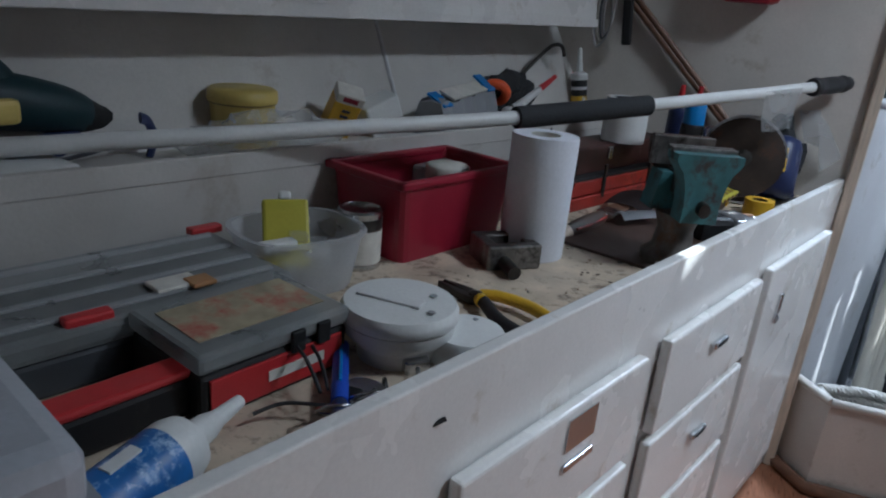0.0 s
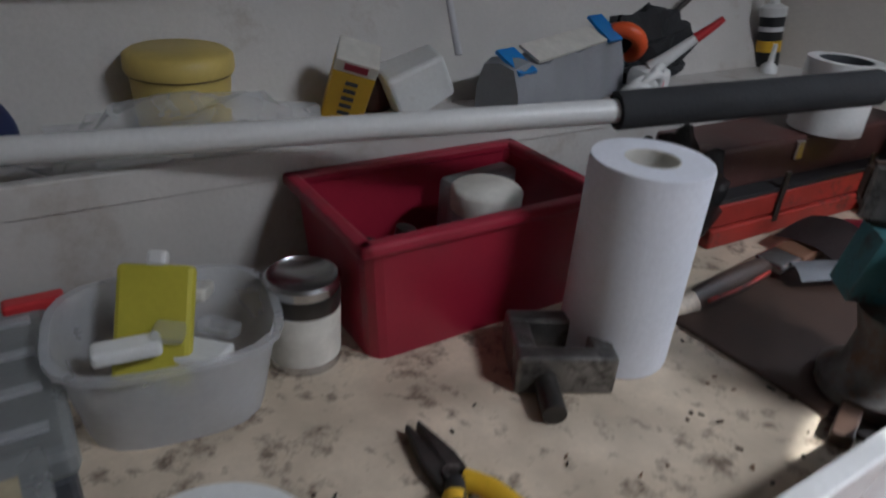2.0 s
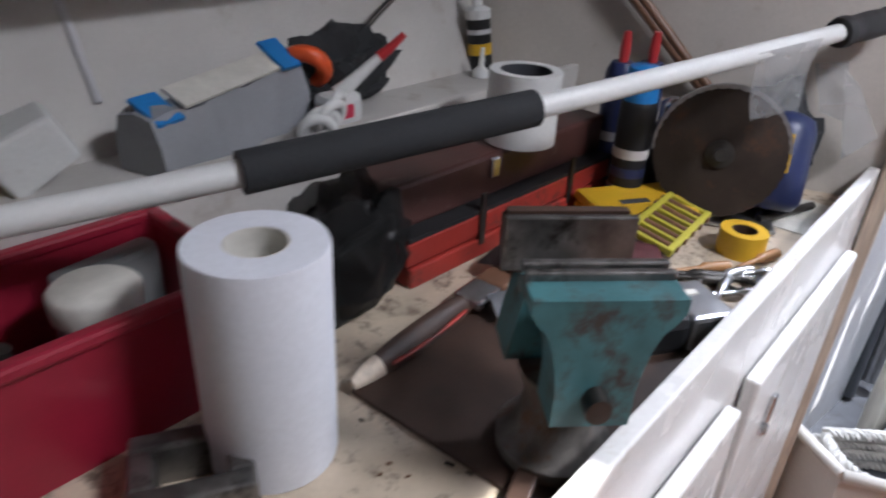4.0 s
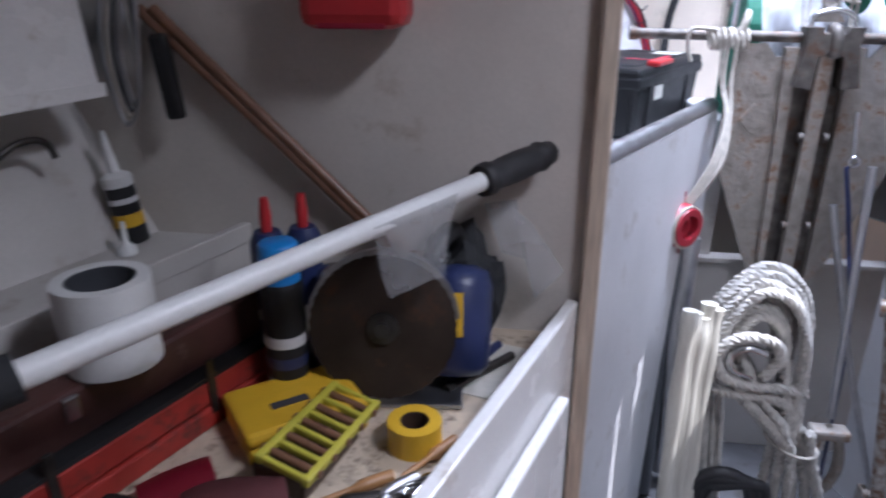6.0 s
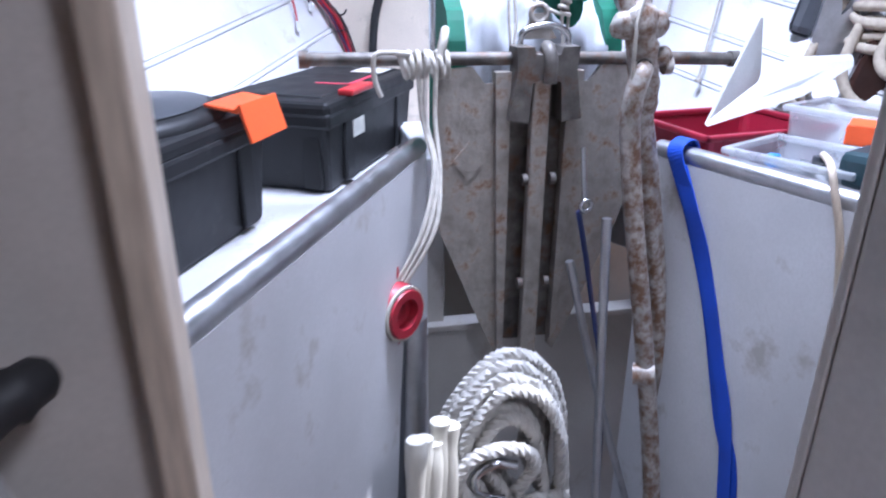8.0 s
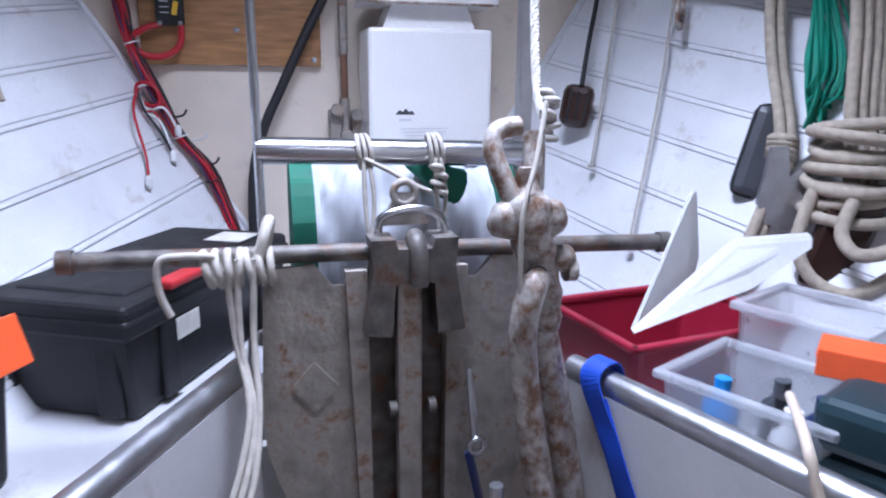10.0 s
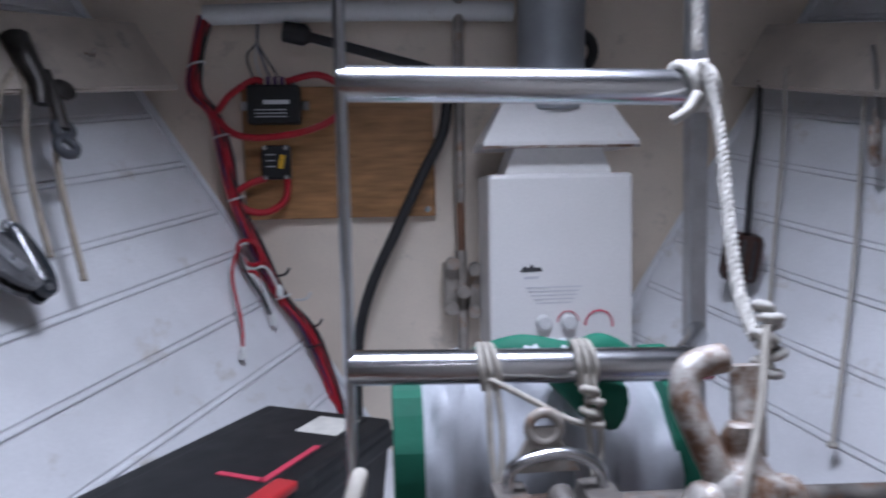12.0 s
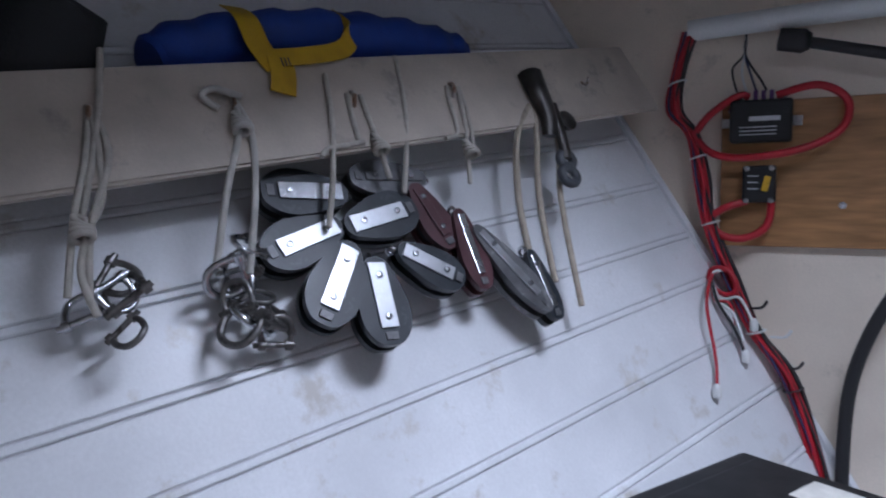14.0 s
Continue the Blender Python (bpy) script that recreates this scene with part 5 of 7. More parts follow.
def pulley(m, length, width, cheek_mat, strap_mat, label, slim=False):
    t = thing("pulley_block", m, label, "pulley block", "hanging blocks")
    l, w = length / 2, width * 0.45
    outline = [(0.35 * w, l), (0.75 * w, 0.5 * l), (w, -0.15 * l), (0.9 * w, -0.6 * l), (0.5 * w, -0.93 * l), (0, -l)]
    outline = outline + [(-x, y) for x, y in outline[-2::-1]]
    outline = [(p.x, p.y) for p in smooth_line([(x, y, 0) for x, y in outline], 3, True)]
    for z in (-0.019, 0.007):
        bm = prism(B(), outline, 0.012, pose(0, 0, z))
        bmesh.ops.bevel(bm, geom=[e for e in bm.edges if e.calc_face_angle(0) > 1.2], offset=0.003, segments=2, affect="EDGES")
        part("cheek", bm, cheek_mat, t)
    bm = lathe(B(), [(0.006, -0.006), (w * 0.85, -0.006), (w * 0.7, 0.0), (w * 0.85, 0.006), (0.006, 0.006)], 20, pose(0, -0.2 * l, 0.0))
    part("sheave", bm, M_DGREY, t)
    strap = part("strap", box(B(), (0, 0.14 * l, 0.0212), (width * (0.24 if slim else 0.32), length * 0.76, 0.003), bevel=0.001), strap_mat, t, "steel side strap")
    for y in (-0.38 * l, 0.58 * l):
        part("rivet", lathe(B(), [(0.0001, 0.0045), (0.0045, 0.004), (0.0055, 0.0)], 10, pose(0, y, 0.0226)), M_STEEL, strap)
    part("tail_plate", box(B(), (0, -0.80 * l, 0.0205), (width * 0.22, 0.012, 0.003), bevel=0.001), M_CHEEKG, t)
    bm = B()
    ring(bm, (0, l + 0.006, 0), 0.009, 0.0035, (1, 0, 0), seg=14)
    part("becket", bm, M_STEEL, t)
    return t


for p, turn, l, w, cm_, sm_, lab, slim in (
        ((-0.409, 1.02, 1.70), -92, 0.135, 0.088, M_CHEEK, M_STEEL, "dark grey block with stamped steel strap", False),
        ((-0.385, 0.985, 1.63), -70, 0.135, 0.088, M_CHEEK, M_ALU, "dark grey block with scratched steel strap", False),
        ((-0.327, 1.11, 1.662), 104, 0.135, 0.09, M_CHEEK, M_ALU, "black block with dull steel strap", False),
        ((-0.325, 0.985, 1.57), -32, 0.138, 0.092, M_CHEEK, M_STEEL, "dark grey block with shining steel strap", False),
        ((-0.280, 1.035, 1.54), -2, 0.135, 0.092, M_CHEEK, M_ALU, "dark grey block hanging straight down", False),
        ((-0.254, 1.14, 1.585), 58, 0.12, 0.075, M_CHEEK, M_ALU, "small black block with steel strap", False),
        ((-0.348, 1.16, 1.725), -90, 0.14, 0.07, M_CHEEKG, M_CHEEKG, "faded grey block half hidden behind", True),
        ((-0.285, 1.20, 1.66), 20, 0.125, 0.07, M_MARO2, M_MARO2, "maroon resin block among the grey ones", True),
        ((-0.225, 1.225, 1.605), 3, 0.145, 0.06, M_MARO2, M_STEEL, "slim maroon block with steel strap", True),
        ((-0.17, 1.275, 1.57), 33, 0.19, 0.062, M_CHEEKG, M_ALU, "long grey block with riveted strap", True),
        ((-0.130, 1.318, 1.54), 6, 0.13, 0.05, M_CHEEK, M_STEEL, "small drilled block with bright strap", True)):
    pulley(hull_m(p, turn), l, w, cm_, sm_, lab, slim)


def hook_cord(hook, pts, r, label, material=None, knot=None):
    t = thing("hook_cord", I4, label, "cord", "cords on the shelf board")
    h = Vector(hook)
    part("hook", tube(B(), [h + Vector(d) for d in ((-0.012, 0.006, 0.01), (0.012, -0.006, 0.008), (0.016, -0.01, -0.012), (0.004, -0.004, -0.02))], 0.0038, 8), M_RUST, t, "rusty hook")
    for q in pts:
        part("cord", tube(B(), q, r, 8), material or M_CORD, t)
    if knot:
        bm = B()
        for k in range(4):
            ring(bm, Vector(knot) + Vector((0.004 * k, -0.003 * k, -0.006 * k)), 0.011, r * 0.95, (0.6 - 0.4 * k, 0.3, 1))
        part("knot", bm, material or M_CORD, t)
    return t


def off(p, a=0.0, b=0.0, c=0.0):
    """From p: a forward along the hull, b up it with a lean fitted to the camera's view, c inboard."""
    return (hull_m(Vector(p)) @ Vector((a + 0.25 * b, b, c)))


hooks = [(-0.545, 0.766, 1.805), (-0.470, 0.942, 1.835), (-0.388, 1.123, 1.861), (-0.305, 1.316, 1.895), (-0.226, 1.499, 1.926)]
h0 = hooks[0]
hook_cord(h0, [[off(h0, 0, 0, 0.01), off(h0, 0.008, -0.07, 0.012), off(h0, 0.01, -0.15, 0.0), off(h0, 0.02, -0.24, -0.02)], [off(h0, 0.006, 0, 0.01), off(h0, 0.035, -0.07, 0.012), off(h0, 0.03, -0.16, 0.0), off(h0, 0.045, -0.25, -0.02)],
               [off(h0, 0.022, -0.15, 0.0), off(h0, 0.026, -0.18, 0.0), off(h0, 0.030, -0.22, -0.005), off(h0, 0.055, -0.27, -0.01)],
               [off(h0, 0.0, 0.005, 0.012), off(h0, 0.018, -0.05, 0.014), off(h0, 0.036, -0.12, 0.004), off(h0, 0.030, -0.155, 0.0)]], 0.0045, "off-white cord looped on a hook with shackles", knot=off(h0, 0.02, -0.155, 0.005))
h1 = hooks[1]
hook_cord(h1, [[off(h1, 0, 0.0, 0.012), off(h1, 0.012, -0.05, 0.014), off(h1, 0.006, -0.14, 0.0), off(h1, 0.005, -0.25, -0.02)], [off(h1, 0, 0, 0.012), off(h1, 0.03, -0.06, 0.014), off(h1, 0.045, -0.15, 0.0), off(h1, 0.05, -0.26, -0.02)],
               [off(h1, 0.01, 0, 0.02), off(h1, -0.03, 0.01, 0.02), off(h1, -0.045, -0.0, 0.015), off(h1, -0.02, -0.02, 0.015)]], 0.0052, "thick white cord tied on a hook", M_ROPEW, off(h1, 0.012, -0.035, 0.018))
h2 = hooks[2]
hook_cord(h2, [[off(h2, -0.01, 0, 0.01), off(h2, 0.0, -0.05, 0.012), off(h2, 0.012, -0.09, 0.008)], [off(h2, 0.015, 0.0, 0.01), off(h2, 0.03, -0.05, 0.012), off(h2, 0.05, -0.1, 0.008), off(h2, 0.07, -0.15, 0.0)],
               [off(h2, 0.02, -0.09, 0.01), off(h2, -0.015, -0.10, 0.01), off(h2, -0.04, -0.105, 0.01), off(h2, -0.05, -0.12, 0.01)]], 0.0045, "knotted off-white cord holding the blocks", knot=off(h2, 0.045, -0.085, 0.012))
h3 = hooks[3]
hook_cord(h3, [[off(h3, -0.01, 0, 0.01), off(h3, -0.005, -0.05, 0.012), off(h3, 0.005, -0.1, 0.008), off(h3, -0.02, -0.112, 0.008)], [off(h3, 0.012, 0.0, 0.01), off(h3, 0.02, -0.06, 0.012), off(h3, 0.03, -0.13, 0.0), off(h3, 0.035, -0.19, -0.01)],
               [off(h3, 0.016, 0.0, 0.01), off(h3, 0.03, -0.06, 0.012), off(h3, 0.045, -0.13, 0.0)]], 0.0042, "thin double cord on a hook", knot=off(h3, 0.03, -0.12, 0.005))
for px in ((-0.565, 0.80, 1.885), (-0.415, 1.09, 1.885), (-0.372, 1.235, 1.935)):
    bm = tube(B(), [off(px, 0, 0.01, 0.006), off(px, 0.012, -0.08, 0.008), off(px, 0.018, -0.17, 0.0), off(px, 0.02, -0.25, -0.02)], 0.0045, 8)
    single("string", bm, M_CORD, I4, "thin off-white cord hanging over the shelf board", "cord", "cords on the shelf board")
sw = thing("swivel_hook", I4, "dark oiled swivel fitting with an eye plate and tan cord", "fitting")
h4 = hooks[4]
part("body", tube(B(), [off(h4, 0, 0.01, 0.02), off(h4, 0.01, -0.04, 0.025), off(h4, 0.03, -0.09, 0.02), off(h4, 0.035, -0.13, 0.01)], [0.026 - 0.0006 * i for i in range(19)], 10, flat=0.7), M_DARKST, sw)
part("arm", tube(B(), [off(h4, 0.045, -0.06, 0.02), off(h4, 0.06, -0.12, 0.015), off(h4, 0.07, -0.18, 0.01)], 0.012, 8, flat=0.6), M_DARKST, sw)
bm = B()
ring(bm, off(h4, 0.072, -0.215, 0.006), 0.018, 0.009, (0.77, -0.42, 0.485), seg=18)
ring(bm, off(h4, 0.072, -0.18, 0.006), 0.016, 0.009, (0.77, -0.42, 0.485), seg=18)
part("eye_plate", bm, M_DGREY, sw, "black two-hole plate")
bm = lathe(B(), [(0.0001, 0), (0.02, 0.001), (0.022, 0.01), (0.008, 0.016), (0.0001, 0.016)], 16, hull_m(off(h4, 0.082, -0.095, 0.01)))
part("button", bm, M_DARKST, sw)
for k, a in enumerate((-0.02, 0.03, 0.085)):
    part("cord", tube(B(), [off(h4, a * 0.3, -0.06, 0.01), off(h4, a - 0.02, -0.13, 0.0), off(h4, a - 0.02, -0.25, -0.02), off(h4, a + 0.005, -0.36 - 0.05 * k, -0.04)], 0.006, 8), M_ROPET, sw)


def shackle(m, s, metal):
    t = thing("bow_shackle", m, "stainless shackle hanging on a cord, some darkened to imitate reflections", "shackle", "shackles on the hull")
    part("bow", tube(B(), [(-0.5 * s, -0.5 * s, 0), (-0.55 * s, 0, 0), (-0.4 * s, 0.45 * s, 0), (0, 0.62 * s, 0), (0.4 * s, 0.45 * s, 0), (0.55 * s, 0, 0), (0.5 * s, -0.5 * s, 0)], 0.12 * s, 8), metal, t)
    bm = cyl(B(), (-0.8 * s, -0.5 * s, 0), (0.72 * s, -0.5 * s, 0), 0.11 * s, seg=10)
    part("pin", bm, metal, t)
    for x in (-0.5, 0.5):
        part("lug", cyl(B(), ((x - 0.12) * s, -0.5 * s, 0), ((x + 0.12) * s, -0.5 * s, 0), 0.2 * s, seg=10), metal, t)
    return t


rnd = random.Random(11)
for c, n_, spread in (((-0.468, 0.745, 1.575), 5, 0.04), ((-0.385, 0.895, 1.58), 11, 0.05)):
    for k in range(n_):
        a, b = rnd.uniform(-spread, spread), rnd.uniform(-1.3 * spread, 1.1 * spread)
        # darker steel on two in three imitates dark reflections in stainless
        shackle(hull_m(off(c, a, b, rnd.uniform(-0.02, 0.015))) @ pose(0, 0, 0, rnd.uniform(-50, 50), rnd.uniform(-50, 50), rnd.uniform(0, 360)), rnd.uniform(0.032, 0.046), M_STEEL if k % 3 == 0 else M_WORNST)
uh = tube(B(), [off((-0.158, 1.66, 1.945), -0.012, 0.012, 0.002), off((-0.158, 1.66, 1.945), -0.010, -0.008, 0.012), off((-0.158, 1.66, 1.945), 0.004, -0.012, 0.014), off((-0.158, 1.66, 1.945), 0.014, 0.008, 0.012)], 0.003, 8)
single("cup_hook", uh, M_RUST, I4, "small rusty cup hook in the shelf board", "hook")

bb = thing("blue_bag", I4, "blue canvas bag with yellow webbing straps on the side shelf", "bag")
bm = B()
line = [Vector(port(y, 2.035 - 0.175 * (1.9 - y) + dz, 0.045)) for y, dz in ((0.93, 0.01), (0.98, 0.025), (1.10, 0.035), (1.22, 0.035), (1.34, 0.025), (1.44, 0.01), (1.49, 0.0))]
sweep(bm, smooth_line(line, 5), [0.022 + 0.042 * math.sin(math.pi * min(1, 0.08 + 0.9 * k / 30)) ** 0.5 + 0.004 * math.sin(k * 1.9) for k in range(31)], 14, flat=0.8)
part("body", bm, M_BLUEB, bb)


def ribbon(pts, w, m_, parent, name="strap", side=(0.475, 0.88, 0.0)):
    ln = smooth_line(pts, 8)
    sd = Vector(side).normalized()
    bm = B()
    prev = None
    for i, p in enumerate(ln):
        d = (ln[min(i + 1, len(ln) - 1)] - ln[max(i - 1, 0)]).normalized()
        s_ = (sd - d * sd.dot(d))
        s_ = s_.normalized() if s_.length > 0.2 else sd
        nn = d.cross(s_).normalized() * 0.0012
        row = [bm.verts.new(p + s_ * w / 2 + nn), bm.verts.new(p - s_ * w / 2 + nn), bm.verts.new(p - s_ * w / 2 - nn), bm.verts.new(p + s_ * w / 2 - nn)]
        if prev:
            for j in range(4):
                bm.faces.new((prev[j], prev[(j + 1) % 4], row[(j + 1) % 4], row[j]))
        else:
            bm.faces.new(row)
        prev = row
    bm.faces.new(prev[::-1])
    return part(name, bm, m_, parent)


S = (-0.50, 1.045, 1.862)
ribbon([off(S, -0.07, 0.16, 0.02), off(S, -0.055, 0.10, 0.065), off(S, -0.03, 0.04, 0.07), off(S, 0.0, 0.005, 0.068)], 0.038, M_YELB, bb)
ribbon([off(S, -0.01, 0.02, 0.07), off(S, 0.05, 0.03, 0.075), off(S, 0.11, 0.055, 0.072), off(S, 0.125, 0.10, 0.062), off(S, 0.10, 0.16, 0.03)], 0.032, M_YELB, bb, side=(-0.43, 0.2, 0.88))
ribbon([off(S, 0.0, 0.03, 0.07), off(S, 0.01, -0.01, 0.072), off(S, 0.012, -0.045, 0.07)], 0.04, M_YELB, bb)
bm = B()
for k, dx in enumerate((-0.006, 0.0, 0.006)):
    box(bm, (dx, 0, 0), (0.002, 0.016, 0.001), hull_m(off(S, 0.012, 0.012, 0.0745), 8))
part("mark", bm, M_INK, bb)
bm = B()
c = Vector(port(0.80, 1.875, 0.05))
lathe(bm, [(0.0001, -0.05), (0.085, -0.045), (0.09, -0.02), (0.075, 0.03), (0.06, 0.08), (0.0001, 0.095)], 20, Matrix.Translation(c) @ pose(0, 0, 0, -15, 25, 0))
for v in bm.verts:
    v.co += 0.012 * Vector(noise.noise_vector(v.co * 22))
single("black_sack", bm, M_FOAM, I4, "black fabric sack lying on the side shelf", "sack")

# ---- workbench: the long pole and what lies round it ----
def bp3(u, v, z):
    return BF @ Vector((u, v, z))


pl = thing("telescopic_pole", I4, "white telescopic pole with black grips lying across the bench", "pole")
axis = [bp3(-1.95, 0.66, 1.046), bp3(-1.058, 0.379, 1.091), bp3(-0.746, 0.266, 1.120), bp3(-0.198, 0.097, 1.170), bp3(-0.041, 0.050, 1.184)]
part("shaft", tube(B(), [axis[0], axis[1], axis[2], axis[3]], 0.0135, 14), M_PLASTW, pl)
part("foam_sleeve", tube(B(), [axis[1], axis[1].lerp(axis[2], 0.5), axis[2]], 0.0215, 16), M_FOAM, pl, "black foam sleeve")
g = B()
d = axis[4] - axis[3]
sweep(g, [axis[3] + d * t for t in (0, 0.06, 0.10, 0.14, 0.3, 0.5, 0.68, 0.76, 0.80, 0.86, 0.95, 1.0)], [0.022, 0.024, 0.024, 0.019, 0.0215, 0.0225, 0.021, 0.019, 0.023, 0.019, 0.018, 0.012], 16)
part("grip", g, M_RUBBER, pl, "ribbed black rubber grip")
film = thing("plastic_strip", I4, "torn cloudy plastic strip hanging from the pole", "plastic film")
bm = B()
rows = []
for i in range(11):
    f = i / 10
    row = []
    for j in range(7):
        g = j / 6
        u = (-0.395 + 0.135 * g) * (1 - f) + (-0.372 + 0.062 * g) * f
        top = 1.158 + 0.012 * g
        row.append(bm.verts.new(bp3(u, 0.143 - 0.042 * g + 0.006 * math.sin(7 * g + 4 * f) * f, top - 0.100 * f + 0.004 * math.sin(9 * g) * f)))
    rows.append(row)
for i in range(10):
    for j in range(6):
        bm.faces.new((rows[i][j], rows[i + 1][j], rows[i + 1][j + 1], rows[i][j + 1])).smooth = True
bmesh.ops.solidify(bm, geom=list(bm.faces), thickness=0.0012)
part("strip", bm, M_CLEAR, film)
f2 = thing("plastic_strip", I4, "cloudy plastic corner hanging against the bulkhead", "plastic film")
bm = slab(B(), [(-0.115, -0.05, 1.10), (-0.085, -0.045, 1.075), (-0.03, -0.03, 0.99), (-0.075, -0.04, 0.945)], 0.002)
part("strip", bm, M_CLEAR, f2)
bm = slab(B(), [(-0.16, -0.035, 1.10), (-0.11, -0.035, 1.11), (-0.09, -0.035, 1.01), (-0.13, -0.035, 1.02)], 0.002)
part("strip", bm, M_CLEAR, f2)

rb = open_bin("red_crate", on_bench(-1.228, 0.442, TOP, 0), 0.30, 0.180, 0.138, 0.005, M_RED, "dark red plastic crate with a jar and odds and ends", "crate")
jar = thing("jar", on_bench(-1.19, 0.425, TOP + 0.006), "clear jar with a cream screw lid in the red crate", "jar")
part("glass", lathe(B(), [(0.0001, 0), (0.036, 0.002), (0.037, 0.09), (0.033, 0.11), (0.0001, 0.11)], 20), M_SMOKE, jar)
part("lid", lathe(B(), [(0.0001, 0.108), (0.040, 0.108), (0.041, 0.13), (0.037, 0.134), (0.0001, 0.135)], 24), M_LABEL, jar, "cream plastic lid")
single("clear_packet", box(B(), (0, 0, 0.06), (0.11, 0.03, 0.12), bevel=0.008), M_SMOKE, on_bench(-1.15, 0.495, TOP + 0.006, 8), "clear packet standing in the red crate", "packet")
for k, (u, v) in enumerate(((-1.30, 0.42), (-1.33, 0.46), (-1.28, 0.47), (-1.25, 0.38))):
    single("steel_fitting", lathe(B(), [(0.0001, 0), (0.018, 0.0), (0.02, 0.03), (0.012, 0.04), (0.012, 0.075), (0.0001, 0.076)], 10), M_DARKST, on_bench(u, v, TOP + 0.012, 40 * k, 10), "dark metal fitting in the red crate", "fitting", "fittings in the crate")
pr = thing("paper_roll", on_bench(-1.119, 0.268, TOP), "white paper towel roll standing on the bench", "paper roll")
part("paper", lathe(B(), [(0.027, 0.0), (0.058, 0.001), (0.059, 0.006), (0.059, 0.215), (0.058, 0.219), (0.027, 0.219), (0.027, 0.0)], 40), M_PAPER, pr)
part("core", lathe(B(), [(0.0252, 0.001), (0.0267, 0.001), (0.0267, 0.2185), (0.0252, 0.2185), (0.0252, 0.001)], 32), M_LABEL, pr, "pale cardboard core")
can = thing("paint_can", on_bench(-1.418, 0.405, TOP), "small steel paint can with a torn pale label", "can")
part("body", lathe(B(), [(0.0001, 0), (0.036, 0.0), (0.037, 0.003), (0.036, 0.006), (0.036, 0.09), (0.0375, 0.094), (0.034, 0.097), (0.030, 0.092), (0.0001, 0.090)], 28), M_STEEL, can)
part("label", lathe(B(), [(0.0364, 0.010), (0.0366, 0.012), (0.0366, 0.062), (0.0364, 0.064)], 28), M_LABEL, can, "torn paper label")
part("drip", lathe(B(), [(0.0364, 0.066), (0.0368, 0.070), (0.0368, 0.080), (0.0364, 0.084)], 28), M_DARKST, can)
kb = thing("steel_clamp", on_bench(-1.20, 0.268, TOP, -28), "worn steel clamp block with a screw", "clamp")
bm = B()
for c, s in (((0, 0.032, 0.022), (0.10, 0.022, 0.044)), ((0, -0.032, 0.022), (0.10, 0.022, 0.044)), ((-0.039, 0, 0.022), (0.022, 0.045, 0.044)), ((0.039, 0, 0.022), (0.022, 0.045, 0.044))):
    box(bm, c, s, bevel=0.004)
part("body", bm, M_WORNST, kb)
part("screw", cyl(B(), (-0.02, -0.035, 0.016), (-0.02, -0.085, 0.012), 0.012, seg=12), M_DARKST, kb)

# clear tub with a yellow sponge card
def round_tub(m, w, l, h, material, label):
    t = thing("plastic_tub", m, label, "tub")
    bm = B()
    for k, (sc, z) in enumerate(((0.0, 0.002), (0.80, 0.0), (0.82, 0.004), (0.97, h - 0.008), (1.04, h - 0.006), (1.04, h), (0.96, h), (0.80, 0.01))):
        ring_v = []
        for i in range(28):
            a = math.tau * i / 28
            x, y = math.cos(a), math.sin(a)
            f = (abs(x) ** 3.2 + abs(y) ** 3.2) ** (-1 / 3.2)
            ring_v.append(bm.verts.new((x * f * w / 2 * max(sc, 0.001), y * f * l / 2 * max(sc, 0.001), z)))
        if k:
            for i in range(28):
                bm.faces.new((prev_r[i], prev_r[(i + 1) % 28], ring_v[(i + 1) % 28], ring_v[i])).smooth = True
        prev_r = ring_v
    part("shell", bm, material, t)
    return t


round_tub(on_bench(-1.545, 0.400, TOP, -8), 0.185, 0.155, 0.090, M_FROST, "clear plastic tub full of small packets")
ys = thing("yellow_sponge", on_bench(-1.565, 0.395, TOP + 0.03, -30, -30), "lime yellow flat bottle with a white cap in the tub", "bottle")
part("body", box(B(), (0, 0, 0.05), (0.068, 0.014, 0.105), bevel=0.005), M_YELG, ys)
part("cap", box(B(), (0, 0, 0.108), (0.018, 0.014, 0.014), bevel=0.004), M_PLASTW, ys)
rnd = random.Random(3)
for k in range(9):
    single("small_packet", box(B(), (0, 0, 0.012), (rnd.uniform(0.03, 0.06), rnd.uniform(0.02, 0.045), 0.014), bevel=0.004), (M_PLASTW, M_CLEAR, M_LABEL)[k % 3],
           on_bench(-1.545 + rnd.uniform(-0.05, 0.06), 0.415 + rnd.uniform(-0.03, 0.035), TOP + 0.012 + 0.007 * k, rnd.uniform(0, 180), rnd.uniform(-20, 20)), "small pale packet lying in the clear tub", "packet", "packets in the tub")
lidt = thing("smoke_detector", on_bench(-1.578, 0.148, TOP), "round white plastic smoke detector lying on the bench", "smoke detector")
part("base", lathe(B(), [(0.0001, 0), (0.050, 0.0), (0.052, 0.018), (0.060, 0.026), (0.069, 0.036), (0.071, 0.050)], 40), M_PLASTW, lidt)
part("lid", lathe(B(), [(0.0695, 0.050), (0.073, 0.053), (0.073, 0.064), (0.069, 0.071), (0.0001, 0.073)], 40), M_PLASTW, lidt)
part("rib", box(B(), (-0.006, 0.01, 0.0735), (0.022, 0.085, 0.004), pose(0, 0, 0, 0, 0, 20), bevel=0.0018), M_PLASTW, lidt)
for x, y in ((0.038, -0.020), (0.0, -0.052)):
    part("screw_hole", lathe(B(), [(0.0001, 0.0), (0.005, 0.0), (0.005, 0.0006), (0.0001, 0.0008)], 10, pose(x, y, 0.0735)), M_GREYP, lidt)
l2 = thing("smoke_detector", on_bench(-1.517, 0.087, TOP), "smaller round white detector leaning under the larger one", "smoke detector")
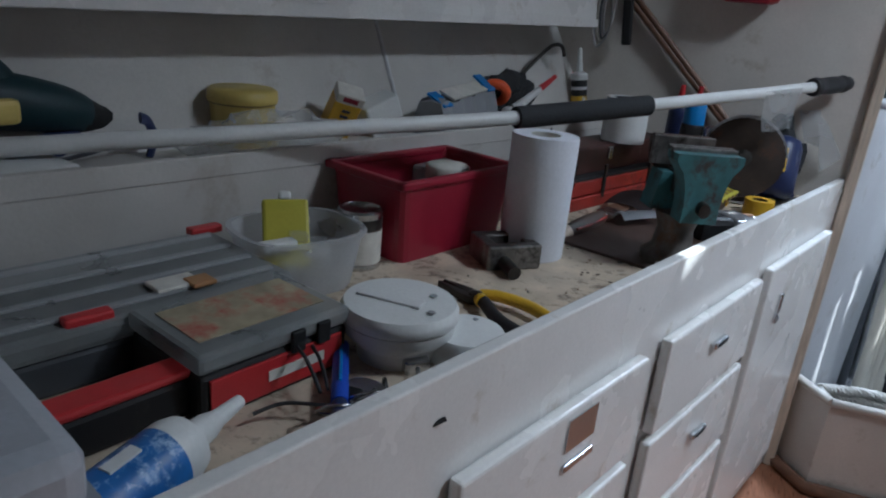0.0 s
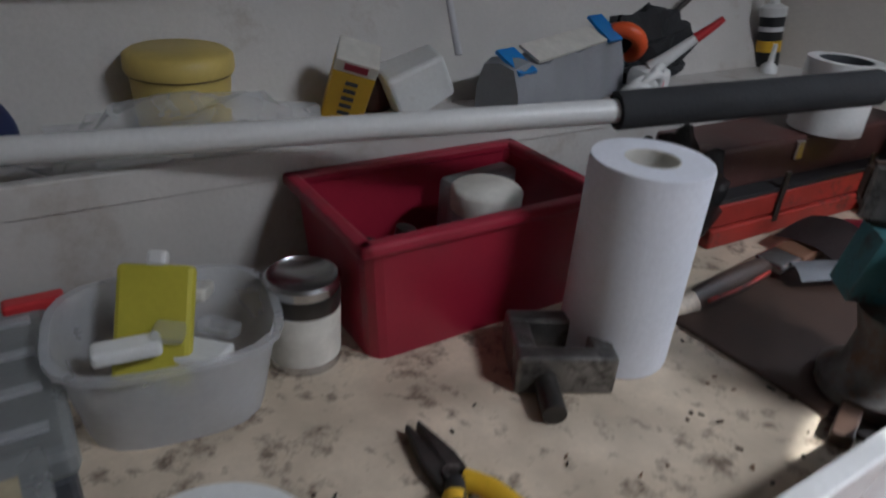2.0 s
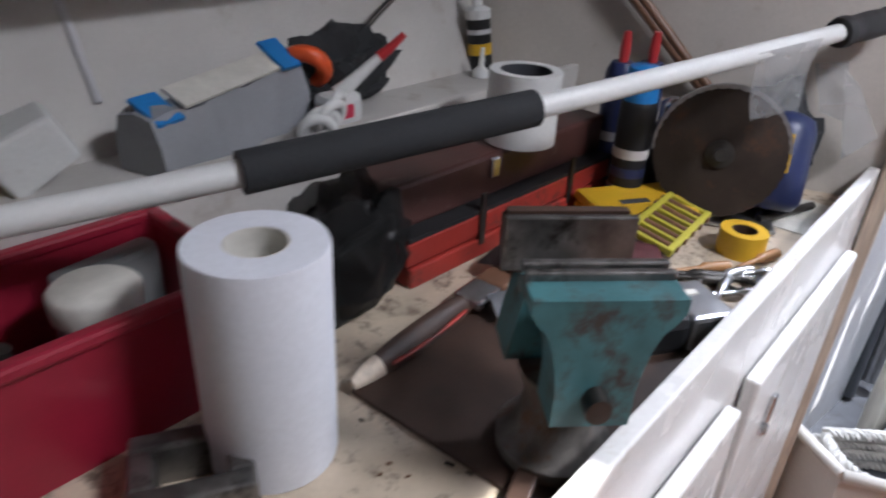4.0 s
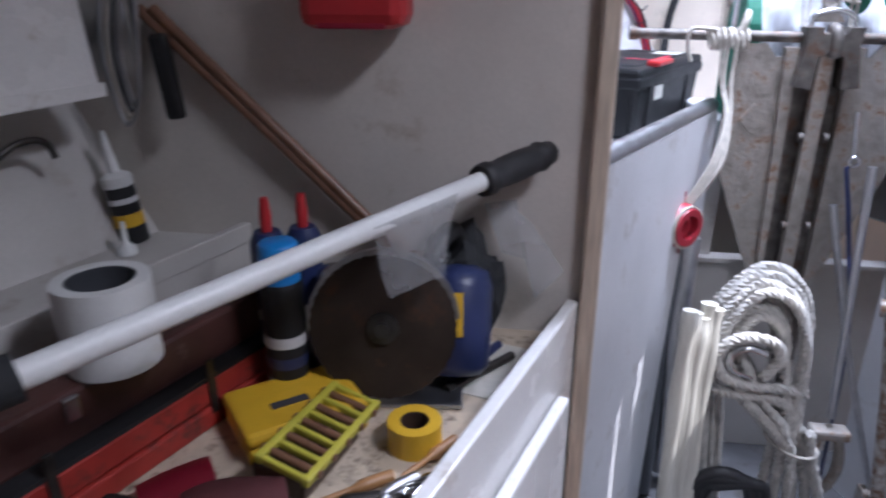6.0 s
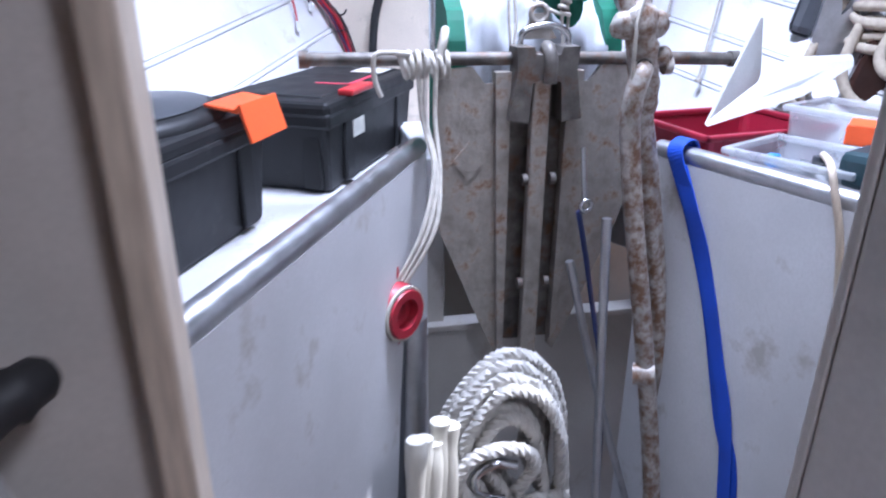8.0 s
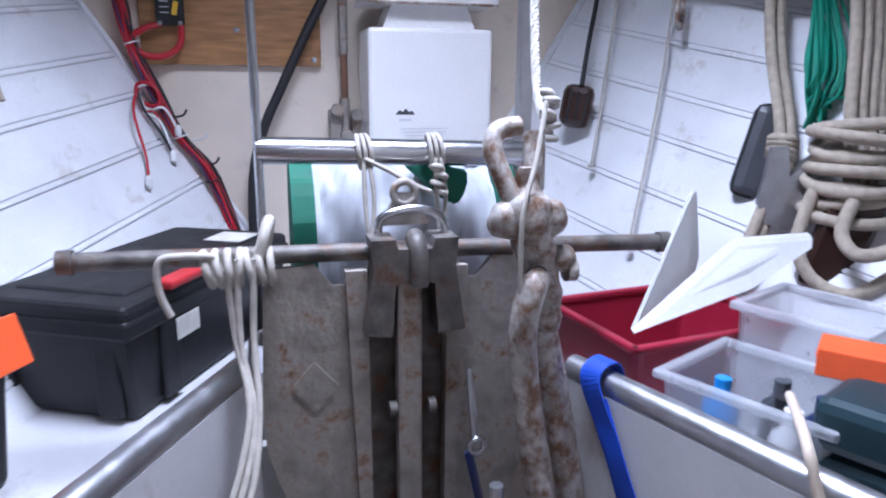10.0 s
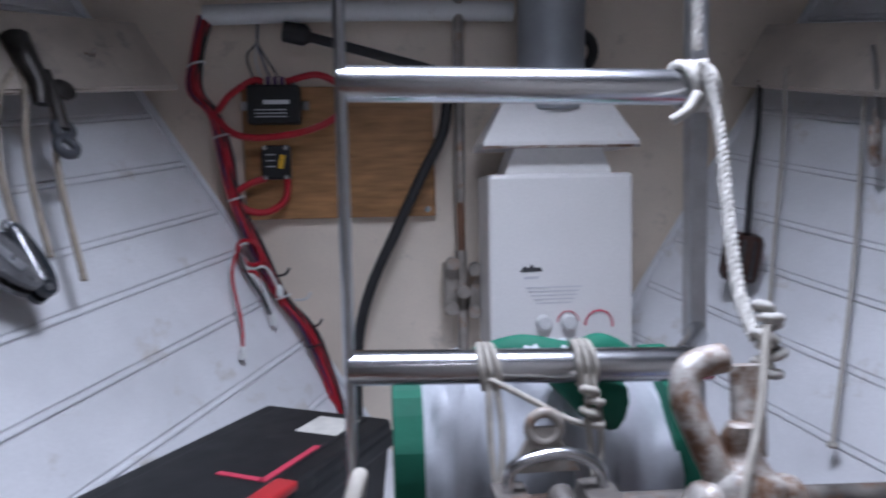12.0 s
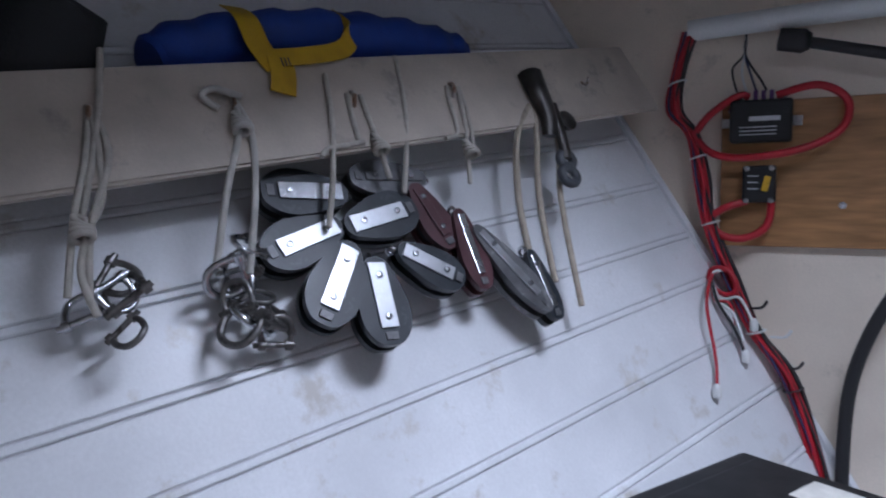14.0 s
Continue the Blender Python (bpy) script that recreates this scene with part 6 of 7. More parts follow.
part("lid", lathe(B(), [(0.0001, 0), (0.048, 0.0), (0.050, 0.006), (0.050, 0.030), (0.046, 0.036), (0.0001, 0.037)], 32), M_PLASTW, l2)
part("screw_hole", lathe(B(), [(0.0001, 0.0), (0.004, 0.0), (0.004, 0.0006), (0.0001, 0.0008)], 10, pose(0.03, 0.012, 0.0372)), M_GREYP, l2)

pk = thing("pliers", on_bench(-1.378, 0.254, TOP + 0.002, -91), "pliers with worn yellow and black handles lying open", "pliers")
for k in (-1, 1):
    jaw = [(0.0, 0.003 * k), (-0.002, 0.007 * k), (0.045, 0.016 * k), (0.070, 0.015 * k), (0.085, 0.010 * k), (0.085, 0.0), (0.052, 0.0008 * k)]
    bm = prism(B(), jaw if k > 0 else jaw[::-1], 0.011)
    bmesh.ops.bevel(bm, geom=list(bm.edges), offset=0.0012, segments=1, affect="EDGES")
    part("jaw", bm, M_DARKST, pk)
part("pivot", lathe(B(), [(0.0001, 0.0), (0.009, 0.0), (0.009, 0.014), (0.0001, 0.015)], 14, pose(0.066, 0, 0)), M_WORNST, pk)
part("handle", tube(B(), [(0.075, 0.004, 0.012), (0.10, 0.018, 0.014), (0.15, 0.026, 0.014), (0.21, 0.012, 0.013)], [0.009] * 5 + [0.0095] * 14, 10, flat=0.75), M_YEL, pk, "yellow plastic handle")
part("handle", tube(B(), [(0.075, -0.004, 0.012), (0.10, -0.018, 0.014), (0.15, -0.045, 0.013), (0.205, -0.055, 0.012)], 0.0095, 10, flat=0.75), M_RUBBER, pk, "black plastic handle")
part("band", tube(B(), [(0.088, -0.012, 0.013), (0.096, -0.017, 0.0135)], 0.0102, 10), M_YEL, pk)

# organisers at the aft end
og = thing("organiser", on_bench(-1.745, 0.228, TOP, 2), "red parts organiser with smoky clear lid and faded label", "organiser")
part("base", box(B(), (0, 0, 0.027), (0.19, 0.135, 0.054), bevel=0.006), M_BLACK, og)
part("red_front", box(B(), (0, -0.0685, 0.027), (0.17, 0.004, 0.040), bevel=0.001), M_REDBR, og, "red front panel with a pale logo bar")
part("logo_bar", box(B(), (0.02, -0.0712, 0.028), (0.075, 0.001, 0.012)), M_LABEL, og)
part("lid", box(B(), (0, 0, 0.066), (0.195, 0.14, 0.022), bevel=0.006), M_SMOKE, og, "smoky clear lid")
part("label", box(B(), (0.0, 0.0, 0.0778), (0.16, 0.085, 0.001)), mat("faded_label", (0.42, 0.36, 0.24), 0.6, var=0.2, scale=30, stain=(0.36, 0.05, 0.04), amount=0.42, stain_scale=14), og)
for x in (0.02, 0.055):
    part("catch", box(B(), (x, -0.072, 0.058), (0.018, 0.006, 0.026), bevel=0.002), M_BLACK, og)
part("carry_handle", box(B(), (-0.215, -0.030, 0.050), (0.25, 0.036, 0.010), bevel=0.004), M_REDBR, og, "flat red carrying handle")
part("handle_base", box(B(), (-0.215, -0.026, 0.023), (0.25, 0.040, 0.044), bevel=0.006), M_BLACK, og)
o2 = thing("organiser", on_bench(-1.90, 0.395, TOP), "large flat parts organiser with a dusty clear lid", "organiser")
part("base", box(B(), (0, 0, 0.022), (0.53, 0.20, 0.044), bevel=0.006), M_DGREY, o2)
part("lid", box(B(), (0, 0, 0.058), (0.54, 0.21, 0.028), bevel=0.008), M_SMOKE, o2)
for k in range(4):
    part("divider", box(B(), (0, -0.075 + 0.05 * k, 0.0735), (0.51, 0.010, 0.004), bevel=0.001), M_FROST, o2)
for x, y in ((0.26, 0.10), (0.02, -0.09)):
    part("clip", box(B(), (x, y, 0.074), (0.05, 0.018, 0.012), pose(0, 0, 0, 0, 0, 0), bevel=0.003), M_REDBR, o2, "red closing clip")
part("scrap", box(B(), (0.13, -0.06, 0.076), (0.055, 0.035, 0.006), bevel=0.002), M_LABEL, o2)
part("wooden_chip", box(B(), (0.155, -0.075, 0.078), (0.03, 0.028, 0.006), bevel=0.002), M_WOOD, o2)
lb = thing("glue_bottle", on_bench(-1.955, 0.075, TOP + 0.030, 18, 0, 86), "blue and white squeeze bottle lying on the bench", "bottle")
part("body", lathe(B(), [(0.0001, -0.06), (0.030, -0.058), (0.031, 0.05)], 24), mat("blue_bottle_label", (0.03, 0.16, 0.48), 0.4, var=0.2, scale=40, stain=(0.45, 0.6, 0.8), amount=0.3, stain_scale=60), lb)
part("shoulder", lathe(B(), [(0.031, 0.05), (0.031, 0.062), (0.027, 0.075), (0.014, 0.085), (0.013, 0.10), (0.009, 0.112), (0.0065, 0.145), (0.0001, 0.147)], 24), M_PLASTW, lb, "white shoulder and nozzle")
part("label", box(B(), (-0.0305, 0.0, 0.01), (0.003, 0.012, 0.03)), M_PLASTW, lb)
gb = thing("grey_case", on_bench(-2.14, 0.12, TOP), "pale grey moulded plastic case with a rounded corner", "case")
part("body", box(B(), (0, 0, 0.067), (0.30, 0.22, 0.135), bevel=0.018), mat("pale_grey_plastic", (0.42, 0.44, 0.48), 0.4, var=0.06), gb)
part("seam", box(B(), (0, 0, 0.09), (0.303, 0.223, 0.004)), M_GREYP, gb)
pn = thing("blue_marker", on_bench(-1.645, 0.176, TOP + 0.018, -130.5, 0, 0), "long blue marker tube lying among glasses and wires", "marker")
part("barrel", cyl(B(), (0, 0, 0), (0.125, 0, 0), 0.0095, seg=14), M_BLUE, pn)
part("cap", cyl(B(), (0.125, 0, 0), (0.185, 0, 0), 0.0085, 0.007, seg=14), M_NAVY, pn)
part("clip", box(B(), (0.05, 0, 0.0105), (0.09, 0.004, 0.003), bevel=0.001), M_BLUEL, pn)
gl = thing("spectacles", on_bench(-1.74, 0.075, TOP), "old wire spectacles with thin black temples", "spectacles")
for k, pts in enumerate(([(0.0, 0.02, 0.03), (0.01, 0.06, 0.05), (0.015, 0.10, 0.055), (0.01, 0.12, 0.045)], [(0.01, 0.02, 0.03), (0.03, 0.06, 0.04), (0.04, 0.09, 0.045)], [(0.0, 0.01, 0.02), (-0.03, 0.04, 0.02), (-0.06, 0.05, 0.015)])):
    part("temple", tube(B(), pts, 0.0022, 6), M_RUBBER, gl)
bm = B()
ring(bm, (0.0, -0.005, 0.022), 0.020, 0.002, (0.4, 0.6, 0.7))
ring(bm, (0.045, -0.005, 0.02), 0.020, 0.002, (0.3, 0.6, 0.7))
part("rim", bm, M_STEEL, gl)
single("tin_lid", lathe(B(), [(0.0001, 0.0), (0.028, 0.0), (0.029, 0.014), (0.026, 0.016), (0.0001, 0.014)], 20), M_STEEL, on_bench(-1.69, 0.085, TOP, 0, 12), "small steel tin lid on the bench", "lid")
rnd = random.Random(21)
for k in range(9):
    u, v = -1.665 + rnd.uniform(-0.06, 0.07), 0.075 + rnd.uniform(-0.035, 0.045)
    m_ = (M_BLACK, M_DARKST, M_STEEL, M_RUBBER)[k % 4]
    if k % 3 == 0:
        single("small_connector", box(B(), (0, 0, 0.01), (0.032, 0.02, 0.02), bevel=0.004), m_, on_bench(u, v, TOP, rnd.uniform(0, 180)), "small dark connector lying on the bench", "connector", "bench odds and ends")
    else:
        pts = [(0.05 * math.cos(a + k), 0.03 * math.sin(1.3 * a), 0.004 + 0.01 * (i % 2)) for i, a in enumerate((0, 0.9, 1.9, 2.8))]
        single("wire_scrap", tube(B(), pts, 0.003, 6), m_, on_bench(u, v, TOP, rnd.uniform(0, 180)), "loop of dark wire lying on the bench", "wire", "bench odds and ends")
single("yellow_string", tube(B(), [(0, 0, 0.006), (0.02, 0.015, 0.012), (0.01, 0.035, 0.016), (-0.01, 0.02, 0.02), (0.015, 0.0, 0.022), (0.03, 0.03, 0.01)], 0.004, 8), M_YELG, on_bench(-1.635, 0.20, TOP), "scrap of yellow cord beside the white cover", "cord")
for k in range(40):
    u, v = rnd.uniform(-1.5, -1.0), rnd.uniform(0.05, 0.26)
    single("shaving", box(B(), (0, 0, 0.001), (rnd.uniform(0.002, 0.009), rnd.uniform(0.0012, 0.003), 0.0016)), (M_DARKST, M_ROD, M_BOARD)[k % 3], on_bench(u, v, TOP, rnd.uniform(0, 180)), "dark scrap lying on the worktop", "scrap", "scraps on the worktop")
single("small_screw", tube(B(), [(0, 0, 0.003), (0.028, 0, 0.003)], 0.0022, 6), M_DARKST, on_bench(-1.30, 0.065, TOP, 40), "dark steel screw lying on the worktop", "screw")

# middle of the bench: board, vise, brush, toolbox
single("hardboard_sheet", box(B(), (0, 0, 0.003), (0.37, 0.25, 0.006), bevel=0.0015), M_BOARD, on_bench(-0.83, 0.155, TOP, 2), "dark hardboard sheet under the vise", "board")
single("hardboard_strip", box(B(), (0, 0, 0.008), (0.13, 0.02, 0.016), bevel=0.002), M_BOARD, on_bench(-0.98, 0.075, TOP, 20), "narrow dark strip of board", "board")
vs = thing("bench_vise", on_bench(-0.954, 0.062, TOP + 0.101, -43) @ Matrix.Diagonal((0.80, 0.85, 1.0, 1.0)), "chipped teal bench vise with dark steel jaws", "vise")
bm = B()
cove = [(0.073, 0.118), (0.073, 0.106), (0.066, 0.097), (0.055, 0.087), (0.048, 0.072), (0.043, 0.054), (0.040, 0.034), (0.040, 0.0)]
prism(bm, cove + [(-x, z) for x, z in reversed(cove)], 0.05, pose(0, -0.013, 0, 90, 0, 0))
bmesh.ops.bevel(bm, geom=[e for e in bm.edges if len(e.link_faces) == 2 and e.calc_face_angle(0) > 1.2], offset=0.004, segments=2, affect="EDGES")
part("front_jaw_body", bm, M_TEAL, vs)
bm = B()
prism(bm, [(-0.05, 0.068), (0.05, 0.068), (0.065, 0.0), (-0.065, 0.0)], 0.06, pose(0, 0.10, 0, 90, 0, 0))
part("pedestal", bm, M_TEAL, vs)
bm = B()
prism(bm, [(-0.072, 0.130), (0.072, 0.130), (0.072, 0.09), (0.052, 0.065), (-0.052, 0.065), (-0.072, 0.09)], 0.022, pose(0, 0.100, 0, 90, 0, 0))
bmesh.ops.bevel(bm, geom=list(bm.edges), offset=0.005, segments=2, affect="EDGES")
part("rear_jaw_body", bm, M_BOARD, vs, "dark rusty flat-topped rear jaw")
for y, z, h in ((-0.026, 0.120, 0.010), (-0.010, 0.113, 0.026), (0.072, 0.104, 0.052)):
    part("jaw_plate", box(B(), (0, y, z), (0.146, 0.010, h), bevel=0.002), M_WORNST, vs, "dark steel jaw plate")
part("slide", box(B(), (0, 0.03, 0.052), (0.05, 0.12, 0.04), bevel=0.004), M_DARKST, vs, "oily steel slide between the jaws")
part("base", lathe(B(), [(0.0001, -0.095), (0.066, -0.095), (0.068, -0.080), (0.045, -0.066), (0.040, -0.03), (0.052, 0.0), (0.0001, 0.002)], 24, pose(0, 0.03, 0)), M_FORGED, vs, "dark rusty swivel base")
part("screw", cyl(B(), (0, -0.061, 0.028), (0, -0.080, 0.026), 0.013, seg=14), M_DARKST, vs)
pbm = thing("paint_brush", on_bench(-0.99, 0.272, TOP + 0.016, 4, 0, -1), "old paint brush with dark handle and steel ferrule", "paint brush")
part("handle", tube(B(), [(0.0, 0, 0), (0.05, 0.0, 0), (0.13, 0, 0), (0.17, 0, 0)], [0.011 + 0.006 * math.sin(math.pi * i / 18) for i in range(19)], 10, flat=0.45), M_BOARD, pbm)
part("end_grain", tube(B(), [(-0.03, 0, 0), (-0.015, 0, 0), (0.012, 0, 0)], [0.006 + 0.0006 * i for i in range(13)], 10, flat=0.5), M_TRIM, pbm, "bare pale wooden tip")
part("red_stripe", tube(B(), [(0.02, -0.013, 0.004), (0.08, -0.017, 0.004), (0.15, -0.014, 0.004)], 0.0025, 6), M_REDTOOL, pbm)
part("ferrule", box(B(), (0.195, 0, 0), (0.05, 0.042, 0.014), bevel=0.004), M_STEEL, pbm)
part("bristles", box(B(), (0.25, 0, 0), (0.06, 0.044, 0.012), bevel=0.003), M_ROD, pbm)
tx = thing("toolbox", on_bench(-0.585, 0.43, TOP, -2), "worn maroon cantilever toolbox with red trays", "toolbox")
part("lid", box(B(), (0, 0.012, 0.105), (0.50, 0.10, 0.065), bevel=0.006), M_MAROON, tx)
part("upper_tray", box(B(), (0, -0.012, 0.050), (0.49, 0.105, 0.036), bevel=0.004), M_REDTOOL, tx, "red painted tray")
part("lower_tray", box(B(), (0.0, -0.018, 0.015), (0.48, 0.10, 0.030), bevel=0.004), M_REDTOOL, tx, "red painted tray")
for x in (-0.10, 0.12):
    part("link", box(B(), (x, -0.067, 0.06), (0.012, 0.004, 0.08), pose(0, 0, 0, 0, 0, 0), bevel=0.001), M_DARKST, tx)
part("catch", box(B(), (-0.05, -0.041, 0.118), (0.018, 0.008, 0.03), bevel=0.002), M_STEEL, tx)
# black strip imitating the shadow gap between lid and trays
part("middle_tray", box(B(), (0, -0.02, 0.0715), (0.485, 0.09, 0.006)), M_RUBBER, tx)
bm = B()
ico = bmesh.ops.create_icosphere(bm, subdivisions=4, radius=1.0)["verts"]
for v in ico:
    n_ = noise.noise(v.co * 2.2)
    v.co = Vector((v.co.x * 0.088, v.co.y * 0.062, max(0, 0.080 + v.co.z * 0.085))) * (1 + 0.26 * n_ + 0.10 * noise.noise(v.co * 6.5))
single("plastic_bag", bm, M_BAGD, on_bench(-0.915, 0.40, TOP, 5), "crumpled dark clear bag of parts on the bench", "bag")
single("dark_case", box(B(), (0, 0, 0.055), (0.13, 0.08, 0.11), bevel=0.01), M_BLACK, on_bench(-0.905, 0.415, TOP, 10), "dark case wrapped in a clear bag", "case")
tp = thing("tape_roll", on_bench(-0.565, 0.402, TOP + 0.140), "wide roll of white tape standing on the toolbox", "tape")
part("tape", lathe(B(), [(0.038, 0), (0.053, 0.0), (0.053, 0.105), (0.038, 0.105), (0.038, 0.0)], 36), M_PLASTW, tp)
part("core", lathe(B(), [(0.0365, 0.001), (0.038, 0.001), (0.038, 0.104), (0.0365, 0.104), (0.0365, 0.001)], 36), M_DGREY, tp, "dark cardboard core")


def spray(u, v, h, r, body, cap, label, straw=False):
    t = thing("spray_can", on_bench(u, v, TOP), label, "spray can", "spray cans")
    part("body", lathe(B(), [(0.0001, 0), (r, 0), (r * 1.03, 0.004), (r, 0.008), (r, h * 0.74), (r * 0.96, h * 0.77), (r * 0.7, h * 0.82), (0.0001, h * 0.82)], 24), body, t)
    part("cap", lathe(B(), [(r * 0.92, h * 0.77), (r * 0.94, h * 0.79), (r * 0.90, h * 0.985), (r * 0.8, h), (0.0001, h)], 24) if not straw else lathe(B(), [(0.008, h * 0.82), (0.009, h * 0.9), (0.006, h), (0.0001, h)], 12), cap, t)
    for k in range(3):
        part("label_band", lathe(B(), [(r + 0.0004, 0.03 + 0.032 * k), (r + 0.0006, 0.032 + 0.032 * k), (r + 0.0006, 0.044 + 0.032 * k), (r + 0.0004, 0.046 + 0.032 * k)], 24), (M_GREYP, M_NAVY, M_INKG)[k], t)


spray(-0.372, 0.310, 0.240, 0.029, M_BLACK, M_BLUEL, "black spray can with a light blue cap")
spray(-0.315, 0.378, 0.275, 0.026, M_NAVY, M_REDBR, "navy lubricant can with a red nozzle", True)
spray(-0.275, 0.345, 0.275, 0.026, M_NAVY, M_REDBR, "navy spray can with a yellow band", True)
db = thing("dark_bottle", on_bench(-0.29, 0.285, TOP), "dark bottle with a shiny steel cap on the bench", "bottle")
part("body", lathe(B(), [(0.0001, 0), (0.026, 0.0), (0.026, 0.13), (0.02, 0.14), (0.0001, 0.14)], 20), M_BLACK, db)
part("cap", lathe(B(), [(0.0001, 0.14), (0.022, 0.14), (0.022, 0.17), (0.012, 0.18), (0.0001, 0.181)], 20), M_STEEL, db, "shiny steel cap")
sv = thing("circular_saw", on_bench(-0.291, 0.198, TOP + 0.118, 205, 0, 0), "small navy circular saw with a rusty blade", "circular saw")
bm = B()
teeth = []
for k in range(80):
    r = 0.1 + (0.0018 if k % 2 else 0.0)
    teeth.append((r * math.cos(math.tau * k / 80), r * math.sin(math.tau * k / 80)))
prism(bm, teeth, 0.003, pose(0.03, 0, 0, 78, 0, 90))
part("blade", bm, M_SAW, sv, "rusty brown saw blade")
part("arbor", lathe(B(), [(0.0001, 0), (0.022, 0), (0.022, 0.006), (0.010, 0.008), (0.010, 0.016), (0.0001, 0.016)], 18, pose(0.032, 0, 0, 78, 0, 90)), M_DARKST, sv)
mm = pose(-0.045, 0.10, -0.02, 0, -24, 0)
part("motor", lathe(B(), [(0.0001, -0.085), (0.036, -0.083), (0.047, -0.07), (0.050, -0.02), (0.052, 0.045), (0.046, 0.066), (0.028, 0.076), (0.0001, 0.078)], 20, mm), M_NAVY, sv, "navy motor housing with rounded ends")
part("gear_case", box(B(), (-0.014, 0.060, -0.03), (0.05, 0.085, 0.09), bevel=0.012), M_ALU, sv, "dull cast gear case")
part("handle", tube(B(), [(-0.09, 0.10, 0.02), (-0.12, 0.10, 0.06), (-0.10, 0.09, 0.095), (-0.05, 0.07, 0.085), (-0.02, 0.05, 0.04)], 0.015, 10), M_BLACK, sv)
part("guard", prism(B(), [(0.105 * math.cos(a), 0.105 * math.sin(a)) for a in [math.pi * k / 14 + 0.1 for k in range(15)]] + [(0.08 * math.cos(a), 0.08 * math.sin(a)) for a in [math.pi * k / 14 + 0.1 for k in range(14, -1, -1)]], 0.02, pose(0.012, 0, 0, 78, 0, 90)), M_ALU, sv)
part("name_bar", box(B(), (0.0515, 0.0, 0.005), (0.003, 0.018, 0.062), mm, bevel=0.0005), M_YEL, sv, "yellow name plate")
part("sole", box(B(), (-0.03, 0.03, -0.113), (0.16, 0.16, 0.006), bevel=0.002), M_ALU, sv)
yc = thing("bit_case", on_bench(-0.42, 0.262, TOP, -32), "yellow plastic bit case with dark lettering bar", "case")
part("base", box(B(), (0, 0, 0.013), (0.16, 0.115, 0.026), bevel=0.006), M_YEL, yc)
part("lid", box(B(), (0, 0, 0.036), (0.165, 0.12, 0.020), bevel=0.008), M_YEL, yc)
part("logo_bar", box(B(), (-0.01, -0.01, 0.0465), (0.05, 0.014, 0.001)), M_INK, yc)
cmb = thing("bit_holder", on_bench(-0.462, 0.187, TOP + 0.045, 4, 12), "lime yellow bit holder with dark steel bits", "bit holder")
bm = B()
for y in (-0.032, 0.032):
    box(bm, (0, y, 0), (0.17, 0.010, 0.012), bevel=0.002)
for k in range(6):
    box(bm, (-0.08 + 0.032 * k, 0, 0), (0.007, 0.06, 0.010), bevel=0.002)
part("frame", bm, M_YELG, cmb)
for k in range(5):
    part("bit", cyl(B(), (-0.064 + 0.032 * k, -0.040, 0.0), (-0.064 + 0.032 * k, 0.04, 0.0), 0.005, seg=8), M_ROD, cmb)
single("wooden_block", box(B(), (0, 0, 0.018), (0.13, 0.07, 0.036), bevel=0.004), M_BOARD, on_bench(-0.475, 0.20, TOP, 5), "dark block under the bit holder", "block")
yt = thing("tape_roll", on_bench(-0.385, 0.100, TOP), "small roll of yellow tape on the bench", "tape")
part("tape", lathe(B(), [(0.019, 0), (0.035, 0.0), (0.035, 0.038), (0.019, 0.038), (0.019, 0.0)], 28), M_YEL, yt)
part("core", lathe(B(), [(0.0175, 0.001), (0.019, 0.001), (0.019, 0.037), (0.0175, 0.037), (0.0175, 0.001)], 24), M_BOARD, yt)


def sheet(name, corners, bend, material, label):
    """A curled sheet of paper between four bench corners."""
    a, b, c, d = [Vector(q) for q in corners]
    bm = B()
    rows = []
    for i in range(9):
        row = []
        for j in range(9):
            s_, t_ = i / 8, j / 8
            p = a.lerp(b, s_).lerp(d.lerp(c, s_), t_)
            p.z += bend * math.sin(math.pi * t_) + 0.3 * bend * math.sin(math.pi * s_)
            row.append(bm.verts.new(p))
        rows.append(row)
    for i in range(8):
        for j in range(8):
            bm.faces.new((rows[i][j], rows[i + 1][j], rows[i + 1][j + 1], rows[i][j + 1])).smooth = True
    ext = bmesh.ops.solidify(bm, geom=list(bm.faces), thickness=0.0012)
    return single(name, bm, material, BF, label, "sandpaper", "sandpaper sheets")


sheet("sandpaper", ((-0.735, 0.335, 0.885), (-0.655, 0.33, 0.905), (-0.655, 0.235, 0.905), (-0.735, 0.225, 0.885)), 0.012, M_SAND, "worn dark sandpaper sheet lying curled")
sheet("sandpaper", ((-0.60, 0.285, 0.885), (-0.535, 0.19, 0.89), (-0.60, 0.12, 0.885), (-0.70, 0.155, 0.88)), 0.030, M_SANDM, "maroon sandpaper sheet rolled into a cone")
sheet("sandpaper", ((-0.62, 0.335, 0.885), (-0.54, 0.30, 0.885), (-0.58, 0.245, 0.885), (-0.66, 0.27, 0.885)), 0.012, M_RED, "bright red sandpaper offcut")
sheet("sandpaper", ((-0.80, 0.27, 0.892), (-0.70, 0.225, 0.892), (-0.72, 0.195, 0.885), (-0.82, 0.235, 0.885)), 0.006, M_GREYP, "grey backed sandpaper strip")
bx = thing("metal_housing", on_bench(-0.690, 0.092, TOP, -32), "glossy black and silver metal housing on the bench", "housing")
part("shell", box(B(), (-0.022, 0, 0.027), (0.082, 0.088, 0.054), bevel=0.014), M_BLACK, bx, "glossy black rounded shell")
part("back", box(B(), (0.048, 0, 0.025), (0.062, 0.084, 0.050), bevel=0.006), M_ALU, bx, "dull silver back half")
part("label", box(B(), (0.045, 0.012, 0.0508), (0.022, 0.012, 0.0012)), M_LABEL, bx)
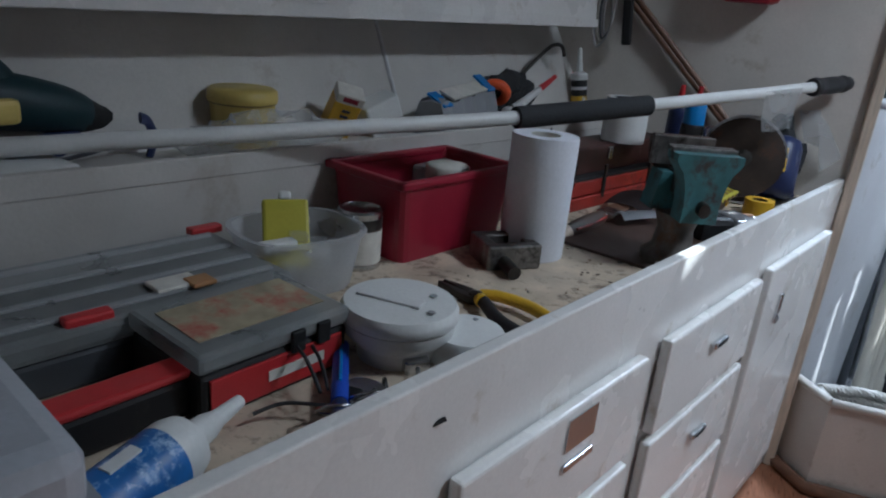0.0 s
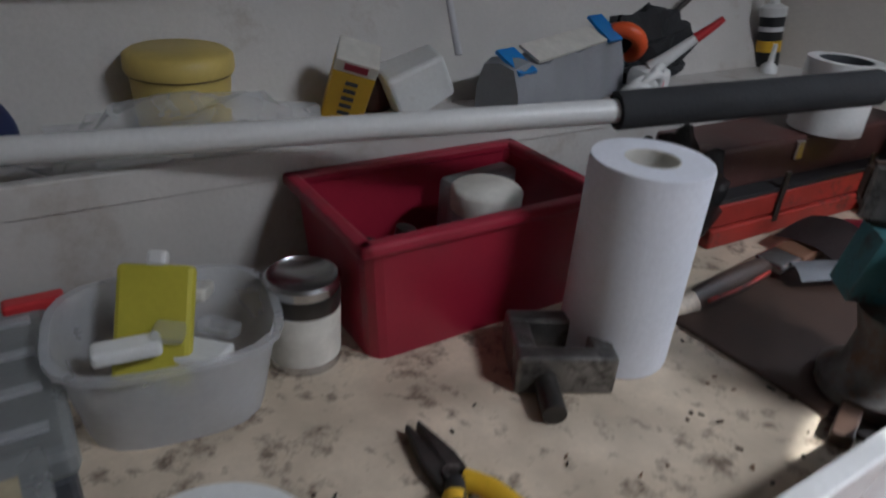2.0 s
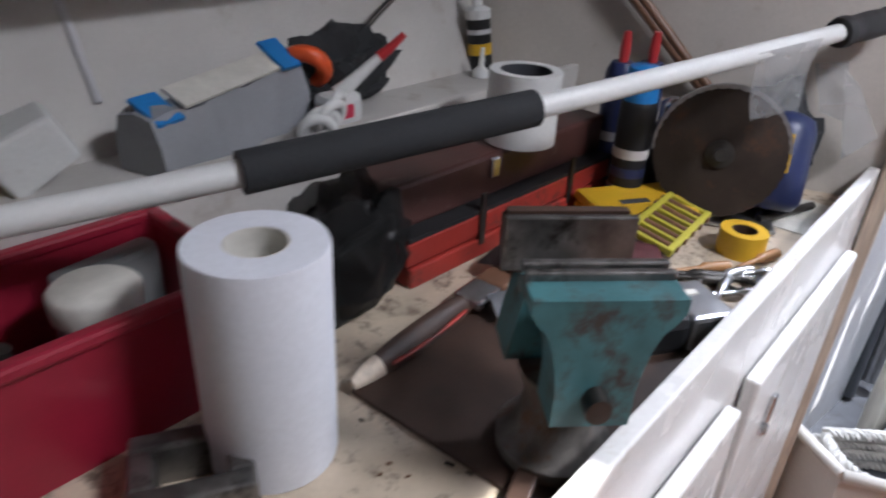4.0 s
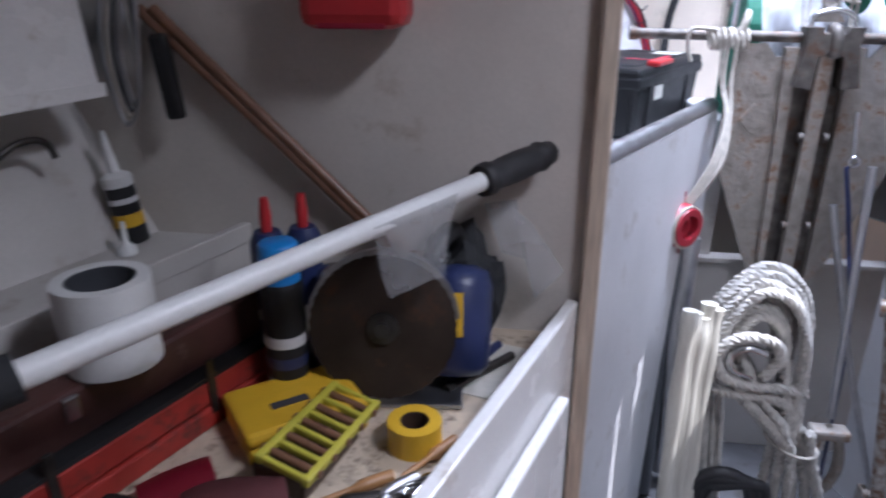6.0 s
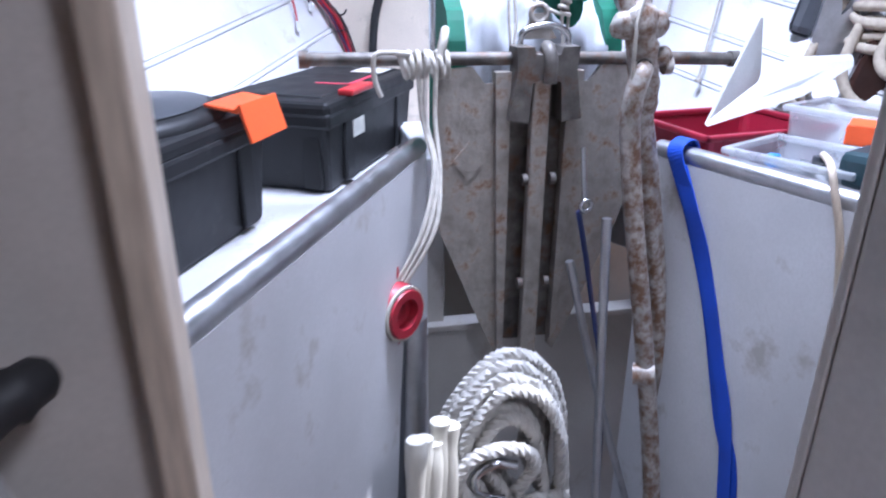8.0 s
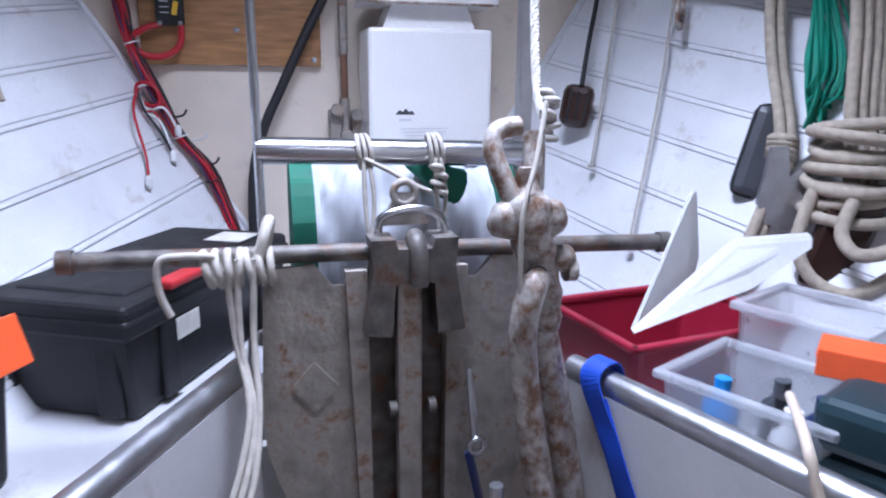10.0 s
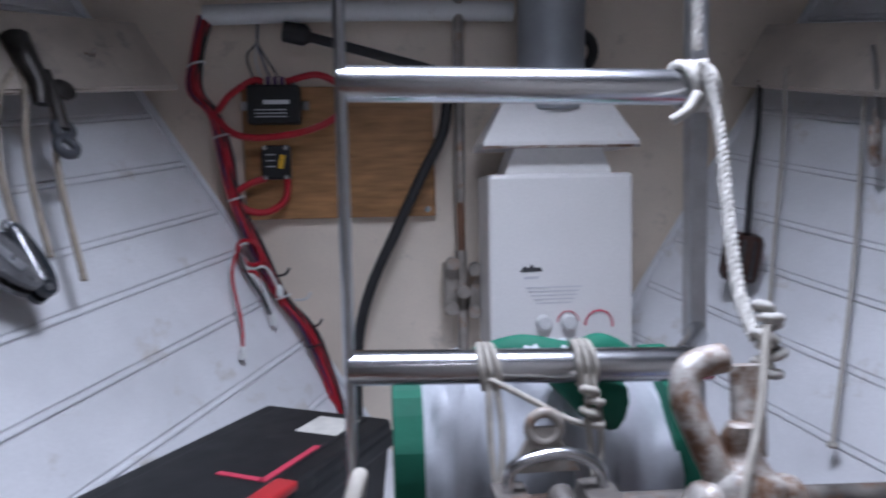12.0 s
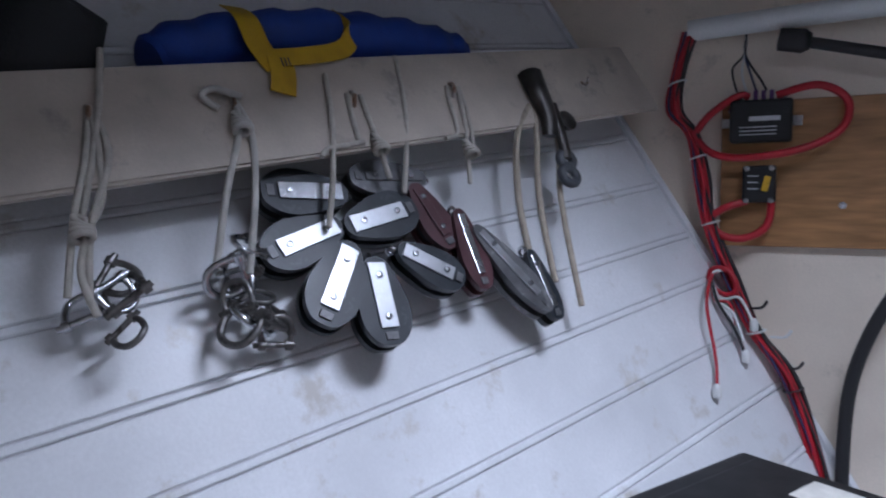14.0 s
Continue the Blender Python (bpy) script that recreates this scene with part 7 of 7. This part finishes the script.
part("slot", box(B(), (-0.01, 0.0, 0.0545), (0.003, 0.05, 0.0012)), M_RUBBER, bx)
rnd = random.Random(8)
for k in range(8):
    u, v = -0.50 + rnd.uniform(-0.06, 0.09), 0.085 + rnd.uniform(-0.035, 0.04)
    single("chisel" if k % 2 else "screwdriver_bit", tube(B(), [(-0.045, 0, 0.008), (0.0, 0.0, 0.009), (0.05, 0, 0.008)], [0.004 + 0.004 * (i > 6) for i in range(13)], 8), (M_DARKST, M_STEEL, M_WOOD, M_ALU)[k % 4], on_bench(u, v, TOP, rnd.uniform(-60, 10)), "loose small tool lying on the bench", "tool", "loose small tools")
ky = thing("key_ring", on_bench(-0.50, 0.055, TOP + 0.004), "dark key ring with small keys", "key ring")
bm = B()
ring(bm, (0, 0, 0.004), 0.022, 0.004, (0.1, 0.1, 1))
part("ring", bm, M_DARKST, ky)
for k in range(3):
    part("key", box(B(), (0.04, -0.012 + 0.012 * k, 0.003), (0.04, 0.009, 0.003), bevel=0.001), M_STEEL, ky)
single("paper_scrap", box(B(), (0, 0, 0.001), (0.16, 0.08, 0.002)), M_LABEL, on_bench(-0.17, 0.075, TOP, 4), "pale paper scrap at the end of the bench", "paper")
for k in range(3):
    single("steel_bar", cyl(B(), (-0.07, 0, 0.008), (0.07, 0, 0.008), 0.007, seg=8), (M_DARKST, M_NAVY, M_ALU)[k], on_bench(-0.20 + 0.02 * k, 0.09 + 0.018 * k, TOP + 0.003, 12 * k - 20), "short dark steel bar beside the saw", "bar", "loose bars")
bm = B()
ico = bmesh.ops.create_icosphere(bm, subdivisions=3, radius=1.0)["verts"]
for v in ico:
    v.co = Vector((v.co.x * 0.07, v.co.y * 0.07, 0.10 + v.co.z * 0.10)) * (1 + 0.25 * noise.noise(v.co * 2.5 + Vector((3, 1, 2))))
single("black_rag", bm, M_FOAM, on_bench(-0.13, 0.16, TOP), "black crumpled rag in the corner behind the saw", "rag")

# ---- ledge along the hull ----
LZ = 1.011
yb = thing("yellow_pot", on_bench(-1.445, 0.70, LZ), "pale yellow plastic pot with a tight lid on the ledge", "pot")
part("pot", lathe(B(), [(0.0001, 0), (0.052, 0), (0.057, 0.075)], 28), M_YELP, yb)
part("lid", lathe(B(), [(0.060, 0.075), (0.062, 0.08), (0.061, 0.095), (0.054, 0.100), (0.0001, 0.098)], 28), M_YELP, yb)
part("gap", lathe(B(), [(0.0575, 0.073), (0.059, 0.0735), (0.0575, 0.076)], 28), M_BOARD, yb)
bm = B()
ico = bmesh.ops.create_icosphere(bm, subdivisions=3, radius=1.0)["verts"]
for v in ico:
    v.co = Vector((v.co.x * 0.14, v.co.y * 0.04, max(0.0, 0.028 + v.co.z * 0.045))) * (1 + 0.35 * noise.noise(v.co * 2.6 + Vector((9, 1, 2))))
single("clear_bag", bm, M_CLEAR, on_bench(-1.47, 0.585, LZ, 0), "crumpled clear plastic bag on the ledge", "bag")
yx = thing("yellow_carton", on_bench(-1.24, 0.70, LZ + 0.005, -25, 28, 14), "yellow and white carton leaning on the ledge", "carton")
part("carton", box(B(), (0, 0, 0.045), (0.055, 0.045, 0.085), bevel=0.002), M_YEL, yx)
part("top", box(B(), (0, 0, 0.097), (0.055, 0.045, 0.02), bevel=0.002), M_LABEL, yx)
part("print", box(B(), (0.0, -0.0232, 0.098), (0.03, 0.001, 0.01)), M_RED, yx)
for k in range(5):
    part("print_mark", box(B(), (0.0, -0.0232, 0.02 + 0.013 * k), (0.016, 0.001, 0.006)), M_INK, yx)
single("red_pot", lathe(B(), [(0.0001, 0), (0.032, 0), (0.034, 0.05), (0.026, 0.058), (0.0001, 0.058)], 20), M_MARO2, on_bench(-1.185, 0.725, LZ), "small dark red pot on the ledge", "pot")
single("white_tub", box(B(), (0, 0, 0), (0.075, 0.060, 0.085), bevel=0.006, taper=0.82), M_PLASTW, on_bench(-1.145, 0.665, LZ + 0.046, 10, 20, 62), "white plastic tub lying on its side on the ledge", "tub")
sk = thing("cement_sack", on_bench(-0.905, 0.655, LZ, 15), "grey paper sack with blue taped ends on the ledge", "sack")
bm = B()
secs = []
for k in range(15):
    x = -0.14 + 0.02 * k
    hgt = 0.075 + 0.020 * k / 14 + 0.006 * math.sin(k * 1.3)
    dep = 0.034 + 0.004 * math.sin(k * 1.9)
    secs.append([bm.verts.new((x, y * dep, z * hgt)) for y, z in ((-1.25, 0.0), (-1.1, 0.5), (-0.75, 0.93), (0, 1.0), (0.8, 0.92), (1.1, 0.5), (1.1, 0.0))])
for r0, r1 in zip(secs, secs[1:]):
    for i in range(7):
        bm.faces.new((r0[i], r0[(i + 1) % 7], r1[(i + 1) % 7], r1[i])).smooth = True
bm.faces.new(secs[0])
bm.faces.new(secs[-1][::-1])
part("sack", bm, M_GREYP, sk)
for x, z in ((-0.115, 0.058), (0.115, 0.076)):
    part("blue_tape", slab(B(), [(x - 0.02, -0.034, z * 1.15), (x + 0.02, -0.034, z * 1.15), (x + 0.02, 0.012, z * 1.55), (x - 0.02, 0.012, z * 1.55)], -0.005), M_BLUEL, sk, "blue tape patch")
part("label", slab(B(), [(-0.09, -0.032, 0.078), (0.09, -0.032, 0.09), (0.09, 0.006, 0.104), (-0.09, 0.006, 0.094)], -0.004), M_LABEL, sk)
bm = B()
ico = bmesh.ops.create_icosphere(bm, subdivisions=4, radius=1.0)["verts"]
for v in ico:
    v.co = Vector((v.co.x * 0.115, v.co.y * 0.05, max(0.0, 0.05 + v.co.z * 0.058))) * (1 + 0.45 * noise.noise(v.co * 2.4 + Vector((2, 7, 1))) + 0.15 * noise.noise(v.co * 7))
single("black_glove", bm, M_FOAM, on_bench(-0.655, 0.70, LZ, 5), "crumpled black work glove on the ledge", "glove")
bm = B()
ring(bm, (0, 0, 0), 0.028, 0.013, (0.6, 0.5, 0.5))
single("orange_ring", bm, M_ORANGE, on_bench(-0.745, 0.675, LZ + 0.075), "orange plastic ring on the glove heap", "ring")
gbm = thing("silicone_bottle", on_bench(-0.735, 0.615, LZ, 0), "white glue bottle with a red capped nozzle", "bottle")
part("body", box(B(), (0, 0, 0.025), (0.065, 0.045, 0.05), bevel=0.012), M_PLASTW, gbm)
part("print", box(B(), (-0.005, -0.0232, 0.025), (0.03, 0.001, 0.02)), M_INKR, gbm)
part("nozzle", tube(B(), [(0.0, 0, 0.045), (0.02, -0.012, 0.065), (0.055, -0.03, 0.098)], [0.014 - 0.0006 * i for i in range(13)], 12), M_PLASTW, gbm)
part("cap", tube(B(), [(0.055, -0.03, 0.098), (0.072, -0.04, 0.114), (0.088, -0.048, 0.13)], [0.0085 - 0.0003 * i for i in range(13)], 12), M_REDBR, gbm, "red nozzle cap")
bm = B()
for k in range(4):
    ring(bm, (0.012 * k, 0.006 * (k % 2), 0.02 + 0.008 * k), 0.022, 0.007, (0.5 - 0.3 * k, 0.8, 0.3))
single("white_cable", bm, M_PLASTW, on_bench(-0.82, 0.56, LZ), "small coil of white cable on the ledge", "cable")
single("bent_rod", tube(B(), [(-0.665, 0.72, 1.03), (-0.60, 0.725, 1.10), (-0.47, 0.728, 1.185), (-0.425, 0.725, 1.205), (-0.395, 0.72, 1.20), (-0.385, 0.715, 1.175)], 0.0055, 8), M_DARKST, BF, "dark bent steel rod leaning on the hull", "rod")
st = thing("sealant_tube", on_bench(-0.285, 0.70, LZ, 0, -6, -4), "black sealant cartridge with a pale nozzle", "cartridge")
part("tube", lathe(B(), [(0.0001, 0), (0.024, 0), (0.024, 0.10), (0.0001, 0.10)], 20), M_BLACK, st)
part("collar", lathe(B(), [(0.0245, 0.098), (0.0255, 0.10), (0.0255, 0.115), (0.012, 0.122), (0.0001, 0.122)], 20), M_PLASTW, st)
part("nozzle", lathe(B(), [(0.010, 0.12), (0.005, 0.19), (0.0001, 0.19)], 14), M_PLASTW, st)
part("yellow_print", lathe(B(), [(0.0243, 0.03), (0.0245, 0.032), (0.0245, 0.05), (0.0243, 0.052)], 20), M_YEL, st)
part("pale_print", lathe(B(), [(0.0243, 0.07), (0.0245, 0.072), (0.0245, 0.077), (0.0243, 0.079)], 20), M_INKG, st)
single("small_nozzle", lathe(B(), [(0.0001, 0), (0.016, 0), (0.016, 0.012), (0.006, 0.02), (0.004, 0.055), (0.0001, 0.055)], 14), M_PLASTW, on_bench(-0.335, 0.66, LZ), "white sealant nozzle on the ledge", "nozzle")
dg = thing("teal_grinder", on_bench(-1.80, 0.72, LZ + 0.06, 14), "dark teal power tool with a black nose on the ledge", "power tool")
part("body", tube(B(), [(-0.14, 0.02, 0.03), (-0.05, 0.01, 0.03), (0.05, 0, 0.012), (0.10, 0, -0.004)], [0.052 - 0.0012 * i for i in range(19)], 14), M_DTEAL, dg)
part("nose", tube(B(), [(0.09, 0, -0.002), (0.12, 0, -0.012), (0.145, 0, -0.014)], [0.032 - 0.0008 * i for i in range(13)], 14), M_BLACK, dg)
part("handle", tube(B(), [(-0.13, 0.01, 0.075), (-0.08, 0.005, 0.092), (-0.03, 0.0, 0.070), (-0.005, 0.0, 0.04)], 0.024, 12, flat=0.7), M_DTEAL, dg, "raised rear grip")
part("skid", tube(B(), [(-0.14, -0.02, -0.035), (0.0, -0.02, -0.045), (0.08, -0.01, -0.03)], 0.022, 10, flat=0.6), M_NAVY, dg)
part("trigger", box(B(), (-0.055, -0.05, 0.02), (0.06, 0.02, 0.035), bevel=0.008), M_YELP, dg, "yellow switch")
bl = thing("blue_strap_end", on_bench(-1.635, 0.665, LZ), "dark blue strap end with a thin cord", "strap")
part("strap", tube(B(), [(0, 0, 0.0), (0.008, 0, 0.03), (0.0, 0.0, 0.055), (-0.012, 0, 0.062)], 0.012, 8, flat=0.4), M_NAVY, bl)
part("cord", tube(B(), [(0, 0, 0.04), (-0.07, 0.0, 0.018), (-0.15, 0.0, 0.004)], 0.0035, 6), M_DGREY, bl)
single("white_tray", box(B(), (0, 0, 0.012), (0.16, 0.09, 0.024), bevel=0.006), M_PLASTW, on_bench(-1.86, 0.60, LZ, 8), "shallow white tray on the ledge", "tray")

# ---- on the bulkhead above the bench ----
for k, dx in enumerate((0.0, 0.022)):
    single("wooden_rod", tube(B(), [(-0.70 + dx, -0.024, 1.385), (-0.612 + dx, -0.022, 1.298), (-0.356 + dx * 0.7, -0.022, 1.052), (-0.30 + dx, -0.022, 1.00)], 0.0095, 10), M_ROD, I4, "brown varnished rod leaning on the bulkhead", "rod", "rods on the bulkhead")
hk2 = thing("hanging_tool", I4, "tool with a black handle hanging with wire loops", "hand tool")
part("handle", box(B(), (0, 0, 0), (0.028, 0.02, 0.13), Matrix.Translation((-0.655, -0.045, 1.285)) @ pose(0, 0, 0, 0, -6, 0), bevel=0.006), M_BLACK, hk2)
for k in range(4):
    part("wire_loop", tube(B(), [(-0.71 - 0.012 * k, -0.04, 1.42), (-0.725 - 0.01 * k, -0.05, 1.32), (-0.715 - 0.006 * k, -0.05, 1.245 - 0.012 * k), (-0.70, -0.05, 1.28), (-0.69 - 0.01 * k, -0.04, 1.42)], 0.0035, 8), (M_ALU, M_DGREY, M_CORD, M_ALU)[k], hk2)
rc = thing("red_case", I4, "bright red plastic case mounted on the bulkhead", "case")
part("body", box(B(), (-0.348, -0.045, 1.445), (0.155, 0.085, 0.17), bevel=0.02), M_REDBR, rc)
part("lip", box(B(), (-0.348, -0.048, 1.366), (0.10, 0.07, 0.012), bevel=0.004), M_RED, rc)
for p in ((0.135, 0.424, 0.951), (0.182, 0.517, 0.631)):
    single("panel_bolt", lathe(B(), [(0.0001, 0), (0.009, 0.0), (0.008, 0.006), (0.0001, 0.008)], 8, Matrix.Translation(p) @ pose(0, 0, 0, 90, 0, 63)), M_DARKST, I4, "dark bolt head in the berth front", "bolt", "bolts in the berth front")

# webbing straps beside the rusty anchor
ws = thing("webbing_strap", I4, "bright blue webbing strap hung over the berth rail", "strap")
ribbon([(0.925, 0.735, 1.0), (0.905, 0.725, 1.125), (0.88, 0.715, 1.15), (0.852, 0.702, 1.128), (0.866, 0.672, 1.06), (0.882, 0.640, 0.985), (0.904, 0.581, 0.833), (0.925, 0.520, 0.622), (0.942, 0.470, 0.46), (0.955, 0.44, 0.03)], 0.036, M_BLUE, ws, "band", (0.33, -0.94, 0.0))
ribbon([(0.862, 0.690, 1.10), (0.872, 0.650, 1.03), (0.892, 0.610, 0.93), (0.913, 0.545, 0.74), (0.93, 0.490, 0.55), (0.95, 0.43, 0.03)], 0.030, M_BLUE, ws, "band", (0.33, -0.94, 0.0))
